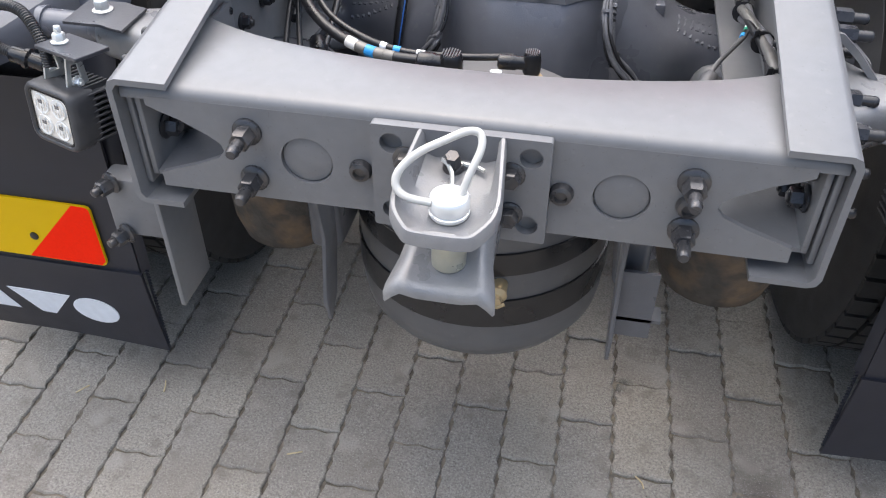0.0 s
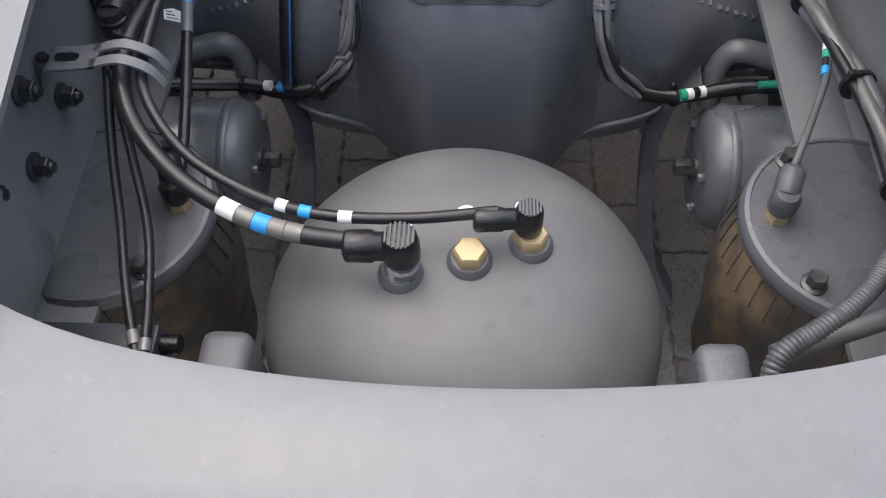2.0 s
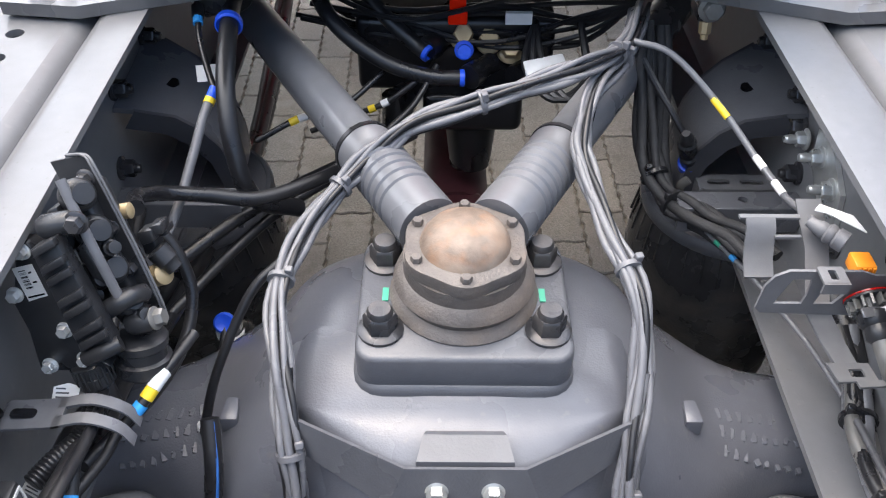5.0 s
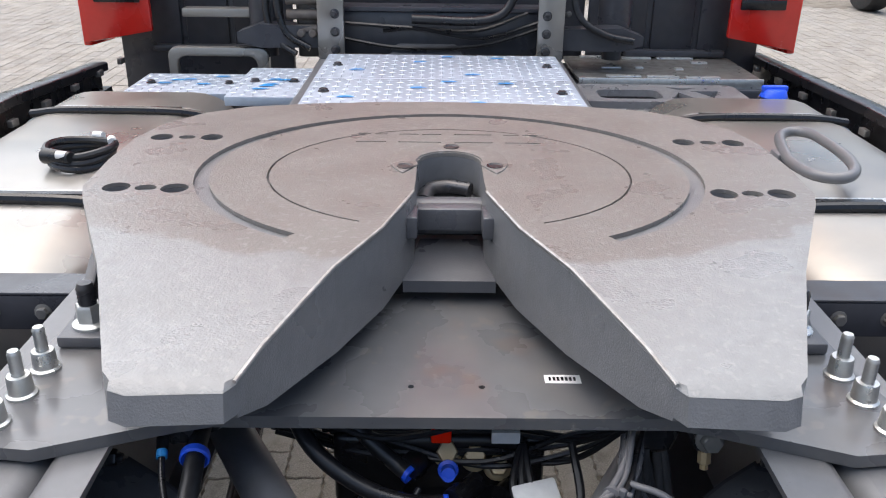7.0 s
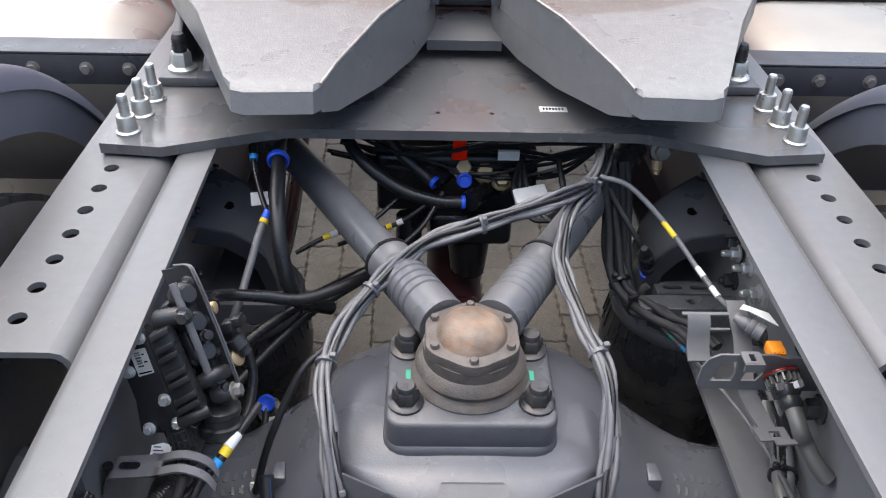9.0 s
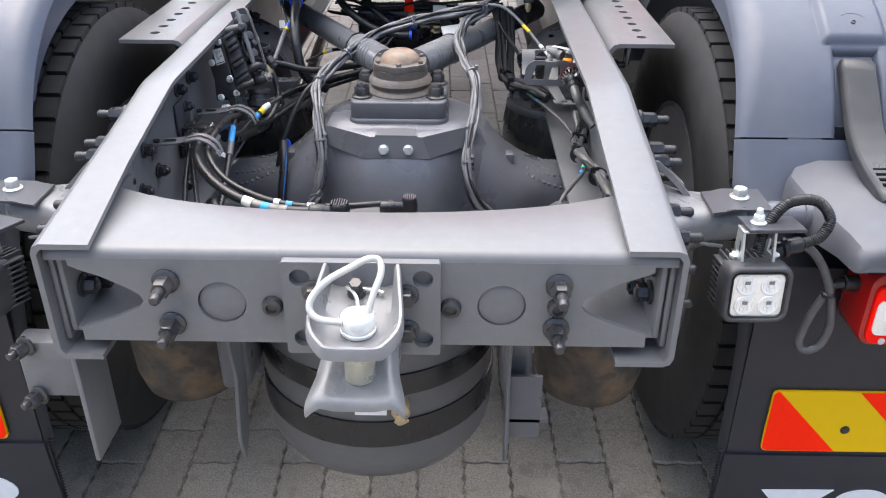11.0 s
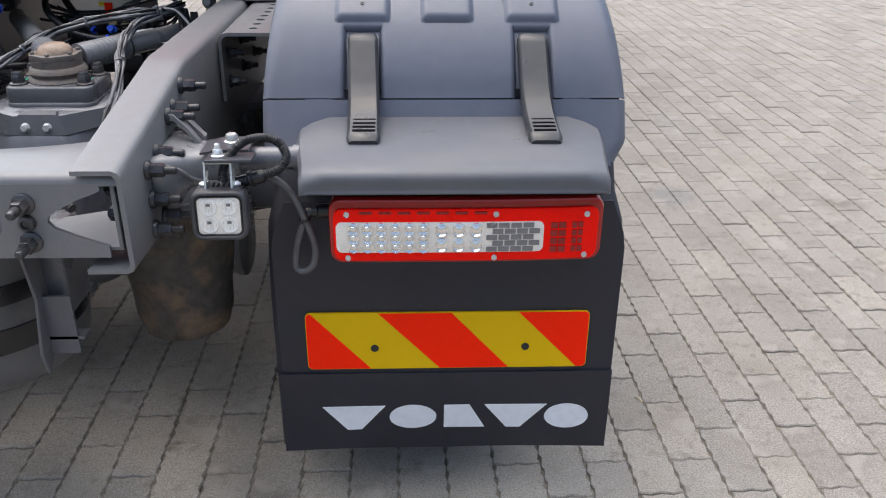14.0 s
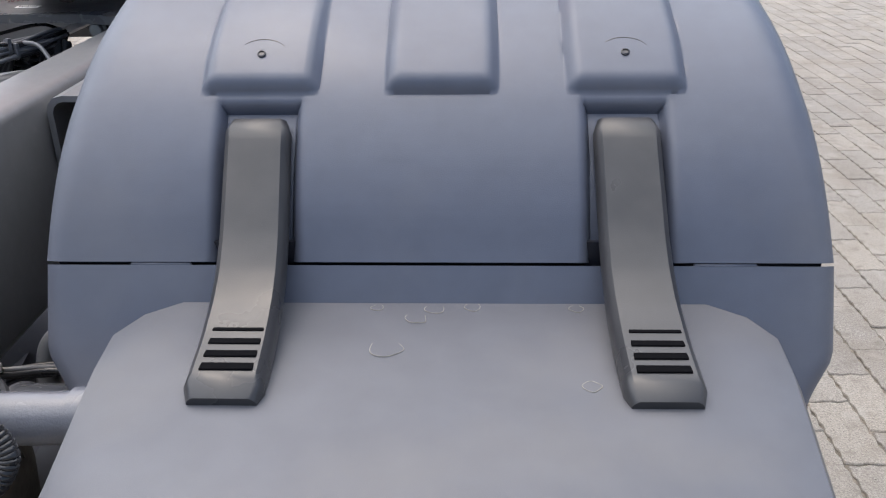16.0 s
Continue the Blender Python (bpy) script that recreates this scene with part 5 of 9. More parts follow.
    rnd = random.Random(5)
    for x, y, r in ((0.899, 0.350, 0.005), (0.935, 0.335, 0.009), (0.951, 0.348, 0.008), (0.985, 0.352, 0.007), (1.077, 0.350, 0.006), (0.912, 0.289, 0.013), (1.077, 0.241, 0.007)):
        bm = nb()
        tube(bm, [(s * (x + r * 1.1 * math.cos(k * 0.785) * rnd.uniform(0.8, 1.15)), y + r * math.sin(k * 0.785) * rnd.uniform(0.8, 1.15), hood_top(y) + 0.0002) for k in range(8)], 0.0004, 4, 4, closed=True)
        part("drip_ring", bm, DRIP, hood, "pale dried drip ring")
    # rubber latches with slotted feet
    for xt, xb in zip(LATCH_X, (0.794, 1.130)):
        line = [(0.447, 1.019), (0.43, 1.001), (0.40, 0.966), (0.371, 0.932), (0.345, 0.910), (0.315, 0.894), (0.275, 0.881), (0.23, 0.872), (0.214, 0.869)]
        secs = []
        for k in range(25):
            u = k / 24
            y, z = along(line, u)
            a, b = along(line, max(u - 0.02, 0)), along(line, min(u + 0.02, 1))
            d = math.dist(a, b)
            ny, nz = (b[1] - a[1]) / d, -(b[0] - a[0]) / d
            if nz < 0:
                ny, nz = -ny, -nz
            w = 0.0295 + 0.0015 * u
            if k in (0, 24):
                w -= 0.004
            x = xt + (xb - xt) * u
            t = 0.019 if k not in (0, 24) else 0.012
            ring = []
            for dx, dn in ((-1, 0), (-1, 0.55), (-0.92, 0.80), (-0.80, 1), (0.80, 1), (0.92, 0.80), (1, 0.55), (1, 0)):
                ring.append((s * (x + dx * w), y + ny * (dn * t - 0.006), z + nz * (dn * t - 0.006)))
            secs.append(ring)
        bm = loft(nb(), secs)
        lt = part("latch", bm, LATCH, root, "worn black rubber strap latch", 40)
        # solid near-black blocks on the strap, coloured as the slots' shade
        for i in range(4):
            u = 0.765 + 0.048 * i
            y, z = along(line, u)
            bm = nb()
            box(bm, s * xb - 0.021, s * xb + 0.021, y - 0.0034 - 0.0008 * i, y + 0.0034 + 0.0008 * i, z + 0.0100, z + 0.0138, 0.0006, 1)
            part("slot", bm, OPENING_SHADE, lt)
    return root


for s in (-1, 1):
    mudguard(s)


def warning_sign(s):
    off = 0 if s > 0 else -(0.667 + 1.237)
    root = thing("warning_sign", (s * 0.952, 0.203, 0.39), "red and yellow diagonal striped reflective marker board", "marker sign", "marker boards")
    x0, x1, z0, z1 = 0.667 + off, 1.237 + off, 0.391, 0.522
    bm = nb()
    prism(bm, rounded(x0, x1, z0, z1, 0.010, 4), [], "xz", 0.1985, 0.2035)
    plate = part("plate", bm, YELLOW_SIGN, root, "yellow reflective sheet")
    w, lean = (x1 - x0) / 4.05, (0.118 if s > 0 else -0.118)
    xl, xr, zl, zh = x0 + 0.0012, x1 - 0.0012, z0 + 0.001, z1 - 0.001
    rim = rounded(xl, xr, zl, zh, 0.0095, 4)
    if sum(ax * bz - bx * az for (ax, az), (bx, bz) in zip(rim, rim[1:] + rim[:1])) < 0:
        rim = rim[::-1]
    def clip(poly):
        """Cut a stripe to the board's rounded outline."""
        out = list(poly)
        for (px, pz), (qx, qz) in zip(rim, rim[1:] + rim[:1]):
            if (qx - px) ** 2 + (qz - pz) ** 2 < 1e-12:
                continue
            res = []
            for (ax, az), (bx, bz) in zip(out, out[1:] + out[:1]):
                da = (qx - px) * (az - pz) - (qz - pz) * (ax - px)
                db = (qx - px) * (bz - pz) - (qz - pz) * (bx - px)
                if da >= 0:
                    res.append((ax, az))
                if (da >= 0) != (db >= 0):
                    k = da / (da - db)
                    res.append((ax + (bx - ax) * k, az + (bz - az) * k))
            out = res
        return out
    for k in (-1, 1, 3):
        b = x0 + w * k + (0.01 if s > 0 else 0.115)
        if s > 0:
            poly = [(b - 0.005 + 0.0, zh), (b + w, zh), (b + w + lean, zl), (b + lean, zl)]
        else:
            poly = [(b, zh), (b + w, zh), (b + w + lean, zl), (b + lean, zl)]
        poly = clip(poly)
        if len(poly) > 2:
            bm = nb()
            prism(bm, poly, [], "xz", 0.1978, 0.1987)
            part("stripe", bm, RED_SIGN, plate, "red reflective stripe")
    for xf in (0.24, 0.777):
        bm = nb()
        lathe(bm, (x0 + (x1 - x0) * xf, 0.198, 0.441), (0, -1, 0), [(0.008, 0), (0.008, 0.0015), (0.005, 0.003), (0, 0.003)], 18)
        part("rivet", bm, BLACK, root)
    return root


for s in (-1, 1):
    warning_sign(s)


def tail_lamp():
    root = thing("tail_lamp", (0.977, 0.15, 0.687), "long red rear lamp cluster with clear and smoked sections", "tail light")
    def Y(x):
        return 0.106 + 0.010 * ((x - 0.977) / 0.25) ** 2 * (1 if x > 0.977 else 0.25)
    def bent(c):
        return Vector((c.x, c.y + Y(c.x) - 0.106, c.z))
    bm = nb()
    prism(bm, rounded(0.733, 1.228, 0.687, 0.799, 0.022, 5), [], "xz", 0.118, 0.20, 0.006, [((x, 0, 0), (1, 0, 0)) for x in (0.80, 0.9, 1.0, 1.05, 1.1, 1.15, 1.19)], bent)
    body = part("housing", bm, RED_DARK, root, "dark red glossy rounded lens body", 40)
    bm = nb()
    prism(bm, rounded(0.741, 1.218, 0.694, 0.785, 0.016, 4), [], "xz", 0.111, 0.119, 0.003, [((x, 0, 0), (1, 0, 0)) for x in (0.80, 0.9, 1.0, 1.05, 1.1, 1.15, 1.19)], bent)
    part("red_lens", bm, RED_LENS, body, "", 40)
    bm = nb()
    prism(bm, rounded(0.746, 1.118, 0.7105, 0.7635, 0.010, 4), [], "xz", 0.1075, 0.1115, 0.001, [((x, 0, 0), (1, 0, 0)) for x in (0.80, 0.9, 1.0, 1.05, 1.09)], bent)
    clear = part("clear_lens", bm, LENS_WHITE, root, "milky clear lens", 40)
    for i in range(6):
        for j in range(3):
            x, z = 0.777 + 0.0250 * i, 0.7210 + 0.0160 * j
            bm = nb()
            lathe(bm, (x, Y(x) + 0.0015, z), (0, -1, 0), [(0.0108, 0), (0.0108, 0.0030), (0.0094, 0.0038), (0.0060, 0.0010), (0.0046, 0.0042), (0.0030, 0.0050), (0, 0.0052)], 8)
            part("diode", bm, CHROME, clear, "small faceted diode")
    for i in range(3):
        for j in range(2):
            x, z = 0.934 + 0.031 * i, 0.7240 + 0.0265 * j
            bm = nb()
            lathe(bm, (x, Y(x) + 0.0015, z), (0, -1, 0), [(0.0125, 0), (0.0125, 0.003), (0.0105, 0.004), (0.008, 0.001), (0.0045, 0.003), (0, 0.004)], 20)
            part("bulb_lens", bm, CHROME, clear, "round chrome bulb lens")
    for j in range(5):
        for i in range(4):
            x, z = 1.024 + 0.022 * i + (0.011 if j % 2 else 0), 0.7164 + 0.0104 * j
            bm = nb()
            prism(bm, [(x - 0.0095, z - 0.0040), (x + 0.0095, z - 0.0040), (x + 0.0095, z + 0.0040), (x - 0.0095, z + 0.0040)], [], "xz", Y(x) - 0.0005, Y(x) + 0.003)
            part("reflector_cell", bm, SMOKE, clear, "smoked reflector cell")
    for i, (x, w) in enumerate(((1.137, 0.0062), (1.152, 0.0062), (1.174, 0.0042), (1.185, 0.0042))):
        for j in range(4):
            z = 0.713 + 0.014 * j
            bm = nb()
            prism(bm, [(x - w, z - 0.005), (x + w, z - 0.005), (x + w, z + 0.005), (x - w, z + 0.005)], [], "xz", Y(x) + 0.003, Y(x) + 0.0065)
            part("red_cell", bm, material("deep_red_cell", (0.25, 0.01, 0.008), 0.3) if (i, j) == (0, 0) else bpy.data.materials["deep_red_cell"], body)
    for i in range(7):
        x = 0.80 + 0.034 * i
        bm = nb()
        box(bm, x - 0.011, x + 0.011, Y(x) + 0.003, Y(x) + 0.0055, 0.777, 0.781)
        part("red_cell", bm, bpy.data.materials["deep_red_cell"], body)
    for x, z in ((0.766, 0.776), (1.031, 0.776), (1.195, 0.773), (0.766, 0.700), (1.030, 0.700), (1.195, 0.701)):
        bm = nb()
        lathe(bm, (x, Y(x) + 0.0055, z), (0, -1, 0), [(0.0052, 0), (0.0052, 0.0022), (0.003, 0.0032), (0.0015, 0.002), (0, 0.002)], 14)
        part("screw", bm, ZINC, root, "small zinc screw")
    bm = nb()
    cyl(bm, (0.735, 0.16, 0.765), (0.712, 0.16, 0.765), 0.011, None, 16, 0.001)
    cyl(bm, (0.712, 0.16, 0.765), (0.690, 0.16, 0.762), 0.0085, None, 14, 0.001)
    part("plug", bm, BLACK, root, "black cable plug")
    # the cluster is a little taller than its cell pitch
    for ob in root.children_recursive:
        for v in ob.data.vertices:
            v.co.z = (v.co.z - 0.013) * 1.118
    return root


tail_lamp()


def work_lamp(s):
    root = thing("work_lamp", (s * 0.55, 0.12, 0.74), "small square black LED work lamp on a zinc bracket", "work light", "work lamps")
    if s > 0:
        m = pose(0.552, 0.088, 0.785, -6, 0, 2)
    else:
        m = pose(-0.572, 0.088, 0.778, -6, 0, -20)
    t = nb()
    rings = []
    for y, w, h, r in ((-0.0085, 0.0385, 0.0345, 0.010), (-0.0125, 0.0405, 0.0365, 0.012), (-0.0135, 0.0425, 0.0385, 0.014), (-0.0125, 0.0455, 0.0415, 0.016), (-0.008, 0.0480, 0.0440, 0.018), (0.002, 0.0485, 0.0445, 0.018), (0.016, 0.0480, 0.0440, 0.017), (0.030, 0.0450, 0.0410, 0.015)):
        rings.append([(x, y, z) for x, z in rounded(-w, w, -h, h, r, 5)])
    loft(t, rings)
    body = part("housing", join(nb(), t, m), LAMP_BODY, root, "dark cast lamp housing with rounded bezel", 50)
    for side in ("top", "side"):
        for i in range(9):
            t = nb()
            if side == "top":
                x = -0.036 + 0.009 * i
                box(t, x - 0.0018, x + 0.0018, 0.018, 0.060, -0.038, 0.043 - 0.0006 * i * 0, 0.0008, 1)
            else:
                z = -0.034 + 0.0085 * i
                box(t, -0.0465, 0.0465, 0.018, 0.056, z - 0.0016, z + 0.0016, 0.0008, 1)
            part("fin", join(nb(), t, m), LAMP_BODY, body)
    t = nb()
    prism(t, rounded(-0.0384, 0.0384, -0.0344, 0.0344, 0.0098, 4), [], "xz", -0.0095, -0.002, 0.0008)
    lens = part("lens", join(nb(), t, m), LENS_WHITE, root, "clear lens with four reflectors", 40)
    t = nb()
    tube(t, [(x, -0.0105, z) for x, z in rounded(-0.0378, 0.0378, -0.0338, 0.0338, 0.0098, 5)], 0.0016, 6, 1, closed=True, smooth=False)
    part("gasket", join(nb(), t, m), BLACK, lens)
    for x in (-0.017, 0.017):
        for z in (-0.0155, 0.0155):
            t = nb()
            lathe(t, (x, -0.0098, z), (0, -1, 0), [(0.0150, 0), (0.0140, 0.0020), (0.010, 0.0008), (0.0045, 0.0010), (0.003, 0.0024), (0, 0.0026)], 20)
            part("reflector", join(nb(), t, m), FROST, lens, "", 30)
            for k in range(5):
                t = nb()
                q = (k - 2) * 0.0055
                box(t, x + q - 0.0006, x + q + 0.0006, -0.0122, -0.0108, z - 0.011 + abs(q) * 0.5, z + 0.011 - abs(q) * 0.5)
                part("lens_ridge", join(nb(), t, m), LENS_WHITE, lens)
            t = nb()
            box(t, x - 0.0035, x + 0.0035, -0.0128, -0.0118, z + 0.002, z + 0.007)
            part("diode", join(nb(), t, m), SMOKE, lens)
    # zinc U-bracket with bolt
    t = nb()
    for dx in (-0.024, 0.0205):
        prism(t, [(0.006, 0.042), (0.040, 0.042), (0.034, 0.085), (0.012, 0.085)], [[(0.014, 0.052), (0.030, 0.052), (0.027, 0.072), (0.017, 0.072)]], "yz", dx, dx + 0.0035)
    box(t, -0.024, 0.024, 0.010, 0.038, 0.0855, 0.0890, 0.001, 1)
    br = part("bracket", join(nb(), t, m), ZINC, root, "bright zinc U-bracket")
    for dx in (-1, 1):
        t = hexbolt(nb(), (dx * 0.024, 0.022, 0.048), (dx, 0, 0), 0.006, 0.006, 0.004)
        part("bolt", join(nb(), t, m), ZINC_BRIGHT, br, "zinc bolt")
    t = hexbolt(nb(), (0, 0.025, 0.096), (0, 0, 1), 0.0085, 0.010, 0.010)
    part("bolt", join(nb(), t, m), ZINC_BRIGHT, br, "zinc bolt")
    t = nb()
    box(t, -0.02, 0.06, 0.0, 0.055, 0.0898, 0.0955, 0.001, 1)
    part("carrier_plate", join(nb(), t, m), CHASSIS_DARK, root)
    return root


for s in (-1, 1):
    work_lamp(s)


def lamp_arm(s):
    root = thing("support_bracket", (s * 0.55, 0.22, 0.80), "grey tubular mudguard arm bolted to the frame rail", "bracket", "mudguard arms")
    bm = nb()
    tube(bm, [(s * 0.54, 0.240, 0.832), (s * 0.72, 0.247, 0.832)], 0.022, 24, 1, smooth=False)
    tube(bm, [(s * 0.662, 0.2448, 0.832), (s * 0.684, 0.2456, 0.832)], 0.0255, 24, 1, smooth=False)
    part("tube", bm, AXLE_GREY, root, "grey round tube")
    # cast foot with two prongs up to the rail bolts
    def ring(x, y0, y1, z0, z1, r):
        return [(s * x, u, v) for u, v in rounded(y0, y1, z0, z1, r, 3)]
    bm = nb()
    loft(bm, [ring(0.4265, 0.145, 0.325, 0.775, 0.862, 0.012), ring(0.440, 0.145, 0.325, 0.775, 0.864, 0.012), ring(0.452, 0.155, 0.312, 0.778, 0.860, 0.014), ring(0.480, 0.180, 0.292, 0.792, 0.857, 0.018),
              ring(0.515, 0.192, 0.282, 0.800, 0.858, 0.020), ring(0.552, 0.198, 0.280, 0.803, 0.860, 0.022), ring(0.566, 0.206, 0.274, 0.808, 0.856, 0.020)])
    part("casting", bm, JAW_GREY, root, "pale grey cast mounting foot", 50)
    for y, z in ((0.286, 0.900), (0.327, 0.893)):
        bm = nb()
        loft(bm, [[(s * x, y - w + dy, zz), (s * x, y + w + dy, zz), (s * x, y + w + dy, zz + 0.012), (s * x, y - w + dy, zz + 0.012)] for x, w, dy, zz in ((0.427, 0.013, 0, z - 0.004), (0.440, 0.013, 0, z - 0.006), (0.462, 0.010, -0.012, z - 0.024), (0.490, 0.008, -0.025, 0.846))])
        part("prong", bm, JAW_GREY, root, "pale cast prong", 50)
    bm = nb()
    tube(bm, [(s * 0.447, 0.150, 0.852), (s * 0.470, 0.165, 0.838), (s * 0.492, 0.180, 0.815), (s * 0.530, 0.192, 0.803)], 0.003, 8, 5)
    part("casting_rib", bm, JAW_GREY, root)
    bm = nb()
    loft(bm, [[(s * x, 0.180, z), (s * x, 0.255, z), (s * x, 0.255, z + 0.004), (s * x, 0.180, z + 0.004)] for x, z in ((0.505, 0.8605), (0.520, 0.8625), (0.535, 0.8665), (0.592, 0.8665))])
    part("carrier_plate", bm, CHASSIS_DARK, root, "dark folded sheet")
    part("bolt", hexbolt(nb(), (s * 0.555, 0.225, 0.870), (0, 0, 1), 0.011, 0.012, 0), ZINC, root, "zinc bolt")
    if s < 0:
        bm = nb()
        box(bm, -0.52, -0.43, 0.06, 0.10, 0.60, 0.70, 0.006)
        box(bm, -0.425, -0.417, 0.03, 0.12, 0.50, 0.72, 0.002)
        part("hanger_block", bm, FRAME_GREY, root, "pale grey hanger block")
        for z in (0.695, 0.605):
            part("bolt", hexbolt(nb(), (-0.50, 0.06, z), (-0.4, -1, 0), 0.012, 0.018, 0.012), BOLT_DARK, root)
    return root


for s in (-1, 1):
    lamp_arm(s)


# ---- wheels ----
def wheel():
    root = thing("wheel", (0.735, 0.86, 0.0), "black truck tyre on a grey steel rim", "truck wheel", "rear wheels")
    c = Vector((0.735, 0.86, 0.5))
    bm = nb()
    prof = []
    for x, r in ((-0.11, 0.29), (-0.132, 0.33), (-0.142, 0.40), (-0.138, 0.45), (-0.125, 0.48), (-0.115, 0.49), (0.115, 0.49), (0.125, 0.48), (0.138, 0.45), (0.142, 0.40), (0.132, 0.33), (0.11, 0.29)):
        prof.append((r, x))
    lathe(bm, c, (1, 0, 0), prof, 72)
    tyre = part("tyre", bm, RUBBER, root, "black rubber tyre", 40)
    for x in (-0.095, -0.048, 0, 0.048, 0.095):
        bm = nb()
        for i in range(60):
            a = 2 * math.pi * (i + (0.5 if abs(x) > 0.06 else 0)) / 60
            t = nb()
            box(t, x - 0.019, x + 0.019, -0.021, 0.021, 0.485, 0.5, 0)
            join(bm, t, Matrix.Translation(c) @ Matrix.Rotation(a, 4, "X"))
        part("tread_rib", bm, RUBBER, tyre)
    bm = nb()
    lathe(bm, c, (1, 0, 0), [(0.292, -0.112), (0.285, -0.118), (0.27, -0.10), (0.25, -0.06), (0.24, 0.0), (0.18, 0.06), (0.10, 0.07), (0.0, 0.07)], 48)
    part("rim", bm, FRAME_GREY, root, "grey steel rim")
    return root


W0 = wheel()
for x in (1.075, -0.735, -1.075):
    copy_thing(W0, pose(x, 0.86, 0.0, 0, 0, 180 if x < 0 else 0))


# ---- fuel tanks, catwalk, skirts, cab ----
def fuel_tank(s):
    root = thing("fuel_tank", (s * 0.88, 2.25, 0.35), "brushed aluminium fuel tank with steel straps", "fuel tank", "fuel tanks")
    prof = rounded(0.58, 1.20, 0.35, 0.945, 0.16, 8)
    bm = nb()
    def ring(y, k):
        return [(s * (0.89 + (x - 0.89) * k), y, 0.647 + (z - 0.647) * k) for x, z in prof]
    loft(bm, [ring(1.675, 0.90), ring(1.68, 0.97), ring(1.70, 1.0), ring(2.93, 1.0), ring(2.95, 0.97), ring(2.955, 0.90)])
    part("vessel", bm, ALU, root, "satin aluminium shell", 40)
    for y in (2.03, 2.72):
        bm = nb()
        out = [(0.89 + (x - 0.89) * 1.008, 0.647 + (z - 0.647) * 1.008) for x, z in prof]
        inn = [(0.89 + (x - 0.89) * 1.001, 0.647 + (z - 0.647) * 1.001) for x, z in prof]
        loft(bm, [[(s * x, y - 0.032, z) for x, z in inn], [(s * x, y - 0.031, z) for x, z in out], [(s * x, y + 0.031, z) for x, z in out], [(s * x, y + 0.032, z) for x, z in inn]], cap=False)
        st = part("strap", bm, ZINC, root, "pale steel tank strap")
        # black slab laid on the strap, its colour standing for the slot's shade
        bm = nb()
        box(bm, s * 0.72, s * 0.90, y - 0.008, y + 0.008, 0.9497, 0.9525, 0)
        part("slot", bm, BLACK, st)
        bm = nb()
        tube(bm, [(s * 0.60, y - 0.045, 0.93), (s * 0.72, y - 0.045, 0.952), (s * 1.0, y - 0.04, 0.953), (s * 1.12, y - 0.035, 0.94)], 0.011, 8)
        part("rubber_edge", bm, BLACK, st)
    # bracket beam with bolts at the rear end
    bm = nb()
    box(bm, s * 0.56, s * 1.25, 1.588, 1.60, 0.885, 0.945, 0.003)
    box(bm, s * 0.56, s * 1.25, 1.588, 1.66, 0.9455, 0.950, 0.001, 1)
    beam = part("rear_beam", bm, CHASSIS_DARK, root, "black bracket beam with bolt heads")
    for x in (0.62, 0.70, 0.80, 0.92):
        part("bolt", hexbolt(nb(), (s * x, 1.588, 0.918), (0, -1, 0), 0.010, 0.008), STEEL_DULL, beam)
    if s > 0:
        bm = nb()
        tube(bm, [(0.782, 2.28, 0.985), (0.815, 2.385, 0.985), (0.855, 2.41, 0.99), (0.885, 2.36, 0.995), (0.888, 2.21, 0.995), (0.872, 2.115, 0.99), (0.832, 2.075, 0.985), (0.788, 2.105, 0.98), (0.77, 2.19, 0.98)], 0.0125, 12, 6, True)
        box(bm, 0.755, 0.79, 2.235, 2.285, 0.944, 0.984, 0.004)
        part("grab_handle", bm, FRAME_GREY, root, "grey looped tube handle")
    return root


for s in (-1, 1):
    fuel_tank(s)


def skirt(s):
    root = thing("side_skirt", (s * 1.26, 2.6, 0.45), "long black plastic side skirt panel", "side skirt", "side skirts")
    bm = nb()
    loft(bm, [[(s * x, y, z) for x, z in ((1.24, 0.45), (1.265, 0.45), (1.265, zt - 0.004), (1.26, zt), (1.215, zt), (1.21, zt - 0.004), (1.21, zt - 0.03), (1.214, zt - 0.032), (1.24, zt - 0.036))] for y, zt in ((1.72, 0.965), (2.8, 0.965), (3.5 if s < 0 else 4.05, 0.918))])
    panel = part("panel", bm, BLACK, root)
    bm = nb()
    box(bm, s * 1.205, s * 1.239, 1.75, 3.5, 0.80, 0.83, 0.003)
    part("rail", bm, BLACK, panel)
    for i in range(9):
        bm = nb()
        y = 1.85 + 0.22 * i
        box(bm, s * 1.200, s * 1.2165, y, y + 0.04, 0.885, 0.905, 0.002)
        part("clip", bm, STEEL_DULL, panel, "small steel clip")
    return root


for s in (-1, 1):
    skirt(s)


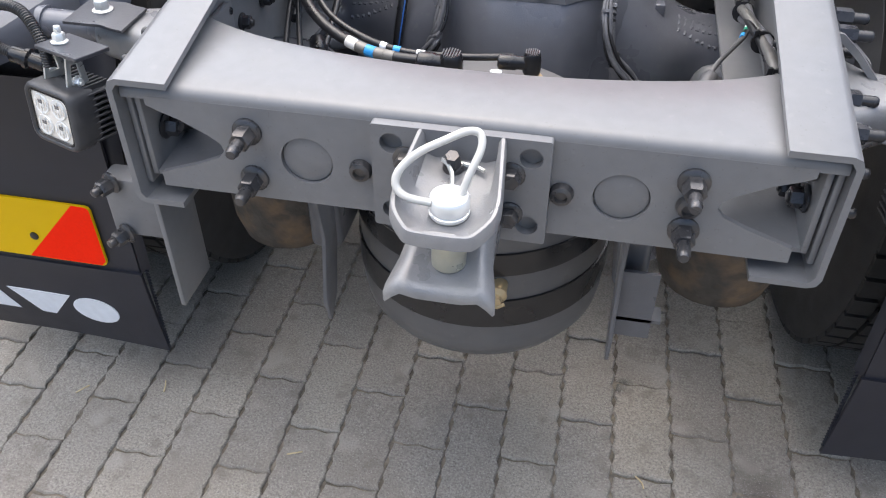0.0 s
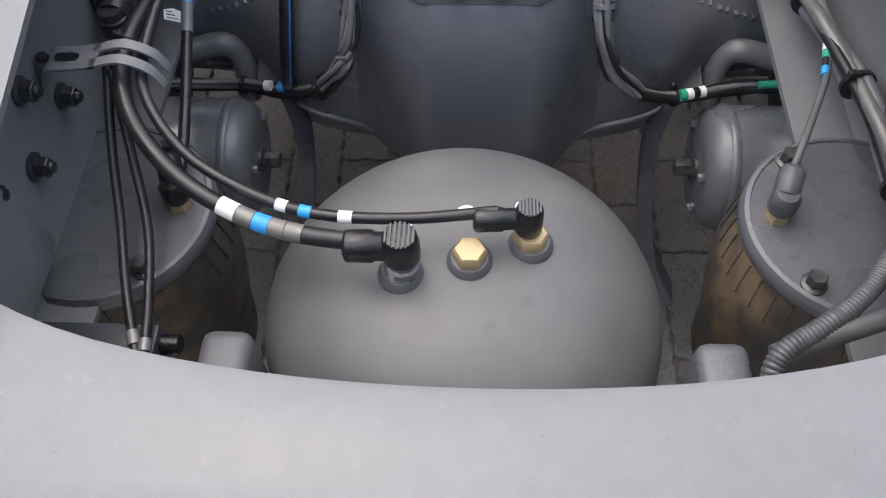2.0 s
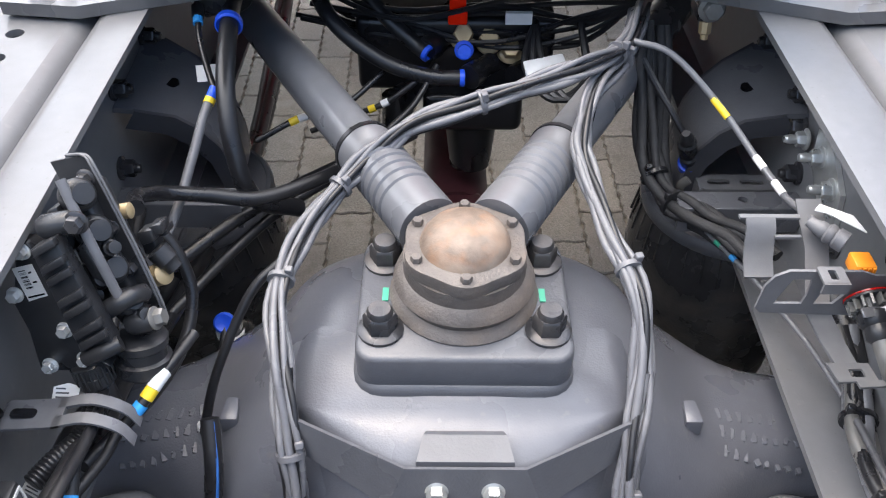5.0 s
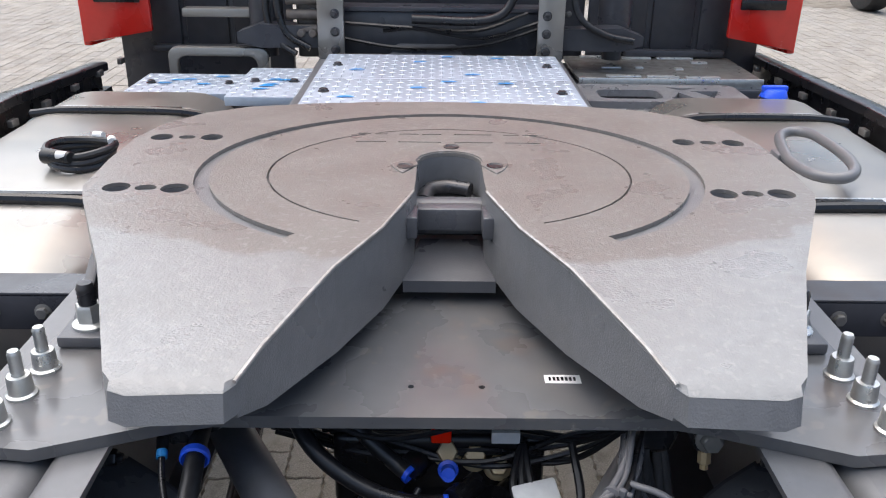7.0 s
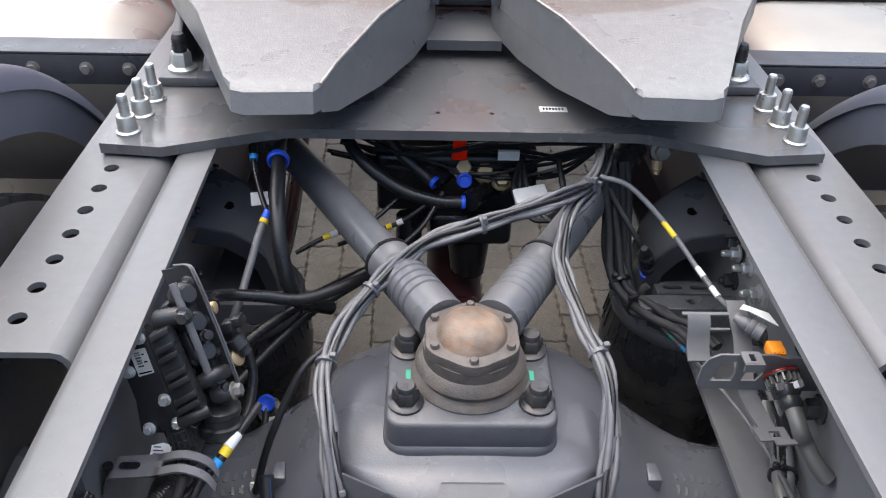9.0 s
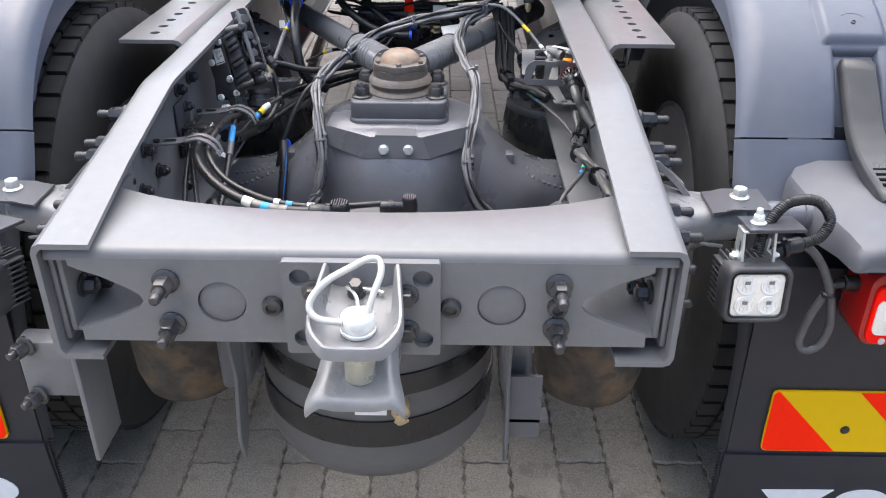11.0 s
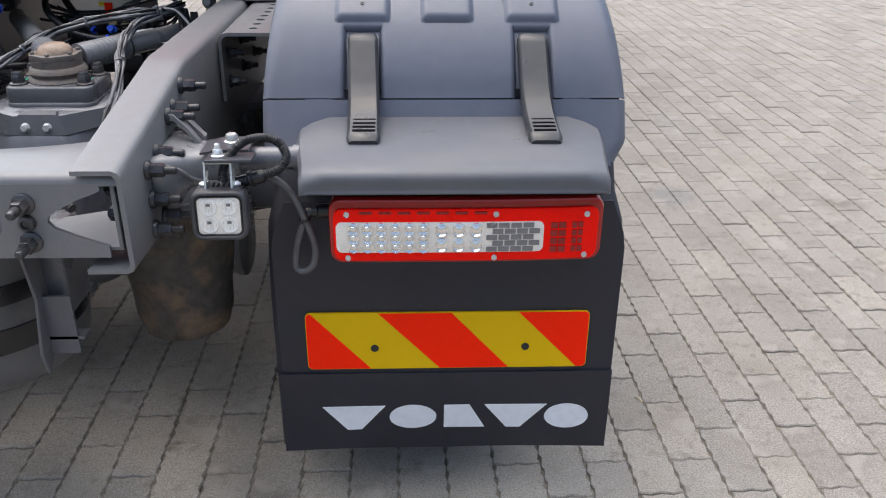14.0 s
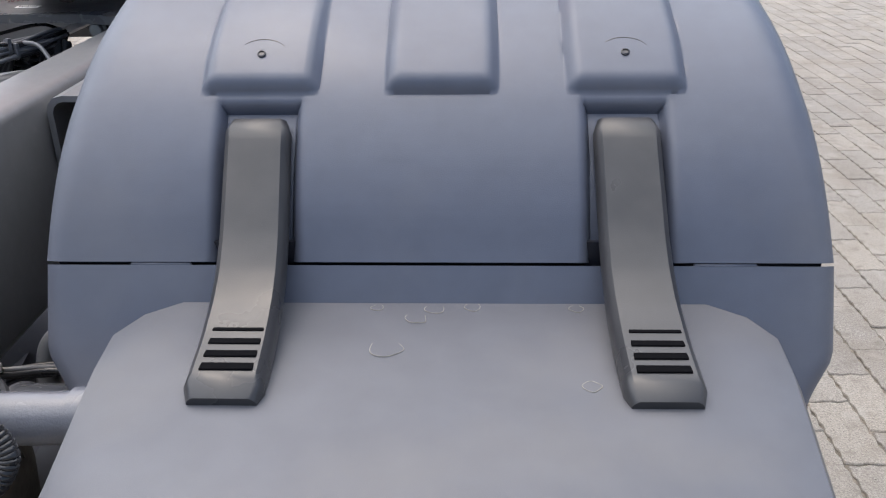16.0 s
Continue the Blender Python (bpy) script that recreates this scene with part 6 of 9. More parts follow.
def checker_plate(x0, x1, y0, y1, z, label):
    root = thing("catwalk_plate", ((x0 + x1) / 2, (y0 + y1) / 2, z - 0.03), label, "deck plate", "catwalk plates")
    bm = nb()
    box(bm, x0, x1, y0, y1, z - 0.028, z, 0.003)
    pl = part("plate", bm, CHECKER, root, "bluish aluminium plate")
    bm = nb()
    nx, ny = int((x1 - x0) / 0.030), int((y1 - y0) / 0.030)
    for i in range(nx):
        for j in range(ny):
            x, y = x0 + 0.018 + 0.030 * i, y0 + 0.018 + 0.030 * j
            d = 0.0125 if (i + j) % 2 else 0.0045
            e = 0.0045 if (i + j) % 2 else 0.0125
            vs = [bm.verts.new(p) for p in ((x - d, y, z), (x, y - e, z), (x + d, y, z), (x, y + e, z), (x, y, z + 0.0028))]
            for a, b in ((0, 1), (1, 2), (2, 3), (3, 0)):
                bm.faces.new((vs[a], vs[b], vs[4]))
    ob = part("raised_studs", bm, CHECKER, pl, "", 10)
    tagged(ob, kind="stuff")
    rnd = random.Random(int((x0 + 5) * 1000))
    for i in range(5):
        bm = nb()
        x, y = rnd.uniform(x0 + 0.05, x1 - 0.1), rnd.uniform(y0 + 0.02, y1 - 0.03)
        prism(bm, [(x, y), (x + 0.05, y + 0.006), (x + 0.035, y + 0.018), (x + 0.008, y + 0.014)], [], "xy", z + 0.003, z + 0.0034)
        part("film_scrap", bm, CYAN, pl, "scrap of blue protective film")
    for x in (x0 + 0.05, x1 - 0.05):
        part("bolt", hexbolt(nb(), (x, (y0 + y1) / 2, z), (0, 0, 1), 0.012, 0.007), BOLT_DARK, pl)
    return root


checker_plate(-0.375, 0.385, 2.56, 2.90, 1.0, "bluish aluminium checker plate with torn blue film")
checker_plate(-0.375, 0.385, 2.905, 3.27, 1.0, "bluish aluminium checker plate with torn blue film")
checker_plate(-0.62, -0.40, 2.80, 3.20, 0.965, "aluminium checker plate beside the frame")
checker_plate(-0.98, -0.63, 2.98, 3.26, 0.93, "aluminium checker step over the battery box")


def battery_box():
    root = thing("battery_box", (0.75, 3.2, 0.60), "grey slotted cover plate on a black equipment box", "equipment box")
    bm = nb()
    box(bm, 0.46, 1.12, 3.24, 3.68, 0.60, 0.90, 0.012)
    part("box", bm, CHASSIS_DARK, root)
    bm = nb()
    prism(bm, rounded(0.47, 1.10, 3.27, 3.68, 0.02, 3), [], "xy", 0.915, 0.925)
    lid = part("lid", bm, STEEL_DULL, root, "dull metal lid with bright raised ribs")
    for x0, x1, y in ((0.53, 0.66, 3.65), (0.69, 0.80, 3.64), (0.82, 0.96, 3.64), (0.57, 0.69, 3.31), (0.71, 0.82, 3.31), (0.84, 0.96, 3.30), (0.58, 0.65, 3.46), (0.70, 0.73, 3.46), (0.84, 0.87, 3.44), (0.93, 0.99, 3.56)):
        part("raised_rib", box(nb(), x0, x1, y - 0.014, y + 0.014, 0.924, 0.9315, 0.003, 2), ZINC, lid)
    part("front_lip", box(nb(), 0.47, 1.10, 3.262, 3.272, 0.895, 0.931, 0.003), ZINC, lid, "bright folded lip")
    bm = nb()
    prism(bm, rounded(0.44, 0.97, 2.97, 3.21, 0.03, 3), [rounded(0.50, 0.70, 3.01, 3.13, 0.03, 3), [(0.73, 3.02), (0.80, 3.02), (0.765, 3.10)], [(0.82, 3.12), (0.90, 3.12), (0.86, 3.03)], [(0.78, 3.13), (0.84, 3.16), (0.74, 3.17)]], "xy", 0.90, 0.922)
    box(bm, 0.45, 0.96, 3.0, 3.2, 0.80, 0.86, 0.01)
    part("front_casting", bm, JAW_GREY, root, "pale ribbed casting with a long slot")
    bm = nb()
    cyl(bm, (1.025, 2.98, 0.935), (1.025, 2.98, 0.965), 0.042, 0.036, 24, 0.006)
    box(bm, 0.985, 1.065, 2.97, 2.99, 0.955, 0.975, 0.006)
    part("filler_cap", bm, BLUE, root, "bright blue filler cap")
    bm = nb()
    cyl(bm, (1.025, 2.98, 0.82), (1.025, 2.98, 0.937), 0.046, None, 24)
    part("filler_neck", bm, CHASSIS_DARK, root)
    return root


battery_box()


def cab():
    root = thing("truck_cab", (0, 4.6, 0.9), "red truck cab with dark underside behind the catwalk", "truck cab")
    bm = nb()
    box(bm, -1.24, 1.24, 3.72, 5.9, 1.30, 3.35, 0.08, 3)
    part("shell", bm, RED_PAINT, root, "glossy red cab shell")
    for s in (-1, 1):
        bm = nb()
        prism(bm, [(3.50, 0.975), (3.86, 0.95), (3.90, 1.6), (3.50, 1.6)], [], "yz", s * 1.255, s * 1.285, 0.006)
        prism(bm, [(s * 1.03, 1.03), (s * 1.28, 0.985), (s * 1.285, 1.6), (s * 1.03, 1.6)], [], "xz", 3.49, 3.515, 0.006)
        part("side_fairing", bm, RED_PAINT, root, "glossy red side fairing")
        bm = nb()
        box(bm, s * 1.06, s * 1.22, 3.478, 3.489, 1.13, 1.165, 0.003)
        part("fairing_strap", bm, BLACK, root)
    bm = nb()
    box(bm, -0.55, 0.55, 3.72, 3.78, 0.90, 1.55, 0.01)
    part("rear_wall", bm, CHASSIS_DARK, root)
    bm = nb()
    box(bm, -0.42, 0.42, 3.42, 3.50, 0.97, 1.12, 0.01)
    box(bm, -0.42, 0.42, 3.41, 3.52, 1.12, 1.135, 0.002)
    part("rear_crossbeam", bm, CHASSIS_DARK, root, "dark grey cab suspension crossbeam")
    for s in (-1, 1):
        bm = nb()
        box(bm, s * 0.37, s * 0.385, 3.36, 3.45, 0.96, 1.32, 0.003)
        box(bm, s * 0.33, s * 0.42, 3.345, 3.36, 0.97, 1.30, 0.003)
        br = part("suspension_bracket", bm, ALU, root, "pale cast cab suspension bracket")
        for z in (1.0, 1.06, 1.12, 1.2):
            part("bolt", hexbolt(nb(), (s * 0.36, 3.345, z), (0, -1, 0), 0.012, 0.012), BOLT_DARK, br)
        bm = nb()
        cyl(bm, (s * 0.62, 3.5, 1.05), (s * 0.62, 3.5, 1.35), 0.06, None, 24, 0.006)
        cyl(bm, (s * 0.62, 3.5, 0.95), (s * 0.62, 3.5, 1.05), 0.035, None, 20)
        part("cab_damper", bm, CHASSIS_DARK, root)
        bm = nb()
        loft(bm, [[(s * 0.40, 3.38, 1.0), (s * 0.40, 3.44, 1.0), (s * 0.40, 3.44, 1.07), (s * 0.40, 3.38, 1.07)], [(s * 0.62, 3.36, 1.0), (s * 0.62, 3.46, 1.0), (s * 0.62, 3.46, 1.08), (s * 0.62, 3.36, 1.08)], [(s * 0.70, 3.37, 1.02), (s * 0.70, 3.45, 1.02), (s * 0.70, 3.45, 1.05), (s * 0.70, 3.37, 1.05)]])
        part("arm", bm, CHASSIS_DARK, root)
        bm = nb()
        box(bm, s * 0.56, s * 1.22, 3.69, 3.72, 0.45, 1.6, 0.01)
        for k, (xa, xb, za, zb) in enumerate(((0.66, 0.78, 0.95, 1.42), (0.80, 0.96, 0.95, 1.45), (0.98, 1.10, 0.95, 1.40))):
            box(bm, s * xa, s * xb, 3.675, 3.695, za, zb, 0.008, 2)
        box(bm, s * 0.70, s * 1.08, 3.64, 3.70, 0.93, 0.955, 0.006)
        part("wheel_arch_liner", bm, CHASSIS_DARK, root, "dark ribbed wheel arch liner")
        bm = nb()
        lathe(bm, (s * 0.62, 3.40, 1.06), (0, -1, 0), [(0.0, 0.0), (0.018, 0.0), (0.018, 0.012), (0.012, 0.014), (0, 0.014)], 18)
        part("arm_bolt", bm, STEEL_DULL, root)
        for z in (1.02, 1.12, 1.20):
            part("bracket_clip", hexbolt(nb(), (s * 0.44, 3.40, z), (0, -1, 0), 0.008, 0.006), STEEL_DULL, root)
    bm = nb()
    for k, (z, x0, x1) in enumerate(((1.03, -0.35, 0.35), (1.08, -0.33, 0.30), (1.055, -0.2, 0.36))):
        tube(bm, [(x0, 3.405, z), (x0 * 0.4, 3.395, z - 0.03 + 0.02 * k), (x1 * 0.4, 3.395, z - 0.02), (x1, 3.405, z + 0.04)], 0.007, 6)
    part("cable_run", bm, CABLE_BLACK, root, "black cables clipped to the crossbeam")
    bm = nb()
    prism(bm, rounded(-0.95, -0.60, 0.86, 0.995, 0.03, 3), [rounded(-0.92, -0.64, 0.86, 0.965, 0.03, 3)], "xz", 3.38, 3.42, 0.004)
    part("step_frame", bm, ALU, root, "pale cast step frame")
    bm = nb()
    cyl(bm, (-0.05, 3.40, 0.90), (-0.05, 3.36, 0.93), 0.15, None, 36, 0.01)
    part("gearbox_end", bm, CHASSIS_DARK, root)
    bm = nb()
    box(bm, -0.50, -0.40, 3.40, 3.52, 1.04, 1.30, 0.02)
    for k in range(4):
        cyl(bm, (-0.53, 3.39, 1.06 + 0.05 * k), (-0.37, 3.39, 1.06 + 0.05 * k), 0.018, None, 14, 0.003)
    for k in range(3):
        cyl(bm, (-0.48 + 0.04 * k, 3.36, 1.05), (-0.48 + 0.04 * k, 3.40, 1.05), 0.014, None, 14, 0.003)
    part("valve_unit", bm, RUST, root, "grey-brown valve unit")
    for k, pts in enumerate((((-0.56, 3.40, 1.30), (-0.56, 3.38, 1.15), (-0.53, 3.37, 1.05), (-0.45, 3.36, 1.0)), ((-0.60, 3.42, 1.25), (-0.60, 3.40, 1.1), (-0.56, 3.38, 1.02), (-0.50, 3.36, 0.98)),
                             ((0.26, 3.40, 1.30), (0.24, 3.38, 1.16), (0.15, 3.37, 1.10), (-0.1, 3.38, 1.10)), ((0.44, 3.38, 1.25), (0.47, 3.36, 1.12), (0.56, 3.35, 1.06), (0.66, 3.34, 1.04)))):
        part("hose", tube(nb(), pts, 0.012 if k != 2 else 0.016, 10, 6), CABLE_BLACK, root)
    bm = nb()
    box(bm, -0.92, -0.60, 3.50, 3.56, 1.08, 1.11, 0.004)
    part("ledge", bm, ALU, root, "pale edge of a step ledge")
    return root


cab()


def cable_coil():
    """Spare trailer lead lying on the left tank."""
    root = thing("cable_coil", (-0.81, 2.25, 0.955), "coiled black trailer lead with white tags lying on the tank", "cable")
    for k in range(3):
        pts = [(-0.81 + (0.062 + 0.006 * k) * math.cos(a), 2.25 + (0.085 - 0.008 * k) * math.sin(a), 0.956 + 0.012 * k + 0.004 * math.sin(2 * a + k)) for a in [2 * math.pi * i / 10 for i in range(10)]]
        part("cable", tube(nb(), pts, 0.0085, 8, 4, closed=True), CABLE_BLACK, root)
    part("plug", cyl(nb(), (-0.87, 2.20, 0.975), (-0.80, 2.17, 0.98), 0.018, 0.014, 18, 0.002), BLACK, root)
    for a in (0.3, 1.2, 4.4):
        part("tag", cyl(nb(), (-0.81 + 0.066 * math.cos(a), 2.25 + 0.08 * math.sin(a), 0.985), (-0.81 + 0.066 * math.cos(a + 0.35), 2.25 + 0.08 * math.sin(a + 0.35), 0.985), 0.0098, None, 12), PAPER, root, "white cable tag")
    return root


cable_coil()


def far_tyre():
    # one wheel of a vehicle parked far off; the vehicle is left out
    root = thing("spare_tyre", (5.75, 12.0, 0.0), "black wheel of a vehicle parked far off on the yard", "tyre")
    part("tyre", lathe(nb(), (5.6, 12.0, 0.50), (1, 0, 0), [(0.29, 0), (0.42, -0.01), (0.485, 0.02), (0.50, 0.06), (0.50, 0.24), (0.485, 0.28), (0.42, 0.31), (0.29, 0.30)], 40), RUBBER, root)
    part("rim", lathe(nb(), (5.65, 12.0, 0.50), (1, 0, 0), [(0.0, 0.05), (0.12, 0.05), (0.2, 0.0), (0.292, 0.0), (0.292, 0.2), (0.0, 0.2)], 32), ALU, root)
    return root


far_tyre()


# ---- cables and hoses ----
def strand_paths(pts, n, r, seed, spread_=1.0, res=5):
    """n lines that wander about one another along a common path."""
    rnd = random.Random(seed)
    c = curve(pts, res)
    m = len(c)
    out = []
    for k in range(n):
        ph = 2 * math.pi * k / n + rnd.uniform(-0.3, 0.3)
        rad = r * (1.15 if n > 2 else 0.9) * (n / 5) ** 0.5 * spread_ if n > 1 else 0.0
        tw = rnd.uniform(-2.2, 2.2)
        line = []
        for i in range(m):
            t = (c[min(i + 1, m - 1)] - c[max(i - 1, 0)]).normalized()
            u = t.cross(Vector((0.3, 0.2, 1))).normalized()
            v = t.cross(u)
            a = ph + tw * i / m
            w = rad * (1 + 0.35 * math.sin(i * 0.7 + k * 2.1))
            line.append(c[i] + u * math.cos(a) * w + v * math.sin(a) * w)
        out.append(line)
    return out, c


def cable_tie(parent, c, i, r, mat=None):
    t = (c[min(i + 1, len(c) - 1)] - c[max(i - 1, 0)]).normalized()
    p = c[i]
    bm = nb()
    lathe(bm, p - t * 0.003, t, [(r, 0), (r + 0.0018, 0.0003), (r + 0.0018, 0.0055), (r, 0.006)], 18)
    side = t.cross(Vector((0, 0, 1)))
    side = side.normalized() if side.length > 0.1 else Vector((1, 0, 0))
    q = p + (side * 0.6 + Vector((0, 0, 0.8))).normalized() * (r + 0.003)
    tt = nb()
    box(tt, -0.004, 0.004, -0.005, 0.005, -0.003, 0.004, 0.001, 1)
    join(bm, tt, Matrix.Translation(q) @ axes(t))
    part("cable_tie", bm, mat or CABLE_BLACK, parent)


def bundle(name, label, pts, n, r, mats, ties=(), seed=1, tie_mat=None, spread_=1.0, category="cable harness"):
    root = thing(name, pts[0], label, category)
    lines, c = strand_paths(pts, n, r, seed, spread_)
    for k, line in enumerate(lines):
        rr = r * (1.0 if k % 3 else 1.25)
        part("cable", tube(nb(), line, rr, 10, 1, smooth=False), mats[k % len(mats)], root)
    R = r * (1.15 * (n / 5) ** 0.5 * spread_ + 1.3) if n > 1 else r * 1.1
    for f in ties:
        cable_tie(root, c, int(f * (len(c) - 1)), R, tie_mat)
    return root, c


def tag(parent, c, f0, f1, r, mat, label=""):
    """A sleeve of marking tape on a cable between two shares of its length."""
    i0, i1 = int(f0 * (len(c) - 1)), max(int(f1 * (len(c) - 1)), int(f0 * (len(c) - 1)) + 1)
    seg = c[i0:i1 + 1]
    if len(seg) < 2:
        return
    part("marking_tape", tube(nb(), seg, r, 12, 1, smooth=False), mat, parent, label)


def hose_tags(parent, c, a, b, r, mats):
    """Short coloured sleeves one after another on a hose, from beside a to beside b."""
    i0 = min(range(len(c)), key=lambda i: (c[i] - Vector(a)).length)
    i1 = min(range(len(c)), key=lambda i: (c[i] - Vector(b)).length)
    seg = c[i0:i1 + 1]
    n = len(mats)
    def at(f):
        k = f * (len(seg) - 1)
        i = min(int(k), len(seg) - 2)
        return seg[i].lerp(seg[i + 1], k - i)
    for i, m in enumerate(mats):
        if m:
            pts = [at((i + 0.96 * j / 4) / n) for j in range(5)]
            part("marking_tape", tube(nb(), pts, r, 14, 1, smooth=False), m, parent)


def fine_tags(parent, a, b, r, mats):
    """Short coloured sleeves one after another from a to b."""
    a, b = Vector(a), Vector(b)
    n = len(mats)
    for i, m in enumerate(mats):
        if m:
            part("marking_tape", tube(nb(), [a.lerp(b, i / n), a.lerp(b, (i + 0.96) / n)], r, 12, 1, smooth=False), m, parent)


# pair of hoses from the left rail to the tank top
MAIN = [(-0.372, 1.02, 0.80), (-0.362, 0.86, 0.795), (-0.338, 0.72, 0.80), (-0.332, 0.60, 0.835), (-0.338, 0.50, 0.850), (-0.335, 0.44, 0.845), (-0.312, 0.39, 0.832), (-0.265, 0.345, 0.815), (-0.205, 0.315, 0.803), (-0.15, 0.298, 0.802), (-0.085, 0.288, 0.806)]
hose, hc = bundle("air_hose", "thick black air hose with coloured tape clipped to the rail", MAIN, 1, 0.0067, [CABLE_BLACK], (0.42,), 2, category="hose")
hose_tags(hose, hc, (-0.225, 0.3235, 0.8065), (-0.150, 0.2985, 0.8025), 0.0090, [PAPER, STEEL_DULL, CYAN, STEEL_DULL, STEEL_DULL])
THIN = [(-0.362, 1.0, 0.815), (-0.348, 0.86, 0.812), (-0.324, 0.72, 0.818), (-0.318, 0.60, 0.850), (-0.318, 0.50, 0.856), (-0.312, 0.43, 0.845), (-0.270, 0.375, 0.822), (-0.205, 0.34, 0.806), (-0.14, 0.322, 0.800), (-0.06, 0.318, 0.802), (0.02, 0.325, 0.806)]
hose2, hc2 = bundle("air_hose", "thin black air hose with white and blue tape", THIN, 1, 0.0043, [CABLE_BLACK], (), 3, category="hose")
hose_tags(hose2, hc2, (-0.175, 0.332, 0.8032), (-0.11, 0.3200, 0.801), 0.0060, [PAPER, None, CYAN, None, None, PAPER])


def hose_end(p, d, up_r, label):
    """A ribbed elbow coupling that drops onto a tank fitting."""
    root = thing("hose_coupling", p, label, "hose fitting", "tank couplings")
    p, d = Vector(p), Vector(d).normalized()
    bm = nb()
    lathe(bm, p - d * 0.05, d, [(up_r * 0.66, 0), (up_r * 0.92, 0.002), (up_r * 0.98, 0.004), (up_r * 0.98, 0.026), (up_r * 0.86, 0.028), (up_r * 0.86, 0.05)], 20)
    part("sleeve", bm, CABLE_BLACK, root, "black ribbed sleeve")
    bm = nb()
    lathe(bm, p + Vector((0, 0, -0.016)), (0, 0, 1), [(up_r * 1.0, 0), (up_r * 1.15, 0.004), (up_r * 1.15, 0.022), (up_r * 1.05, 0.030), (up_r * 0.9, 0.033), (0, 0.034)], 22)
    head = part("elbow", bm, BLACK, root, "black elbow body")
    for i in range(7):
        t = nb()
        x = -0.8 + 1.6 * i / 6
        w = math.sqrt(max(0.05, 1 - x * x)) * up_r * 0.9
        box(t, x * up_r - 0.0008, x * up_r + 0.0008, -w, w, 0.0175, 0.0195)
        join_bm = join(nb(), t, Matrix.Translation(p))
        part("rib", join_bm, CABLE_MID, head)
    bm = nb()
    lathe(bm, p + Vector((0, 0, -0.032)), (0, 0, 1), [(up_r * 1.12, 0), (up_r * 1.12, 0.008), (up_r * 0.95, 0.010), (up_r * 0.95, 0.018)], 20)
    part("collar", bm, STEEL_DULL if up_r > 0.014 else BRASS, root, "dull collar")
    return root


hose_end((-0.064, 0.285, 0.806), (1, 0.0, 0), 0.0150, "black ribbed elbow coupling on the tank's silver fitting")
hose_end((0.048, 0.322, 0.800), (1, 0.06, 0), 0.0115, "black ribbed elbow coupling on the tank's brass fitting")


def rail_clip(y, z, xi, label):
    """A forked steel clip that reaches in from the left rail and hooks over the hoses."""
    root = thing("hose_clip", (-0.40, y, z), label, "clip", "hose clips")
    bm = nb()
    line = [(-0.415, z - 0.03), (-0.405, z - 0.004), (-0.385, z), (xi - 0.02, z + 0.003), (xi + 0.01, z + 0.010), (xi + 0.035, z - 0.002), (xi + 0.045, z - 0.022)]
    c = [Vector((x, 0, q)) for x, q in line]
    cc = curve([(v.x, 0, v.z) for v in c], 4)
    sec = []
    # one strap from the rail, then two prongs
    fork = int(len(cc) * 0.52)
    for lo, hi, first, last in ((-1, 1, 0, fork), (-1, -0.28, fork - 1, len(cc) - 1), (0.28, 1, fork - 1, len(cc) - 1)):
        sec = []
        for p in cc[first:last + 1]:
            sec.append([(p.x, y + lo * 0.0155, p.z), (p.x, y + hi * 0.0155, p.z), (p.x, y + hi * 0.0155, p.z + 0.003), (p.x, y + lo * 0.0155, p.z + 0.003)])
        loft(bm, sec)
    part("strap", bm, CABLE_GREY, root, "grey bent strap with a slot")
    # thin black slips on the strap, painted as the dark of its openings
    bm = nb()
    prism(bm, rounded(-0.395, -0.372, y - 0.005, y + 0.005, 0.004, 3), [], "xy", z + 0.0042, z + 0.0046)
    prism(bm, circle(-0.408, y, 0.006, 12), [], "xy", z + 0.001, z + 0.0046)
    part("slot", bm, BLACK, root)
    return root


rail_clip(0.452, 0.858, -0.34, "grey forked steel clip hooked over the hoses")
rail_clip(0.712, 0.822, -0.335, "grey forked steel clip hooked over the hoses")

for seed, pts in ((5, [(-0.352, 0.46, 0.85), (-0.350, 0.40, 0.80), (-0.340, 0.34, 0.76), (-0.322, 0.27, 0.745), (-0.300, 0.205, 0.735)]),
                  (6, [(-0.346, 0.45, 0.848), (-0.330, 0.39, 0.79), (-0.312, 0.33, 0.755), (-0.300, 0.26, 0.742), (-0.293, 0.20, 0.735)])):
    ln, lc = bundle("air_line", "slim black air line hanging from the hose clip", pts, 1, 0.0037, [CABLE_BLACK], (), seed, category="hose")
    tag(ln, lc, 0.93, 0.995, 0.0062, STEEL_DULL)
ln, lc = bundle("air_line", "slim black air line with blue tape down to the air spring", [(-0.322, 0.66, 0.83), (-0.318, 0.60, 0.80), (-0.312, 0.52, 0.765), (-0.306, 0.44, 0.74), (-0.303, 0.395, 0.738)], 1, 0.0048, [CABLE_BLACK], (), 7, category="hose")
tag(ln, lc, 0.12, 0.25, 0.0066, CYAN)
tag(ln, lc, 0.27, 0.38, 0.0066, CABLE_GREY)


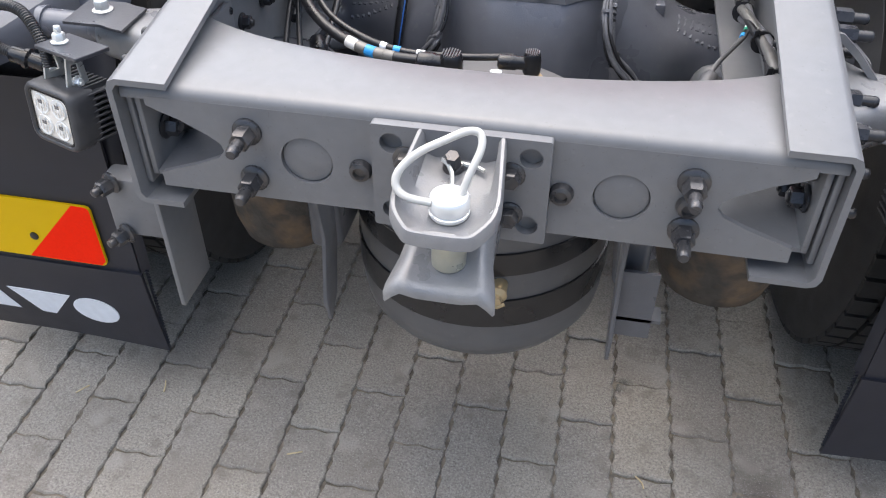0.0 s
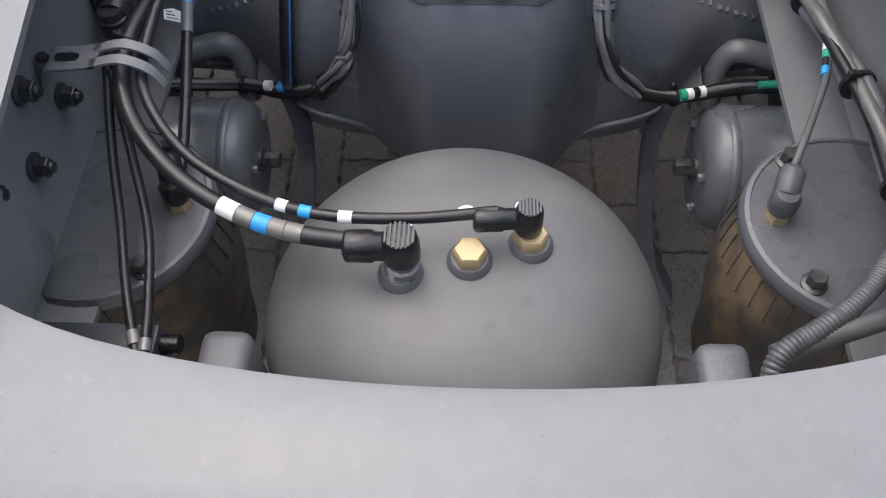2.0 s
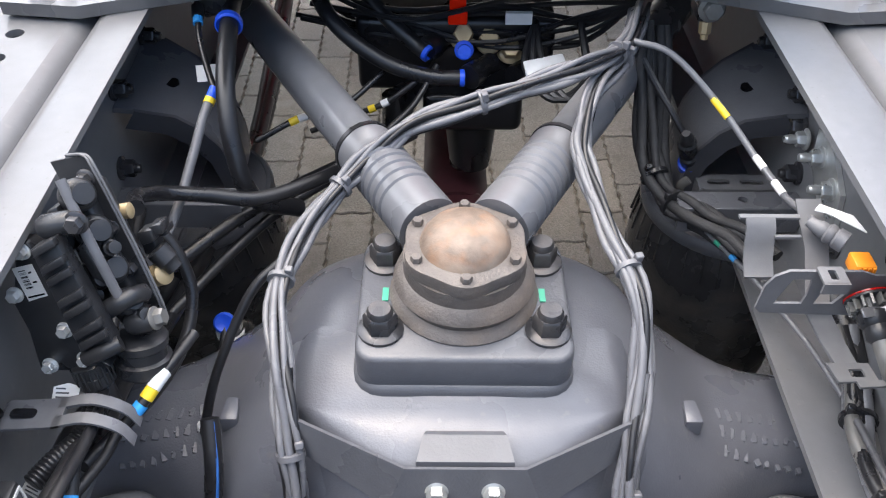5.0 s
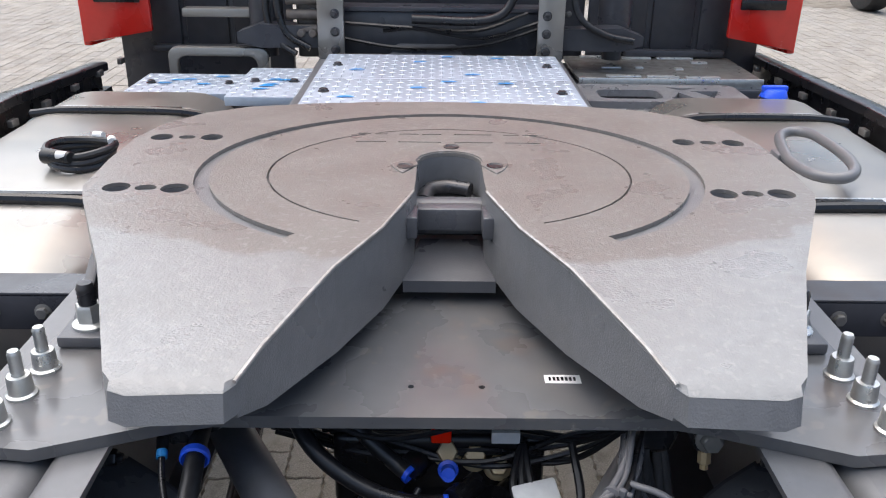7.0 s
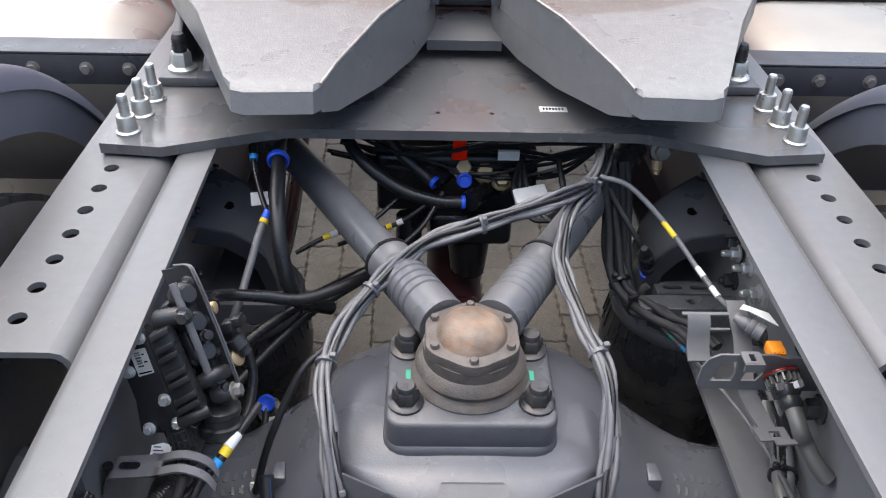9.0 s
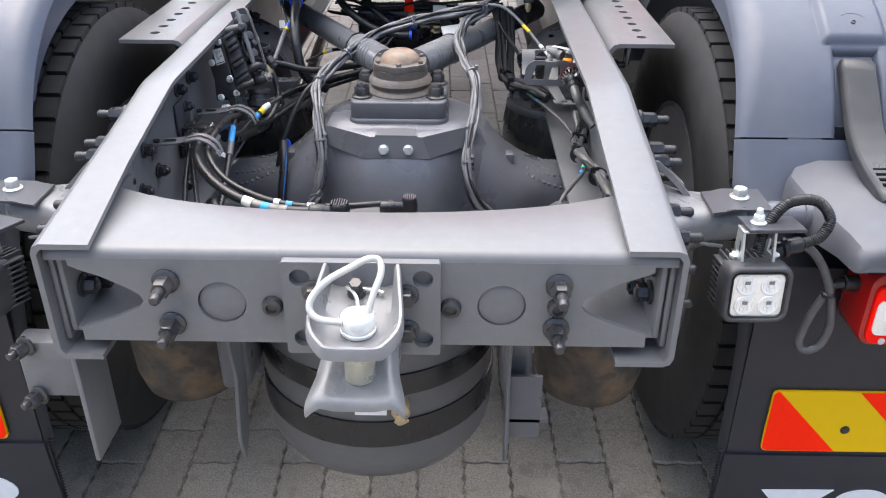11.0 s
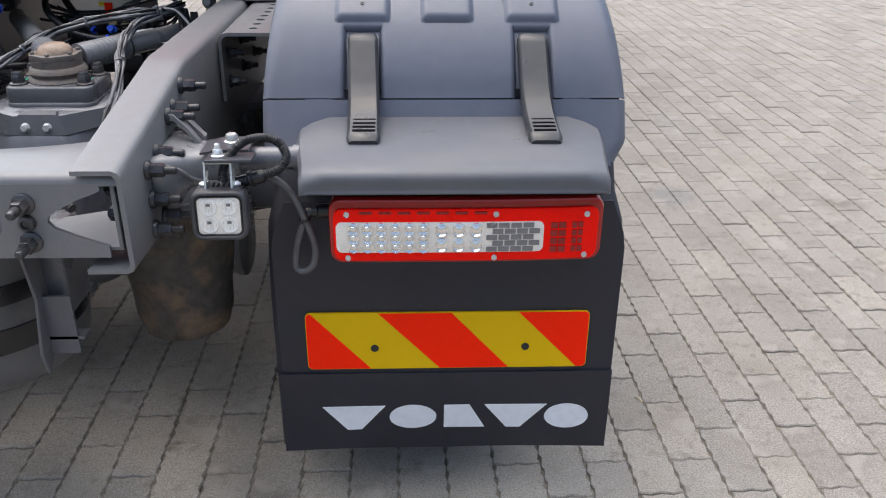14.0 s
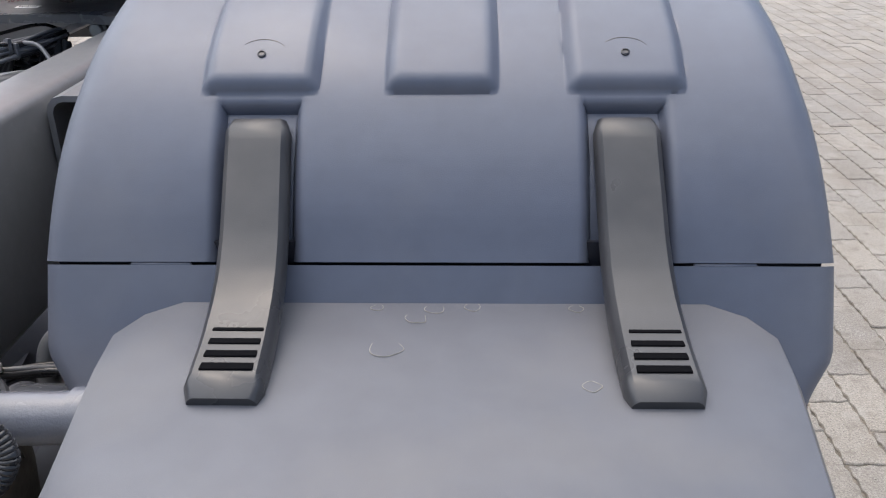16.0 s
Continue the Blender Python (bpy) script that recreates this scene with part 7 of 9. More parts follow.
def corner_bracket():
    """Folded bracket at the rear of the left rail where the air lines end."""
    root = thing("line_bracket", (-0.35, 0.2, 0.70), "dark grey folded bracket holding air line ends", "bracket")
    bm = nb()
    box(bm, -0.405, -0.29, 0.195, 0.245, 0.722, 0.728, 0.002)
    box(bm, -0.296, -0.29, 0.195, 0.245, 0.672, 0.728, 0.002)
    part("plate", bm, CHASSIS_DARK, root)
    bm = nb()
    cyl(bm, (-0.29, 0.205, 0.712), (-0.272, 0.205, 0.712), 0.010, None, 14, 0.001)
    cyl(bm, (-0.29, 0.232, 0.712), (-0.272, 0.232, 0.712), 0.010, None, 14, 0.001)
    part("fitting", bm, BLACK, root)
    bm = tube(nb(), [(-0.30, 0.185, 0.725), (-0.275, 0.175, 0.735), (-0.255, 0.170, 0.728), (-0.245, 0.168, 0.70), (-0.245, 0.168, 0.66)], 0.0085, 10, 5, ribs=0.0014)
    part("conduit", bm, CABLE_BLACK, root, "black ribbed conduit")
    return root


corner_bracket()


def rail_sensor():
    root = thing("level_sensor", (-0.40, 0.61, 0.77), "black plug-in sensor with elbow connector on the rail", "sensor")
    bm = nb()
    box(bm, -0.414, -0.362, 0.60, 0.645, 0.79, 0.83, 0.004)
    body = part("body", bm, MODULE_BLACK, root)
    bm = nb()
    box(bm, -0.3625, -0.3612, 0.604, 0.641, 0.794, 0.826)
    part("end_face", bm, CABLE_GREY, body)
    for q in ((0.6035, 0.6060, 0.794, 0.826), (0.639, 0.6415, 0.794, 0.826), (0.6062, 0.6388, 0.7935, 0.7960), (0.6062, 0.6388, 0.8240, 0.8265)):
        bm = box(nb(), -0.3612, -0.3600, q[0], q[1], q[2], q[3])
        part("edge", bm, PAPER, body)
    bm = nb()
    lathe(bm, (-0.388, 0.60, 0.81), (0, -1, 0), [(0.017, 0), (0.019, 0.003), (0.019, 0.02), (0.016, 0.024), (0.016, 0.034)], 20)
    for k in range(16):
        a = 2 * math.pi * k / 16
        grip = cyl(nb(), (-0.388 + 0.0192 * math.cos(a), 0.597, 0.81 + 0.0192 * math.sin(a)), (-0.388 + 0.0192 * math.cos(a), 0.581, 0.81 + 0.0192 * math.sin(a)), 0.0014, None, 6)
        part("grip", grip, MODULE_BLACK, root)
    for k in range(4):
        lathe(bm, (-0.388, 0.565, 0.812 - 0.007 * k), (0, 0, -1), [(0.0135, 0), (0.0155, 0.001), (0.0155, 0.003), (0.0135, 0.004)], 18)
    lathe(bm, (-0.388, 0.565, 0.822), (0, 0, -1), [(0.0, 0), (0.013, 0.001), (0.014, 0.02), (0.012, 0.036)], 18)
    part("connector", bm, MODULE_BLACK, root, "black ribbed elbow plug")
    part("conduit", tube(nb(), [(-0.388, 0.565, 0.79), (-0.39, 0.553, 0.765), (-0.39, 0.53, 0.75), (-0.385, 0.51, 0.745)], 0.010, 10, 5, ribs=0.0018), CABLE_BLACK, root)
    bm = nb()
    box(bm, -0.4165, -0.411, 0.585, 0.665, 0.77, 0.88, 0.003)
    part("backplate", bm, CHASSIS_DARK, root)
    part("bolt", hexbolt(nb(), (-0.411, 0.64, 0.86), (1, 0, 0), 0.009, 0.010, 0.006), BOLT_DARK, root)
    return root


rail_sensor()

# loops that run up both sides of the differential and join over the rods
LEFT_LOW = [(-0.44, 0.735, 0.535), (-0.335, 0.733, 0.537), (-0.262, 0.712, 0.548), (-0.205, 0.682, 0.585), (-0.172, 0.676, 0.64), (-0.160, 0.695, 0.705), (-0.163, 0.728, 0.768), (-0.172, 0.775, 0.812)]
RIGHT_LOW = [(0.44, 0.735, 0.55), (0.36, 0.725, 0.555), (0.282, 0.697, 0.565), (0.208, 0.672, 0.60), (0.166, 0.668, 0.65), (0.150, 0.688, 0.71), (0.154, 0.725, 0.765), (0.166, 0.775, 0.81)]
b1, c1 = bundle("brake_cable_loom", "black cables tied along the axle and up the differential", LEFT_LOW, 6, 0.0045, [CABLE_BLACK, CABLE_BLACK, CABLE_GREY], (0.15, 0.42, 0.74), 11)
fine_tags(b1, (-0.30, 0.722, 0.549), (-0.268, 0.712, 0.556), 0.0075, [PAPER, None, CYAN])
b2, c2 = bundle("brake_cable_loom", "black cables with green and white tape tied along the axle", RIGHT_LOW, 6, 0.0045, [CABLE_BLACK, CABLE_GREY, CABLE_BLACK], (0.32, 0.55, 0.74), 12)
fine_tags(b2, (0.305, 0.696, 0.577), (0.270, 0.684, 0.580), 0.0078, [PAPER, BLACK, PAPER, GREEN])
fine_tags(b2, (0.43, 0.727, 0.562), (0.385, 0.722, 0.564), 0.0056, [GREEN])
LEFT_UP = [(-0.205, 0.678, 0.60), (-0.170, 0.668, 0.65), (-0.157, 0.690, 0.71), (-0.162, 0.724, 0.772), (-0.172, 0.775, 0.816), (-0.182, 0.85, 0.838), (-0.166, 0.92, 0.852), (-0.130, 0.975, 0.872), (-0.092, 1.01, 0.893), (-0.05, 1.035, 0.912), (0.02, 1.05, 0.93), (0.09, 1.075, 0.942), (0.15, 1.11, 0.945), (0.195, 1.16, 0.942), (0.225, 1.25, 0.945)]
RIGHT_UP = [(0.208, 0.666, 0.605), (0.166, 0.660, 0.655), (0.150, 0.682, 0.715), (0.154, 0.722, 0.77), (0.166, 0.775, 0.814), (0.164, 0.83, 0.858), (0.145, 0.90, 0.875), (0.130, 0.98, 0.890), (0.130, 1.03, 0.905), (0.150, 1.09, 0.925), (0.195, 1.155, 0.935), (0.222, 1.25, 0.935)]
b3, c3 = bundle("wiring_loom", "bundle of grey overspray-dusted cables arching over the rods", LEFT_UP, 9, 0.0033, [CABLE_GREY, CABLE_GREY, CABLE_GREY, CABLE_BLACK], (0.2, 0.38, 0.5, 0.72, 0.9), 13, CABLE_GREY, 1.55)
b4, c4 = bundle("wiring_loom", "bundle of grey overspray-dusted cables beside the differential", RIGHT_UP, 8, 0.0034, [CABLE_GREY, CABLE_GREY, CABLE_BLACK], (0.2, 0.5, 0.9), 14, CABLE_GREY, 1.5)
b5, c5 = bundle("sensor_cable", "single grey cable with yellow band and white tag", [(0.20, 1.155, 0.948), (0.24, 1.13, 0.945), (0.288, 1.075, 0.912), (0.321, 1.01, 0.883), (0.333, 0.955, 0.880), (0.334, 0.905, 0.898), (0.331, 0.868, 0.912)], 1, 0.0031, [CABLE_GREY], (), 15)
fine_tags(b5, (0.282, 1.083, 0.916), (0.296, 1.06, 0.905), 0.0042, [YELLOW])
fine_tags(b5, (0.319, 1.015, 0.885), (0.333, 0.955, 0.8805), 0.0042, [PAPER, SMOKE, PAPER])
bm = nb()
prism(bm, [(0.330, 0.884), (0.340, 0.880), (0.368, 0.852), (0.364, 0.876), (0.338, 0.893)], [], "xy", 0.918, 0.9192)
solo("paper_tag", bm, PAPER, "white paper tag on the sensor cable", "tag")

for seed, r, pts, lab in (
    (21, 0.0092, [(-0.290, 1.36, 0.935), (-0.288, 1.27, 0.942), (-0.278, 1.18, 0.938), (-0.271, 1.107, 0.915), (-0.262, 1.06, 0.865), (-0.245, 1.045, 0.80), (-0.20, 1.08, 0.755)], "thick black hose with white and green tape dropping from the crossmember"),
    (22, 0.0068, [(-0.322, 0.905, 0.898), (-0.336, 0.945, 0.880), (-0.322, 0.985, 0.853), (-0.281, 1.0, 0.839), (-0.225, 1.02, 0.820), (-0.14, 1.09, 0.81), (-0.06, 1.18, 0.80)], "black hose crossing under the control rod"),
    (23, 0.0068, [(-0.40, 0.90, 0.74), (-0.345, 0.97, 0.745), (-0.28, 1.04, 0.76), (-0.22, 1.10, 0.765), (-0.12, 1.18, 0.77)], "black hose crossing under the control rod"),
    (24, 0.0055, [(-0.395, 0.84, 0.70), (-0.34, 0.94, 0.705), (-0.275, 1.03, 0.73), (-0.21, 1.10, 0.75), (-0.10, 1.2, 0.76)], "black hose crossing under the control rod"),
    (25, 0.0052, [(-0.302, 0.900, 0.872), (-0.288, 0.892, 0.850), (-0.277, 0.876, 0.815), (-0.279, 0.845, 0.787), (-0.290, 0.805, 0.773), (-0.304, 0.75, 0.782), (-0.330, 0.68, 0.795)], "black air line looping from the valve with blue and yellow tape"),
    (26, 0.0085, [(-0.205, 1.42, 0.955), (-0.195, 1.33, 0.935), (-0.16, 1.27, 0.905), (-0.10, 1.245, 0.868), (-0.04, 1.235, 0.852), (0.0, 1.235, 0.85)], "black hose with white, green and blue tape into the valve block"),
    (27, 0.0085, [(-0.17, 1.44, 0.96), (-0.145, 1.35, 0.945), (-0.10, 1.30, 0.905), (-0.06, 1.28, 0.875), (-0.045, 1.27, 0.868)], "black hose into the valve block"),
    (28, 0.0045, [(-0.286, 1.115, 0.905), (-0.296, 1.085, 0.887), (-0.306, 1.045, 0.857), (-0.317, 1.0, 0.826), (-0.322, 0.95, 0.818), (-0.322, 0.90, 0.83)], "dull grey air line with blue and yellow end bands"),
):
    h, c = bundle("air_hose", lab, pts, 1, r, [CABLE_GREY if seed == 28 else CABLE_BLACK], (), seed, category="hose")
    if seed == 21:
        tag(h, c, 0.44, 0.53, r * 1.05, PAPER)
        tag(h, c, 0.55, 0.58, r * 1.05, GREEN)
        part("release_ring", lathe(nb(), (-0.2825, 1.212, 0.9405), (0.1, -1, -0.12), [(r * 1.05, 0), (r * 1.75, 0.001), (r * 1.85, 0.004), (r * 1.85, 0.010), (r * 1.6, 0.012), (r * 1.05, 0.008)], 28), BLUE, h, "blue release ring")
        part("elbow_body", join(lathe(nb(), (-0.29, 1.28, 0.942), (0, 1, 0), [(0.024, 0), (0.026, 0.004), (0.026, 0.03), (0.020, 0.034)], 20), box(nb(), -0.34, -0.30, 1.285, 1.32, 0.925, 0.958, 0.004)), BLACK, h, "black elbow body")
    if seed == 22:
        tag(h, c, 0.44, 0.50, r * 1.06, PAPER)
        tag(h, c, 0.52, 0.56, r * 1.06, GREEN)
        tag(h, c, 0.58, 0.62, r * 1.06, CYAN)
    if seed == 25:
        tag(h, c, 0.66, 0.72, r * 1.08, PAPER)
        tag(h, c, 0.73, 0.77, r * 1.08, YELLOW)
        tag(h, c, 0.78, 0.82, r * 1.08, CYAN)
        tag(h, c, 0.83, 0.92, r * 1.08, PAPER)
    if seed == 26:
        tag(h, c, 0.36, 0.41, r * 1.05, PAPER)
        tag(h, c, 0.43, 0.47, r * 1.05, GREEN)
        tag(h, c, 0.48, 0.52, r * 1.05, CYAN)
    if seed in (26, 27):
        end = c[-1]
        d = (c[-1] - c[-3]).normalized()
        part("release_ring", lathe(nb(), end, d, [(r * 1.35, 0), (r * 1.35, 0.006), (r * 1.0, 0.007), (r, 0)], 20), BLUE, h, "blue release ring")
    if seed == 28:
        tag(h, c, 0.02, 0.08, r * 1.45, BLUE)
        tag(h, c, 0.10, 0.15, r * 1.5, YELLOW)
        tag(h, c, 0.21, 0.31, r * 1.2, PAPER)
hb, cb = bundle("air_line", "thin black line with blue stripe hanging behind the axle", [(-0.252, 0.775, 0.735), (-0.248, 0.745, 0.70), (-0.252, 0.720, 0.65), (-0.262, 0.705, 0.575)], 1, 0.0075, [CABLE_BLACK], (), 31, category="hose")
part("end_cap", cyl(nb(), cb[-1], cb[-1] + (cb[-1] - cb[-2]).normalized() * 0.008, 0.0082, None, 12, 0.001), CABLE_MID, hb, "grey end cap")
part("stripe", tube(nb(), [p + Vector((0.0045, -0.0055, 0.002)) for p in cb], 0.0024, 8, 1, smooth=False), STRIPE_BLUE, hb, "blue stripe")
lead, leadc = bundle("sensor_cable", "thin black lead with blue ring and white clip by axle", [(-0.294, 0.985, 0.635), (-0.292, 0.93, 0.622), (-0.285, 0.865, 0.632), (-0.279, 0.825, 0.652), (-0.275, 0.808, 0.672), (-0.255, 0.83, 0.74), (-0.218, 0.875, 0.81), (-0.185, 0.90, 0.835)], 1, 0.0042, [CABLE_BLACK], (0.47,), 32, PAPER)
part("release_ring", lathe(nb(), (-0.295, 0.992, 0.640), (0.1, -0.75, 0.65), [(0.005, -0.004), (0.0125, -0.003), (0.0135, 0), (0.0135, 0.007), (0.011, 0.009), (0.005, 0.006)], 20), BLUE, lead, "blue release ring")
part("white_cap", lathe(nb(), (-0.292, 0.996, 0.618), (0.1, -0.5, 0.85), [(0.016, -0.012), (0.018, 0), (0.018, 0.004), (0.014, 0.006), (0, 0.006)], 20), PAPER, lead, "white plastic cap")
part("port", lathe(nb(), (-0.292, 1.01, 0.600), (0.05, -0.4, 0.9), [(0.024, -0.03), (0.026, 0.0), (0.020, 0.012), (0.015, 0.03)], 20), BLACK, lead, "black port body")
tag(lead, leadc, 0.40, 0.44, 0.0056, PAPER)


def bay_fittings():
    """Small lines, plugs and straps in the dark bays either side of the control rods."""
    h, c = bundle("sensor_cable", "black lead with white yellow and blue bands below the modulator", [(-0.258, 0.81, 0.822), (-0.270, 0.775, 0.822), (-0.278, 0.755, 0.821), (-0.291, 0.735, 0.81), (-0.309, 0.715, 0.797), (-0.318, 0.69, 0.79), (-0.330, 0.65, 0.795)], 1, 0.0042, [CABLE_BLACK], (), 50)
    tag(h, c, 0.27, 0.40, 0.0068, PAPER)
    tag(h, c, 0.43, 0.49, 0.0066, YELLOW)
    tag(h, c, 0.50, 0.57, 0.0066, CYAN)
    h, c = bundle("sensor_cable", "thin black lead with white and blue bands under the mounting plate", [(-0.326, 1.26, 0.965), (-0.322, 1.226, 0.952), (-0.314, 1.185, 0.932), (-0.297, 1.14, 0.905), (-0.278, 1.10, 0.888)], 1, 0.0033, [CABLE_BLACK], (), 51)
    tag(h, c, 0.12, 0.24, 0.0075, PAPER)
    tag(h, c, 0.26, 0.36, 0.0072, CABLE_BLACK)
    tag(h, c, 0.38, 0.44, 0.0062, CYAN)
    part("elbow", join(lathe(nb(), (-0.318, 1.25, 0.952), (0, -0.3, 1), [(0.014, -0.02), (0.016, -0.012), (0.016, 0.012), (0.012, 0.016)], 8), hexbolt(nb(), (-0.305, 1.245, 0.955), (0, -1, 0.1), 0.017, 0.012, 0)), MODULE_BLACK, h, "black hexagon elbow")
    solo("paper_tag", join(nb(), box(nb(), -0.013, 0.013, -0.010, 0.010, -0.0004, 0.0004), pose(-0.309, 1.171, 0.892, 55, 0, 10)), PAPER, "white printed label on the hose", "tag")
    # connector with a blue ring and its slotted strap
    root = thing("line_connector", (0.30, 1.16, 0.75), "black ribbed line connector with a blue ring", "connector")
    a, b = Vector((0.283, 1.141, 0.823)), Vector((0.305, 1.169, 0.763))
    part("body", lathe(nb(), a, b - a, [(0.005, -0.012), (0.009, 0.0), (0.0105, 0.006), (0.009, 0.010), (0.012, 0.013), (0.012, 0.030), (0.0095, 0.033), (0.0095, 0.045), (0.012, 0.047), (0.012, 0.062), (0.009, 0.066)], 18), MODULE_BLACK, root)
    part("release_ring", lathe(nb(), b, b - a, [(0.008, -0.006), (0.0150, -0.005), (0.0155, 0.000), (0.0155, 0.006), (0.008, 0.008)], 20), BLUE, root, "blue release ring")
    part("line", tube(nb(), [(0.225, 1.21, 0.90), (0.243, 1.185, 0.875), (0.265, 1.155, 0.848), (0.283, 1.141, 0.823)], 0.0042, 8, 5), CABLE_BLACK, root)
    part("line", tube(nb(), [b, (0.312, 1.18, 0.74), (0.318, 1.20, 0.70), (0.32, 1.22, 0.66)], 0.0045, 8, 5), CABLE_BLACK, root)
    root = thing("slotted_strap", (0.36, 1.15, 0.745), "dark slotted flat strap bolted inside the rail", "bracket")
    bm = nb()
    prism(bm, rounded(0.315, 0.416, 1.128, 1.160, 0.006, 3), [rounded(0.325, 0.355, 1.139, 1.149, 0.004, 3), rounded(0.368, 0.398, 1.139, 1.149, 0.004, 3)], "xy", 0.748, 0.752, 0.0)
    box(bm, 0.312, 0.316, 1.128, 1.160, 0.720, 0.752, 0.001, 1)
    part("strap", bm, BRACKET_GREY, root)
    part("hook", tube(nb(), [(0.292, 1.135, 0.735), (0.286, 1.13, 0.755), (0.293, 1.125, 0.770)], 0.006, 8, 4, squash=0.4), STEEL_DULL, root, "pale bent hook")
    # nut and fitting below the plate
    root = thing("pipe_union", (0.305, 1.22, 0.93), "dull steel pipe union below the mounting plate", "hose fitting")
    part("nut", hexbolt(nb(), (0.305, 1.225, 0.955), (0, -1, 0.15), 0.0125, 0.011, 0.0), STEEL_DULL, root)
    part("body", box(nb(), 0.291, 0.319, 1.226, 1.27, 0.936, 0.9665, 0.004), BOLT_DARK, root)
    part("tap", lathe(nb(), (0.303, 1.228, 0.932), (0, -0.3, -1), [(0.008, -0.004), (0.008, 0.010), (0.005, 0.012), (0.005, 0.018)], 8), BRASS, root, "brass tap")
    # tagged sensor leads across the gap beside the shaft
    for k, (pts, f) in enumerate(([[(-0.26, 1.16, 0.80), (-0.207, 1.178, 0.822), (-0.15, 1.205, 0.826), (-0.10, 1.25, 0.85)], (0.30, 0.40)],
                                  [[(-0.20, 1.22, 0.775), (-0.14, 1.222, 0.80), (-0.094, 1.228, 0.818), (-0.05, 1.235, 0.85)], (0.52, 0.66)],
                                  [[(-0.13, 1.10, 0.80), (-0.10, 1.15, 0.815), (-0.06, 1.20, 0.83), (-0.03, 1.25, 0.86)], (0.20, 0.34)])):
        h, c = bundle("sensor_cable", "thin black lead with yellow and white bands", pts, 1, 0.0032, [CABLE_BLACK], (), 60 + k)
        tag(h, c, f[0], (f[0] + f[1]) / 2, 0.0052, YELLOW if k < 2 else PAPER)
        tag(h, c, (f[0] + f[1]) / 2 + 0.02, f[1] + 0.06, 0.0052, PAPER if k < 2 else CYAN)


bay_fittings()


# ---- valve units ----
def brake_modulator():
    """Black modulator hung inside the left rail; its face looks to the rear."""
    root = thing("brake_modulator", (-0.35, 0.78, 0.78), "black brake modulator with solenoids and silver screws on the rail", "valve unit")
    n = Vector((-0.0807, -0.9588, 0.2725))
    def slab(name, poly, depth, mat, parent, label="", bevel=0.0015):
        """A plate whose outline lies in the face's plane, drawn back by depth."""
        t = nb()
        top = [t.verts.new(p) for p in poly]
        t.faces.new(top)
        ext = bmesh.ops.extrude_face_region(t, geom=t.faces[:])
        bmesh.ops.translate(t, vec=-n * depth, verts=[g for g in ext["geom"] if isinstance(g, bmesh.types.BMVert)])
        if bevel:
            bmesh.ops.recalc_face_normals(t, faces=t.faces)
            bmesh.ops.bevel(t, geom=t.edges[:], offset=bevel, segments=2, affect="EDGES", profile=0.5)
        return part(name, t, mat, parent, label)
    def barrel(name, a, b, prof, mat, parent, label="", k=22):
        a, b = Vector(a), Vector(b)
        return part(name, lathe(nb(), a, b - a, prof, k), mat, parent, label)
    body = slab("body", [(-0.3767, 0.7881, 0.9546), (-0.3679, 0.7882, 0.9576), (-0.3634, 0.7866, 0.9532), (-0.3362, 0.7561, 0.8538), (-0.3152, 0.751, 0.8422), (-0.3325, 0.7515, 0.8389), (-0.347, 0.7516, 0.8348), (-0.3814, 0.7539, 0.8328), (-0.3838, 0.7652, 0.8718), (-0.3916, 0.7737, 0.8993)], 0.020, MODULE_BLACK, root, "flat black plastic housing", 0.002)
    slab("cover_panel", [(-0.3578, 0.7738, 0.9611), (-0.3347, 0.7753, 0.9733), (-0.3018, 0.7457, 0.879), (-0.3317, 0.7435, 0.8624)], 0.016, MODULE_BLACK, body, "ribbed black cover", 0.002)
    slab("cover_rib", [(-0.3535, 0.7681, 0.9645), (-0.3334, 0.7698, 0.9765), (-0.3317, 0.7679, 0.9702), (-0.3522, 0.7662, 0.958)], 0.008, MODULE_BLACK, body, "", 0.001)
    slab("cover_rib", [(-0.3495, 0.7635, 0.9496), (-0.3285, 0.7654, 0.9622), (-0.3268, 0.7634, 0.9558), (-0.3482, 0.7615, 0.9429)], 0.008, MODULE_BLACK, body, "", 0.001)
    slab("cover_rib", [(-0.3467, 0.7603, 0.9391), (-0.3251, 0.7622, 0.9522), (-0.3233, 0.7602, 0.9457), (-0.3453, 0.7583, 0.9324)], 0.008, MODULE_BLACK, body, "", 0.001)
    slab("cover_rib", [(-0.3415, 0.7544, 0.9198), (-0.3187, 0.7564, 0.9337), (-0.3169, 0.7544, 0.9271), (-0.3401, 0.7524, 0.913)], 0.008, MODULE_BLACK, body, "", 0.001)
    slab("cover_rib", [(-0.3387, 0.7513, 0.9095), (-0.3153, 0.7534, 0.9239), (-0.3135, 0.7513, 0.9172), (-0.3373, 0.7492, 0.9026)], 0.008, MODULE_BLACK, body, "", 0.001)
    slab("cover_rib", [(-0.3337, 0.7456, 0.8911), (-0.3093, 0.7479, 0.9063), (-0.3074, 0.7458, 0.8995), (-0.3323, 0.7435, 0.884)], 0.008, MODULE_BLACK, body, "", 0.001)
    slab("cover_rib", [(-0.331, 0.7425, 0.881), (-0.306, 0.7448, 0.8966), (-0.3041, 0.7427, 0.8898), (-0.3296, 0.7403, 0.8738)], 0.008, MODULE_BLACK, body, "", 0.001)
    sticker = slab("sticker", [(-0.3849, 0.7818, 0.9323), (-0.3663, 0.7818, 0.9379), (-0.3584, 0.773, 0.9092), (-0.3763, 0.7726, 0.9026)], 0.0008, PAPER, body, "white barcode sticker", 0)
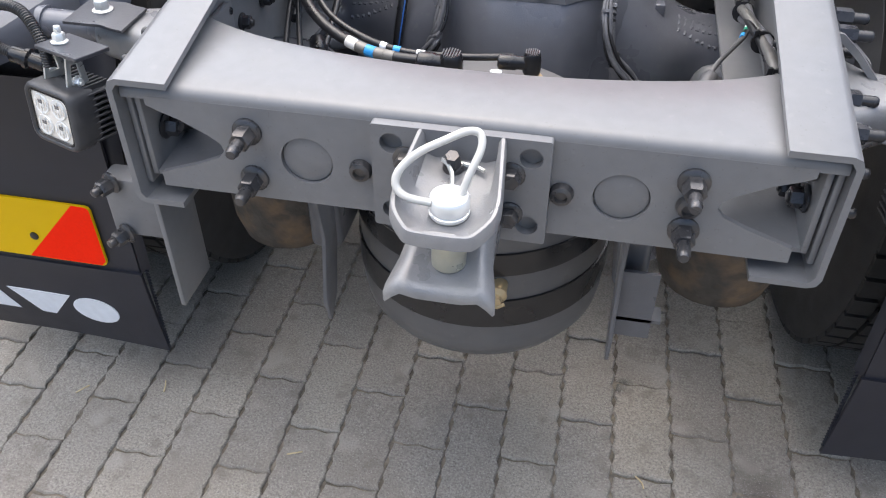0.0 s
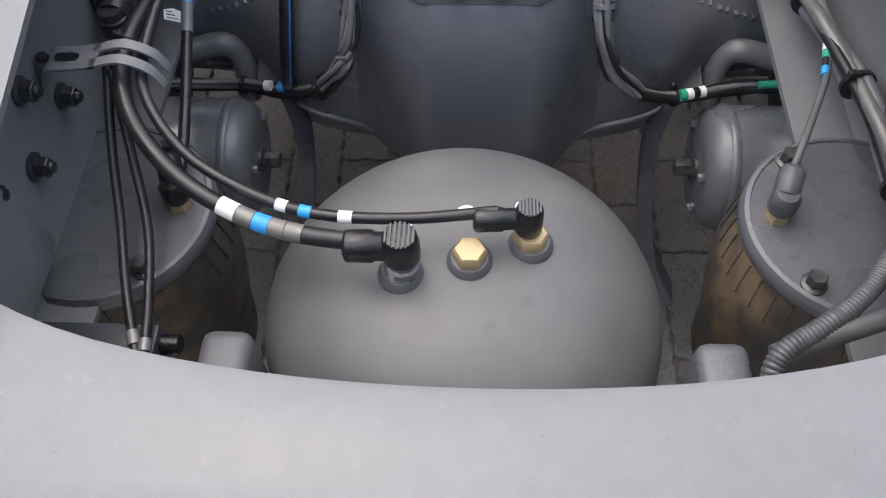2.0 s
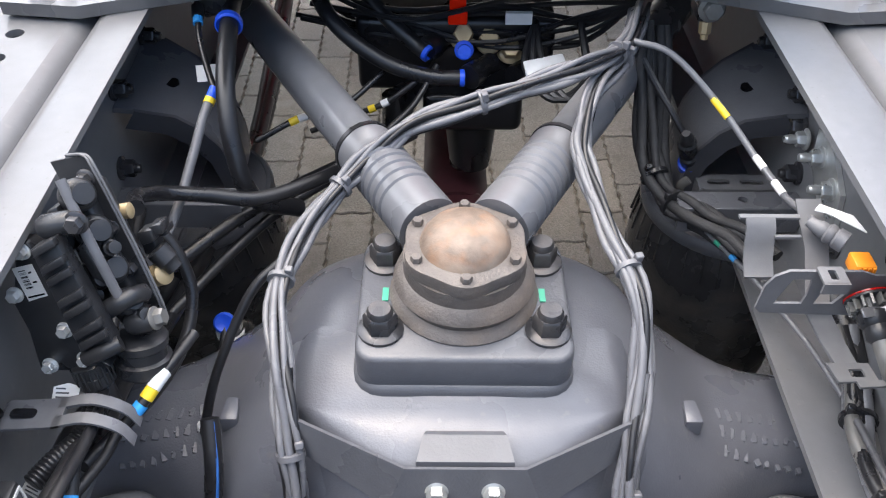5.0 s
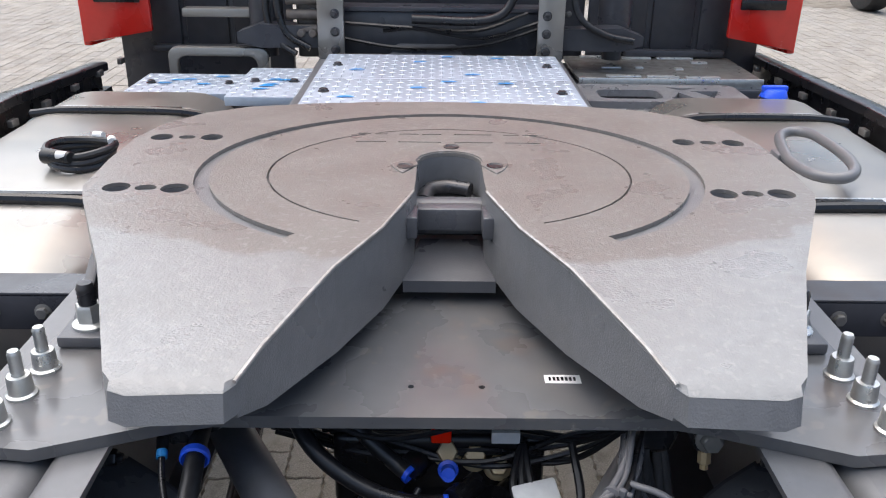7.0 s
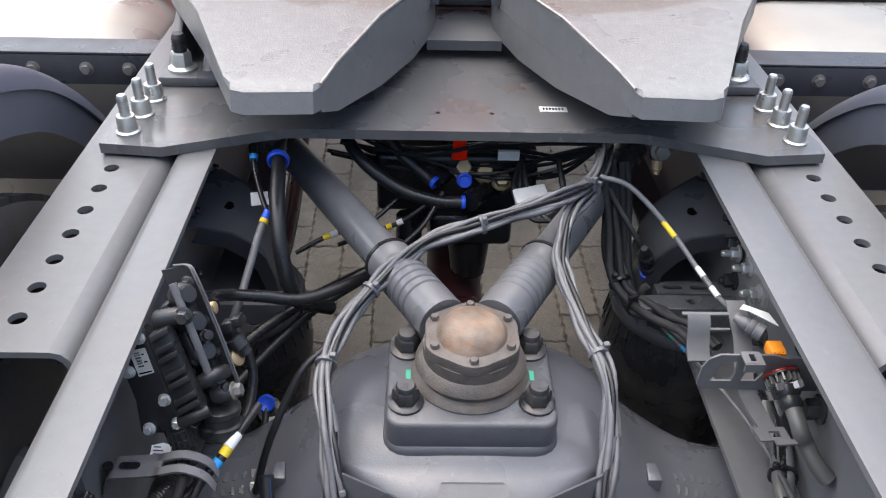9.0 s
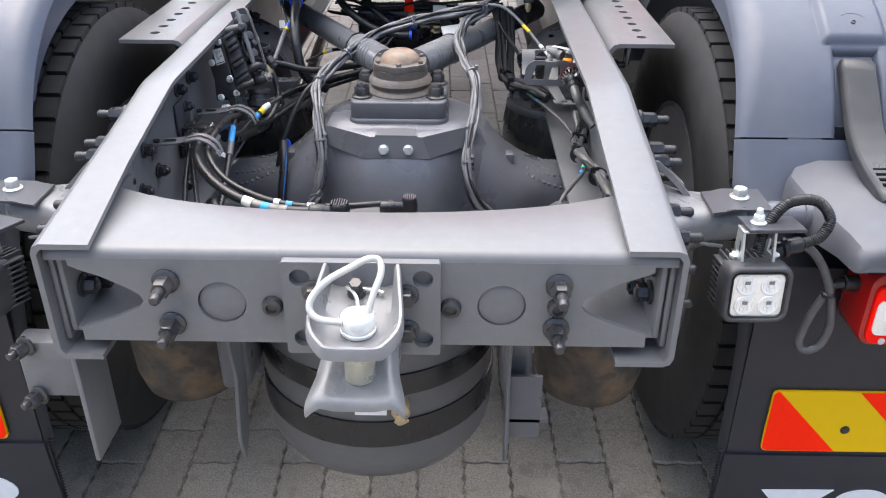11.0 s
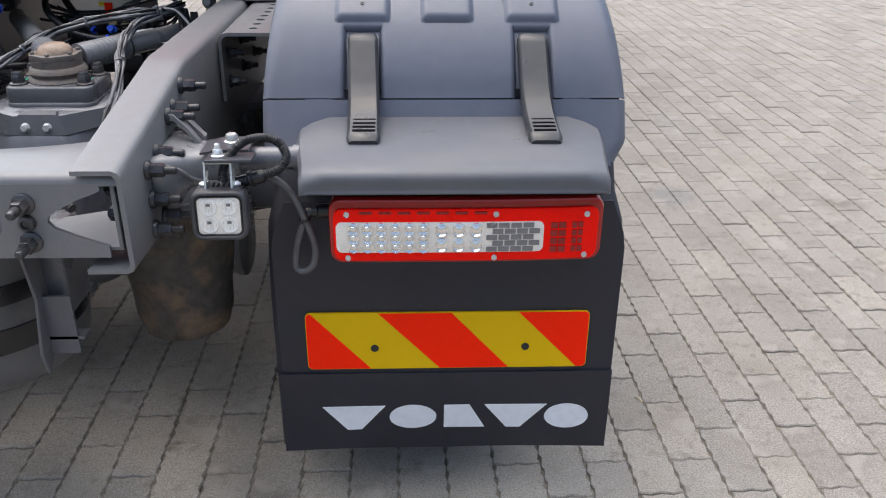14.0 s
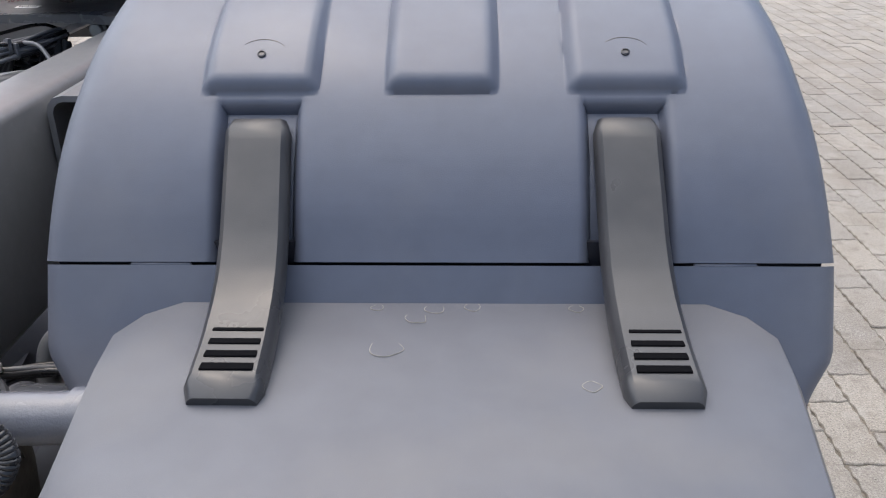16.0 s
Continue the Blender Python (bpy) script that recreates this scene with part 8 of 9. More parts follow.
    slab("print", [(-0.3797, 0.7803, 0.9304), (-0.3736, 0.7804, 0.9322), (-0.3734, 0.7801, 0.9315), (-0.3795, 0.7801, 0.9297)], 0.0003, BLACK, sticker, "", 0)
    slab("print", [(-0.3792, 0.7797, 0.9282), (-0.373, 0.7797, 0.9301), (-0.3729, 0.7796, 0.9298), (-0.3791, 0.7796, 0.9279)], 0.0003, BLACK, sticker, "", 0)
    slab("print", [(-0.3789, 0.7794, 0.9272), (-0.3727, 0.7794, 0.9291), (-0.3726, 0.7793, 0.9288), (-0.3788, 0.7793, 0.9269)], 0.0003, BLACK, sticker, "", 0)
    slab("print", [(-0.3783, 0.7787, 0.9251), (-0.3721, 0.7787, 0.927), (-0.372, 0.7785, 0.9263), (-0.3781, 0.7785, 0.9244)], 0.0003, BLACK, sticker, "", 0)
    slab("print", [(-0.3781, 0.7784, 0.9241), (-0.3719, 0.7784, 0.926), (-0.3718, 0.7783, 0.9256), (-0.378, 0.7783, 0.9238)], 0.0003, BLACK, sticker, "", 0)
    slab("print", [(-0.3775, 0.7778, 0.9219), (-0.3713, 0.7778, 0.9238), (-0.3712, 0.7777, 0.9235), (-0.3774, 0.7777, 0.9216)], 0.0003, BLACK, sticker, "", 0)
    slab("print", [(-0.3772, 0.7775, 0.9209), (-0.371, 0.7775, 0.9228), (-0.3708, 0.7773, 0.9221), (-0.377, 0.7772, 0.9203)], 0.0003, BLACK, sticker, "", 0)
    slab("print", [(-0.3767, 0.7768, 0.9188), (-0.3704, 0.7768, 0.9207), (-0.3703, 0.7767, 0.9203), (-0.3766, 0.7767, 0.9184)], 0.0003, BLACK, sticker, "", 0)
    slab("print", [(-0.3764, 0.7765, 0.9178), (-0.3702, 0.7765, 0.9196), (-0.3701, 0.7764, 0.9193), (-0.3763, 0.7764, 0.9174)], 0.0003, BLACK, sticker, "", 0)
    slab("print", [(-0.3758, 0.7758, 0.9156), (-0.3696, 0.7758, 0.9175), (-0.3694, 0.7756, 0.9168), (-0.3756, 0.7756, 0.9149)], 0.0003, BLACK, sticker, "", 0)
    slab("print", [(-0.3755, 0.7755, 0.9146), (-0.3693, 0.7755, 0.9165), (-0.3692, 0.7754, 0.9161), (-0.3754, 0.7754, 0.9142)], 0.0003, BLACK, sticker, "", 0)
    slab("print", [(-0.3711, 0.7797, 0.9305), (-0.3683, 0.7797, 0.9314), (-0.3679, 0.7792, 0.9299), (-0.3707, 0.7792, 0.9291)], 0.0003, BLACK, sticker, "", 0)
    slab("print", [(-0.3688, 0.777, 0.9219), (-0.365, 0.777, 0.9231), (-0.3646, 0.7766, 0.9216), (-0.3684, 0.7766, 0.9205)], 0.0003, BLACK, sticker, "", 0)
    slab("print", [(-0.376, 0.7735, 0.9072), (-0.3609, 0.7735, 0.9118), (-0.3605, 0.773, 0.9104), (-0.3757, 0.773, 0.9058)], 0.0003, BLACK, sticker, "", 0)
    part("screw", hexbolt(nb(), (-0.3719, 0.786, 0.9485), n, 0.0056, 0.006, 0.0), ZINC_BRIGHT, body, "bright zinc screw")
    part("screw", hexbolt(nb(), (-0.3873, 0.7757, 0.9077), n, 0.0056, 0.006, 0.0), ZINC_BRIGHT, body, "bright zinc screw")
    part("screw", hexbolt(nb(), (-0.3498, 0.7637, 0.8768), n, 0.0056, 0.006, 0.0), ZINC_BRIGHT, body, "bright zinc screw")
    part("screw", hexbolt(nb(), (-0.3371, 0.7548, 0.849), n, 0.0056, 0.006, 0.0), ZINC_BRIGHT, body, "bright zinc screw")
    part("screw", hexbolt(nb(), (-0.3707, 0.7549, 0.8396), n, 0.0056, 0.006, 0.0), ZINC_BRIGHT, body, "bright zinc screw")
    block = slab("valve_block", [(-0.3522, 0.8201, 0.9643), (-0.3243, 0.8229, 0.9825), (-0.2894, 0.7882, 0.8706), (-0.3082, 0.7849, 0.8535), (-0.3295, 0.7946, 0.8811)], 0.045, MODULE_BLACK, root, "black cast valve block", 0.004)
    barrel("solenoid", (-0.3313, 0.8226, 0.9791), (-0.3173, 0.8102, 0.9911), [(0.0145, 0), (0.0145, 0.012), (0.012325, 0.015), (0.01015, 0.016), (0.00899, 0.024), (0, 0.025)], MODULE_BLACK, block, "black round solenoid")
    barrel("solenoid", (-0.3226, 0.8127, 0.947), (-0.3086, 0.8005, 0.9597), [(0.0145, 0), (0.0145, 0.012), (0.012325, 0.015), (0.01015, 0.016), (0.00899, 0.024), (0, 0.025)], MODULE_BLACK, block, "black round solenoid")
    barrel("solenoid", (-0.3146, 0.8024, 0.9131), (-0.3006, 0.7904, 0.9266), [(0.0145, 0), (0.0145, 0.012), (0.012325, 0.015), (0.01015, 0.016), (0.00899, 0.024), (0, 0.025)], MODULE_BLACK, block, "black round solenoid")
    barrel("solenoid", (-0.3562, 0.8118, 0.9337), (-0.3415, 0.7996, 0.9467), [(0.0125, 0), (0.0125, 0.012), (0.010625, 0.015), (0.00875, 0.016), (0.00775, 0.024), (0, 0.025)], MODULE_BLACK, block, "black round solenoid")
    barrel("solenoid", (-0.304, 0.7927, 0.8821), (-0.2901, 0.7809, 0.8963), [(0.013, 0), (0.013, 0.012), (0.01105, 0.015), (0.0091, 0.016), (0.00806, 0.024), (0, 0.025)], MODULE_BLACK, block, "black round solenoid")
    barrel("solenoid", (-0.3296, 0.8002, 0.9011), (-0.3153, 0.7883, 0.9148), [(0.01, 0), (0.01, 0.012), (0.0085, 0.015), (0.007, 0.016), (0.0062, 0.024), (0, 0.025)], MODULE_BLACK, block, "black round solenoid")
    barrel("port", (-0.3106, 0.8044, 0.9362), (-0.3018, 0.7974, 0.9433), [(0.007, 0), (0.007, 0.012), (0.0055, 0.013), (0.0055, 0.020), (0, 0.021)], MODULE_BLACK, block)
    barrel("port", (-0.3345, 0.7929, 0.8886), (-0.3252, 0.786, 0.8964), [(0.007, 0), (0.007, 0.012), (0.0055, 0.013), (0.0055, 0.020), (0, 0.021)], MODULE_BLACK, block)
    barrel("port", (-0.3059, 0.7887, 0.8823), (-0.2969, 0.7818, 0.8901), [(0.007, 0), (0.007, 0.012), (0.0055, 0.013), (0.0055, 0.020), (0, 0.021)], MODULE_BLACK, block)
    barrel("port", (-0.2938, 0.7852, 0.8735), (-0.285, 0.7784, 0.8814), [(0.007, 0), (0.007, 0.012), (0.0055, 0.013), (0.0055, 0.020), (0, 0.021)], MODULE_BLACK, block)
    slab("lug", [(-0.3321, 0.794, 0.9444), (-0.3234, 0.795, 0.9505), (-0.3117, 0.7854, 0.9203), (-0.3206, 0.7843, 0.9139)], 0.022, MODULE_BLACK, block, "", 0.002)
    slab("lug", [(-0.3357, 0.7888, 0.9251), (-0.3289, 0.7892, 0.9284), (-0.3206, 0.7818, 0.9048), (-0.3274, 0.7814, 0.9014)], 0.022, MODULE_BLACK, block, "", 0.002)
    slab("lug", [(-0.3371, 0.8076, 0.9909), (-0.3223, 0.8085, 0.9983), (-0.3183, 0.8051, 0.9875), (-0.3332, 0.8042, 0.9799)], 0.022, MODULE_BLACK, block, "", 0.002)
    slab("lug", [(-0.3504, 0.8046, 0.9764), (-0.3405, 0.8051, 0.981), (-0.3373, 0.8005, 0.9657), (-0.3489, 0.8001, 0.9609)], 0.022, MODULE_BLACK, block, "", 0.002)
    barrel("arm", (-0.3526, 0.794, 0.9678), (-0.3205, 0.7937, 0.9762), [(0.009, 0), (0.0105, 0.004), (0.0105, 0.030), (0.008, 0.033)], MODULE_BLACK, block)
    part("arm_bolt", hexbolt(nb(), (-0.3182, 0.7881, 0.9793), n, 0.0075, 0.008, 0.0), BOLT_DARK, block)
    part("feed_pipe", tube(nb(), [(-0.3324, 0.8111, 1.0047), (-0.3193, 0.7946, 0.9724), (-0.3078, 0.7823, 0.9397), (-0.2993, 0.7757, 0.9046)], 0.0045, 12, 3), BRACKET_GREY, block, "dark grey pipe")
    slab("guard_plate", [(-0.356, 0.8478, 0.995), (-0.3243, 0.8460, 1.0040), (-0.3170, 0.8395, 0.9945), (-0.3055, 0.8298, 0.9645), (-0.2896, 0.8148, 0.9163), (-0.2770, 0.8010, 0.8722), (-0.305, 0.8010, 0.868)], 0.0025, MODULE_BLACK, block, "thin black guard plate", 0)
    for q in ((-0.3255, 0.8395, 0.985), (-0.3105, 0.8262, 0.942), (-0.2985, 0.8155, 0.905), (-0.2895, 0.8065, 0.880)):
        part("cap_nut", hexbolt(nb(), q, n, 0.0062, 0.009, 0.004), BOLT_DARK, block)
    part("guard_wire", tube(nb(), [(-0.3421, 0.8504, 1.0004), (-0.3246, 0.8449, 1.0047), (-0.3169, 0.8384, 0.9952), (-0.3061, 0.8288, 0.9645), (-0.2902, 0.8138, 0.9163), (-0.2775, 0.8, 0.8717), (-0.2786, 0.8004, 0.8618)], 0.0014, 8, 4), BRACKET_GREY, block, "dull edge of a guard plate")
    part("guard_wire", tube(nb(), [(-0.3394, 0.8502, 1.0005), (-0.3218, 0.8447, 1.0048), (-0.3141, 0.8382, 0.9954), (-0.3033, 0.8286, 0.9646), (-0.2874, 0.8136, 0.9164), (-0.2746, 0.7998, 0.8719), (-0.2756, 0.8002, 0.8619)], 0.0014, 8, 4), BRACKET_GREY, block, "dull edge of a guard plate")
    part("elbow", tube(nb(), [(-0.3192, 0.776, 0.8849), (-0.3053, 0.7739, 0.8964), (-0.293, 0.7785, 0.9016), (-0.2861, 0.7942, 0.8927)], 0.0085, 12, 4), MODULE_BLACK, block)
    barrel("union", (-0.3, 0.7783, 0.8693), (-0.274, 0.7785, 0.8776), [(0.009, 0), (0.011, 0.003), (0.011, 0.018), (0.009, 0.024), (0.0075, 0.026)], MODULE_BLACK, block)
    part("union_bolt", hexbolt(nb(), (-0.2753, 0.7766, 0.8782), (0.026, 0.0002, 0.0083), 0.008, 0.008, 0.0), STEEL_DULL, block)
    part("barrel_rib", tube(nb(), [(-0.3293, 0.7451, 0.8612), (-0.3131, 0.7443, 0.8707), (-0.2977, 0.7506, 0.8754)], 0.0075, 12, 3), MODULE_BLACK, body)
    barrel("silencer", (-0.2956, 0.7814, 0.8523), (-0.2958, 0.7735, 0.8243), [(0.020, 0), (0.0245, 0.003), (0.0245, 0.010), (0.022, 0.012), (0.022, 0.022), (0.0255, 0.024), (0.0255, 0.036), (0.021, 0.040), (0, 0.041)], MODULE_BLACK, root, "black round exhaust silencer", 28)
    plug = barrel("plug", (-0.3387, 0.7606, 0.8396), (-0.3323, 0.7519, 0.8109), [(0.014, 0), (0.0165, 0.002), (0.0165, 0.012), (0.0155, 0.013), (0.0165, 0.014), (0.0165, 0.024), (0.0125, 0.027), (0.0125, 0.050), (0.0, 0.052)], MODULE_BLACK, root, "black ribbed plug")
    d = (Vector((-0.3323, 0.7519, 0.8109)) - Vector((-0.3387, 0.7606, 0.8396))).normalized()
    side = d.cross(n).normalized()
    for i in range(18):
        a = 2 * math.pi * i / 18
        o = Vector((-0.3387, 0.7606, 0.8396)) + (n * math.cos(a) + side * math.sin(a)) * 0.0168
        part("grip", cyl(nb(), o + d * 0.003, o + d * 0.022, 0.0012, None, 6), MODULE_BLACK, plug)
    part("conduit", tube(nb(), [(-0.3321, 0.7511, 0.8082), (-0.328, 0.722, 0.812), (-0.337, 0.700, 0.806), (-0.350, 0.677, 0.808), (-0.362, 0.655, 0.806)], 0.0095, 12, 5, ribs=0.0018), CABLE_BLACK, plug)
    barrel("air_fitting", (-0.2925, 0.8358, 0.872), (-0.2811, 0.8317, 0.8794), [(0.007, 0), (0.0105, 0.001), (0.0105, 0.007), (0.009, 0.008), (0.0105, 0.009), (0.0105, 0.016), (0.007, 0.018), (0, 0.0185)], BRASS, root, "brass air fitting")
    barrel("air_fitting", (-0.3159, 0.8553, 0.9338), (-0.3072, 0.8551, 0.9357), [(0.006, 0), (0.0075, 0.001), (0.0075, 0.012), (0.006, 0.013)], BRASS, root, "brass air fitting")
    slab("connector_shell", [(-0.2995, 0.8427, 0.92), (-0.2855, 0.8426, 0.9239), (-0.2839, 0.8391, 0.9119), (-0.2972, 0.8389, 0.9073)], 0.02, MODULE_BLACK, root, "", 0.002)
    slab("connector_shell", [(-0.2896, 0.8471, 0.9237), (-0.2777, 0.847, 0.927), (-0.2763, 0.844, 0.9169), (-0.2876, 0.8439, 0.913)], 0.02, MODULE_BLACK, root, "", 0.002)
    slab("connector_shell", [(-0.3, 0.8465, 0.9038), (-0.2869, 0.8464, 0.9074), (-0.2853, 0.8431, 0.8961), (-0.2978, 0.8429, 0.8917)], 0.02, MODULE_BLACK, root, "", 0.002)
    slab("connector_shell", [(-0.2851, 0.8527, 0.9154), (-0.2765, 0.8527, 0.9178), (-0.2754, 0.8505, 0.9104), (-0.2837, 0.8503, 0.9075)], 0.02, MODULE_BLACK, root, "", 0.002)
    barrel("hose_nut", (-0.2865, 0.8434, 0.9004), (-0.2731, 0.8379, 0.8852), [(0.008, 0), (0.011, 0.002), (0.011, 0.016), (0.009, 0.018), (0.008, 0.026)], MODULE_BLACK, root)
    return root


brake_modulator()


def centre_valve():
    root = thing("relay_valve", (0, 1.33, 0.72), "black relay valve cluster with brass ports under the mounting plate", "valve unit")
    bm = nb()
    box(bm, -0.14, 0.13, 1.30, 1.40, 0.79, 0.90, 0.010, 3)
    box(bm, -0.05, 0.09, 1.27, 1.36, 0.74, 0.80, 0.012, 3)
    cyl(bm, (0.02, 1.32, 0.75), (0.02, 1.30, 0.66), 0.04, 0.03, 24, 0.004)
    cyl(bm, (-0.085, 1.28, 0.80), (-0.085, 1.27, 0.75), 0.022, None, 18, 0.003)
    body = part("body", bm, BLACK, root)
    for x, z in ((0.005, 0.872), (0.04, 0.866), (0.07, 0.852)):
        bm = hexbolt(nb(), (x, 1.305, z), (0, -0.75, 0.66), 0.014, 0.016, 0.0)
        part("port", bm, BRASS, body, "brass port nut")
    for x, z in ((0.006, 0.868),):
        bm = lathe(nb(), (x, 1.285, z - 0.004), (0, -0.75, 0.3), [(0.012, 0), (0.013, 0.002), (0.013, 0.01), (0.009, 0.012), (0.009, 0.03)], 16)
        part("release_ring", bm, BLUE, body, "blue release ring")
    for x, y, z in ((-0.045, 1.275, 0.868), (0.012, 1.24, 0.848), (0.075, 1.27, 0.83), (-0.085, 1.26, 0.80)):
        bm = nb()
        lathe(bm, (x, y, z), (0.6, 0.75, 0), [(0.017, 0), (0.017, 0.02), (0.014, 0.024), (0.014, 0.05)], 16)
        part("elbow", bm, BLACK, body)
    bm = nb()
    box(bm, -0.014, 0.008, 1.296, 1.306, 0.898, 0.94, 0.002)
    box(bm, -0.016, 0.010, 1.292, 1.300, 0.895, 0.915, 0.003)
    part("red_tag", bm, RED_SIGN, root, "bright red locking tag")
    bm = box(nb(), -0.03, -0.014, 1.30, 1.306, 0.93, 0.942)
    part("yellow_tag", bm, YELLOW, root)
    bm = box(nb(), 0.06, 0.095, 1.29, 1.297, 0.898, 0.914)
    part("label", bm, PAPER, root, "white paper label")
    rnd = random.Random(8)
    for i in range(9):
        z = 0.905 + rnd.uniform(-0.02, 0.035)
        pts = [(-0.20 + rnd.uniform(-0.05, 0.05), 1.33 + rnd.uniform(-0.02, 0.05), z), (-0.08, 1.30 + rnd.uniform(-0.015, 0.01), z - rnd.uniform(0, 0.03)), (0.05, 1.295 + rnd.uniform(-0.02, 0.02), z - rnd.uniform(0, 0.03)), (0.16, 1.30, z + rnd.uniform(-0.03, 0.02)), (0.225, 1.27, 0.94)]
        part("lead", tube(nb(), pts, 0.0036, 6, 5), CABLE_BLACK, root)
    for k in range(3):
        pts = [(0.10, 1.30, 0.90), (0.085 + 0.012 * k, 1.24, 0.865), (0.12 + 0.01 * k, 1.20, 0.84), (0.165, 1.23, 0.855), (0.16, 1.29, 0.90)]
        part("looped_lead", tube(nb(), pts, 0.005, 7, 6), CABLE_BLACK, root)
    bm = nb()
    t = nb()
    box(t, -0.028, 0.028, -0.018, 0.018, -0.007, 0.007, 0.004)
    part("junction_box", join(bm, t, Matrix.Translation((0.112, 1.235, 0.862)) @ Matrix.Rotation(radians(25), 4, "X") @ Matrix.Rotation(radians(14), 4, "Z")), PAPER, root, "pale grey junction box")
    return root


centre_valve()


def spring_hanger(s):
    root = thing("spring_hanger", (s * 0.41, 1.21, 0.63), "dark grey folded hanger bracket above the front air spring", "bracket", "spring hangers")
    # a plate that leans in from the rail and folds down into a leg, with turned edges
    line = ((0.4155, 0.872), (0.392, 0.866), (0.350, 0.848), (0.325, 0.826), (0.306, 0.795), (0.296, 0.755), (0.293, 0.715))
    def wide(k):
        return (0.082, 0.075, 0.060, 0.054, 0.048, 0.044, 0.042)[k]
    bm = nb()
    loft(bm, [[(s * x, 1.205 - wide(k), z), (s * x, 1.205 + wide(k), z + 0.012), (s * (x + 0.002), 1.205 + wide(k), z + 0.005), (s * (x + 0.002), 1.205 - wide(k), z - 0.007)] for k, (x, z) in enumerate(line)])
    part("hood_plate", bm, CAST_GREY, root, "folded dark plate", 30)
    for e in (-1, 1):
        bm = nb()
        loft(bm, [[(s * x, 1.205 + e * wide(k), z + 0.006 * (1 + e)), (s * x, 1.205 + e * (wide(k) + 0.006), z + 0.006 * (1 + e)), (s * (x + 0.016), 1.205 + e * (wide(k) + 0.006), z + 0.006 * (1 + e) - 0.024), (s * (x + 0.016), 1.205 + e * wide(k), z + 0.006 * (1 + e) - 0.024)] for k, (x, z) in enumerate(line[1:], 1)])
        part("side_plate", bm, CHASSIS_DARK, root, "", 30)
    # flat near-black disc on the plate, coloured as the hole's dark inside
    bm = nb()
    prism(bm, circle(s * 0.366, 1.20, 0.009, 16), [], "xy", 0.8585, 0.8625)
    part("hole", bm, OPENING_SHADE, root)
    for y, z in ((1.10, 0.80), (1.10, 0.74), (1.31, 0.80), (1.14, 0.888), (1.27, 0.888)):
        part("bolt", hexbolt(nb(), (s * 0.4168, y, z), (-s, 0, 0), 0.011, 0.014, 0.008), BOLT_BLACK, root)
    bm = nb()
    prism(bm, rounded(0.265, 0.416, 1.055, 1.085, 0.003, 2), [circle(0.345, 1.07, 0.006, 12)], "xy", 0.776, 0.782)
    box(bm, 0.265, 0.416, 1.052, 1.056, 0.745, 0.782, 0.001, 1)
    if s < 0:
        bmesh.ops.scale(bm, vec=(-1, 1, 1), verts=bm.verts)
    part("cross_strap", bm, CAST_GREY, root, "dark flat strap with a hole")
    return root


for s in (-1, 1):
    spring_hanger(s)


def bolt_plate():
    root = thing("bolt_plate", (0.41, 1.05, 0.76), "zinc plate with four protruding bolts inside the rail", "bracket")
    bm = nb()
    prism(bm, [(0.972, 0.812), (1.0, 0.800), (1.07, 0.842), (1.078, 0.880), (1.050, 0.892), (0.985, 0.856)], [circle(0.990, 0.826, 0.005, 10)], "yz", 0.4105, 0.4165)
    part("plate", bm, ZINC, root, "galvanised plate")
    for y, z in ((1.098, 0.852), (1.050, 0.860), (1.006, 0.848)):
        part("bolt", hexbolt(nb(), (0.4105, y, z), (-1, 0, 0), 0.0098, 0.010, 0.014), ZINC, root, "zinc bolt with long thread")
    for y, z in ((0.97, 0.80), (0.90, 0.745), (1.13, 0.85)):
        part("bolt", hexbolt(nb(), (0.4165, y, z), (-1, 0, 0), 0.013, 0.012, 0.0), BOLT_DARK, root)
    return root


bolt_plate()


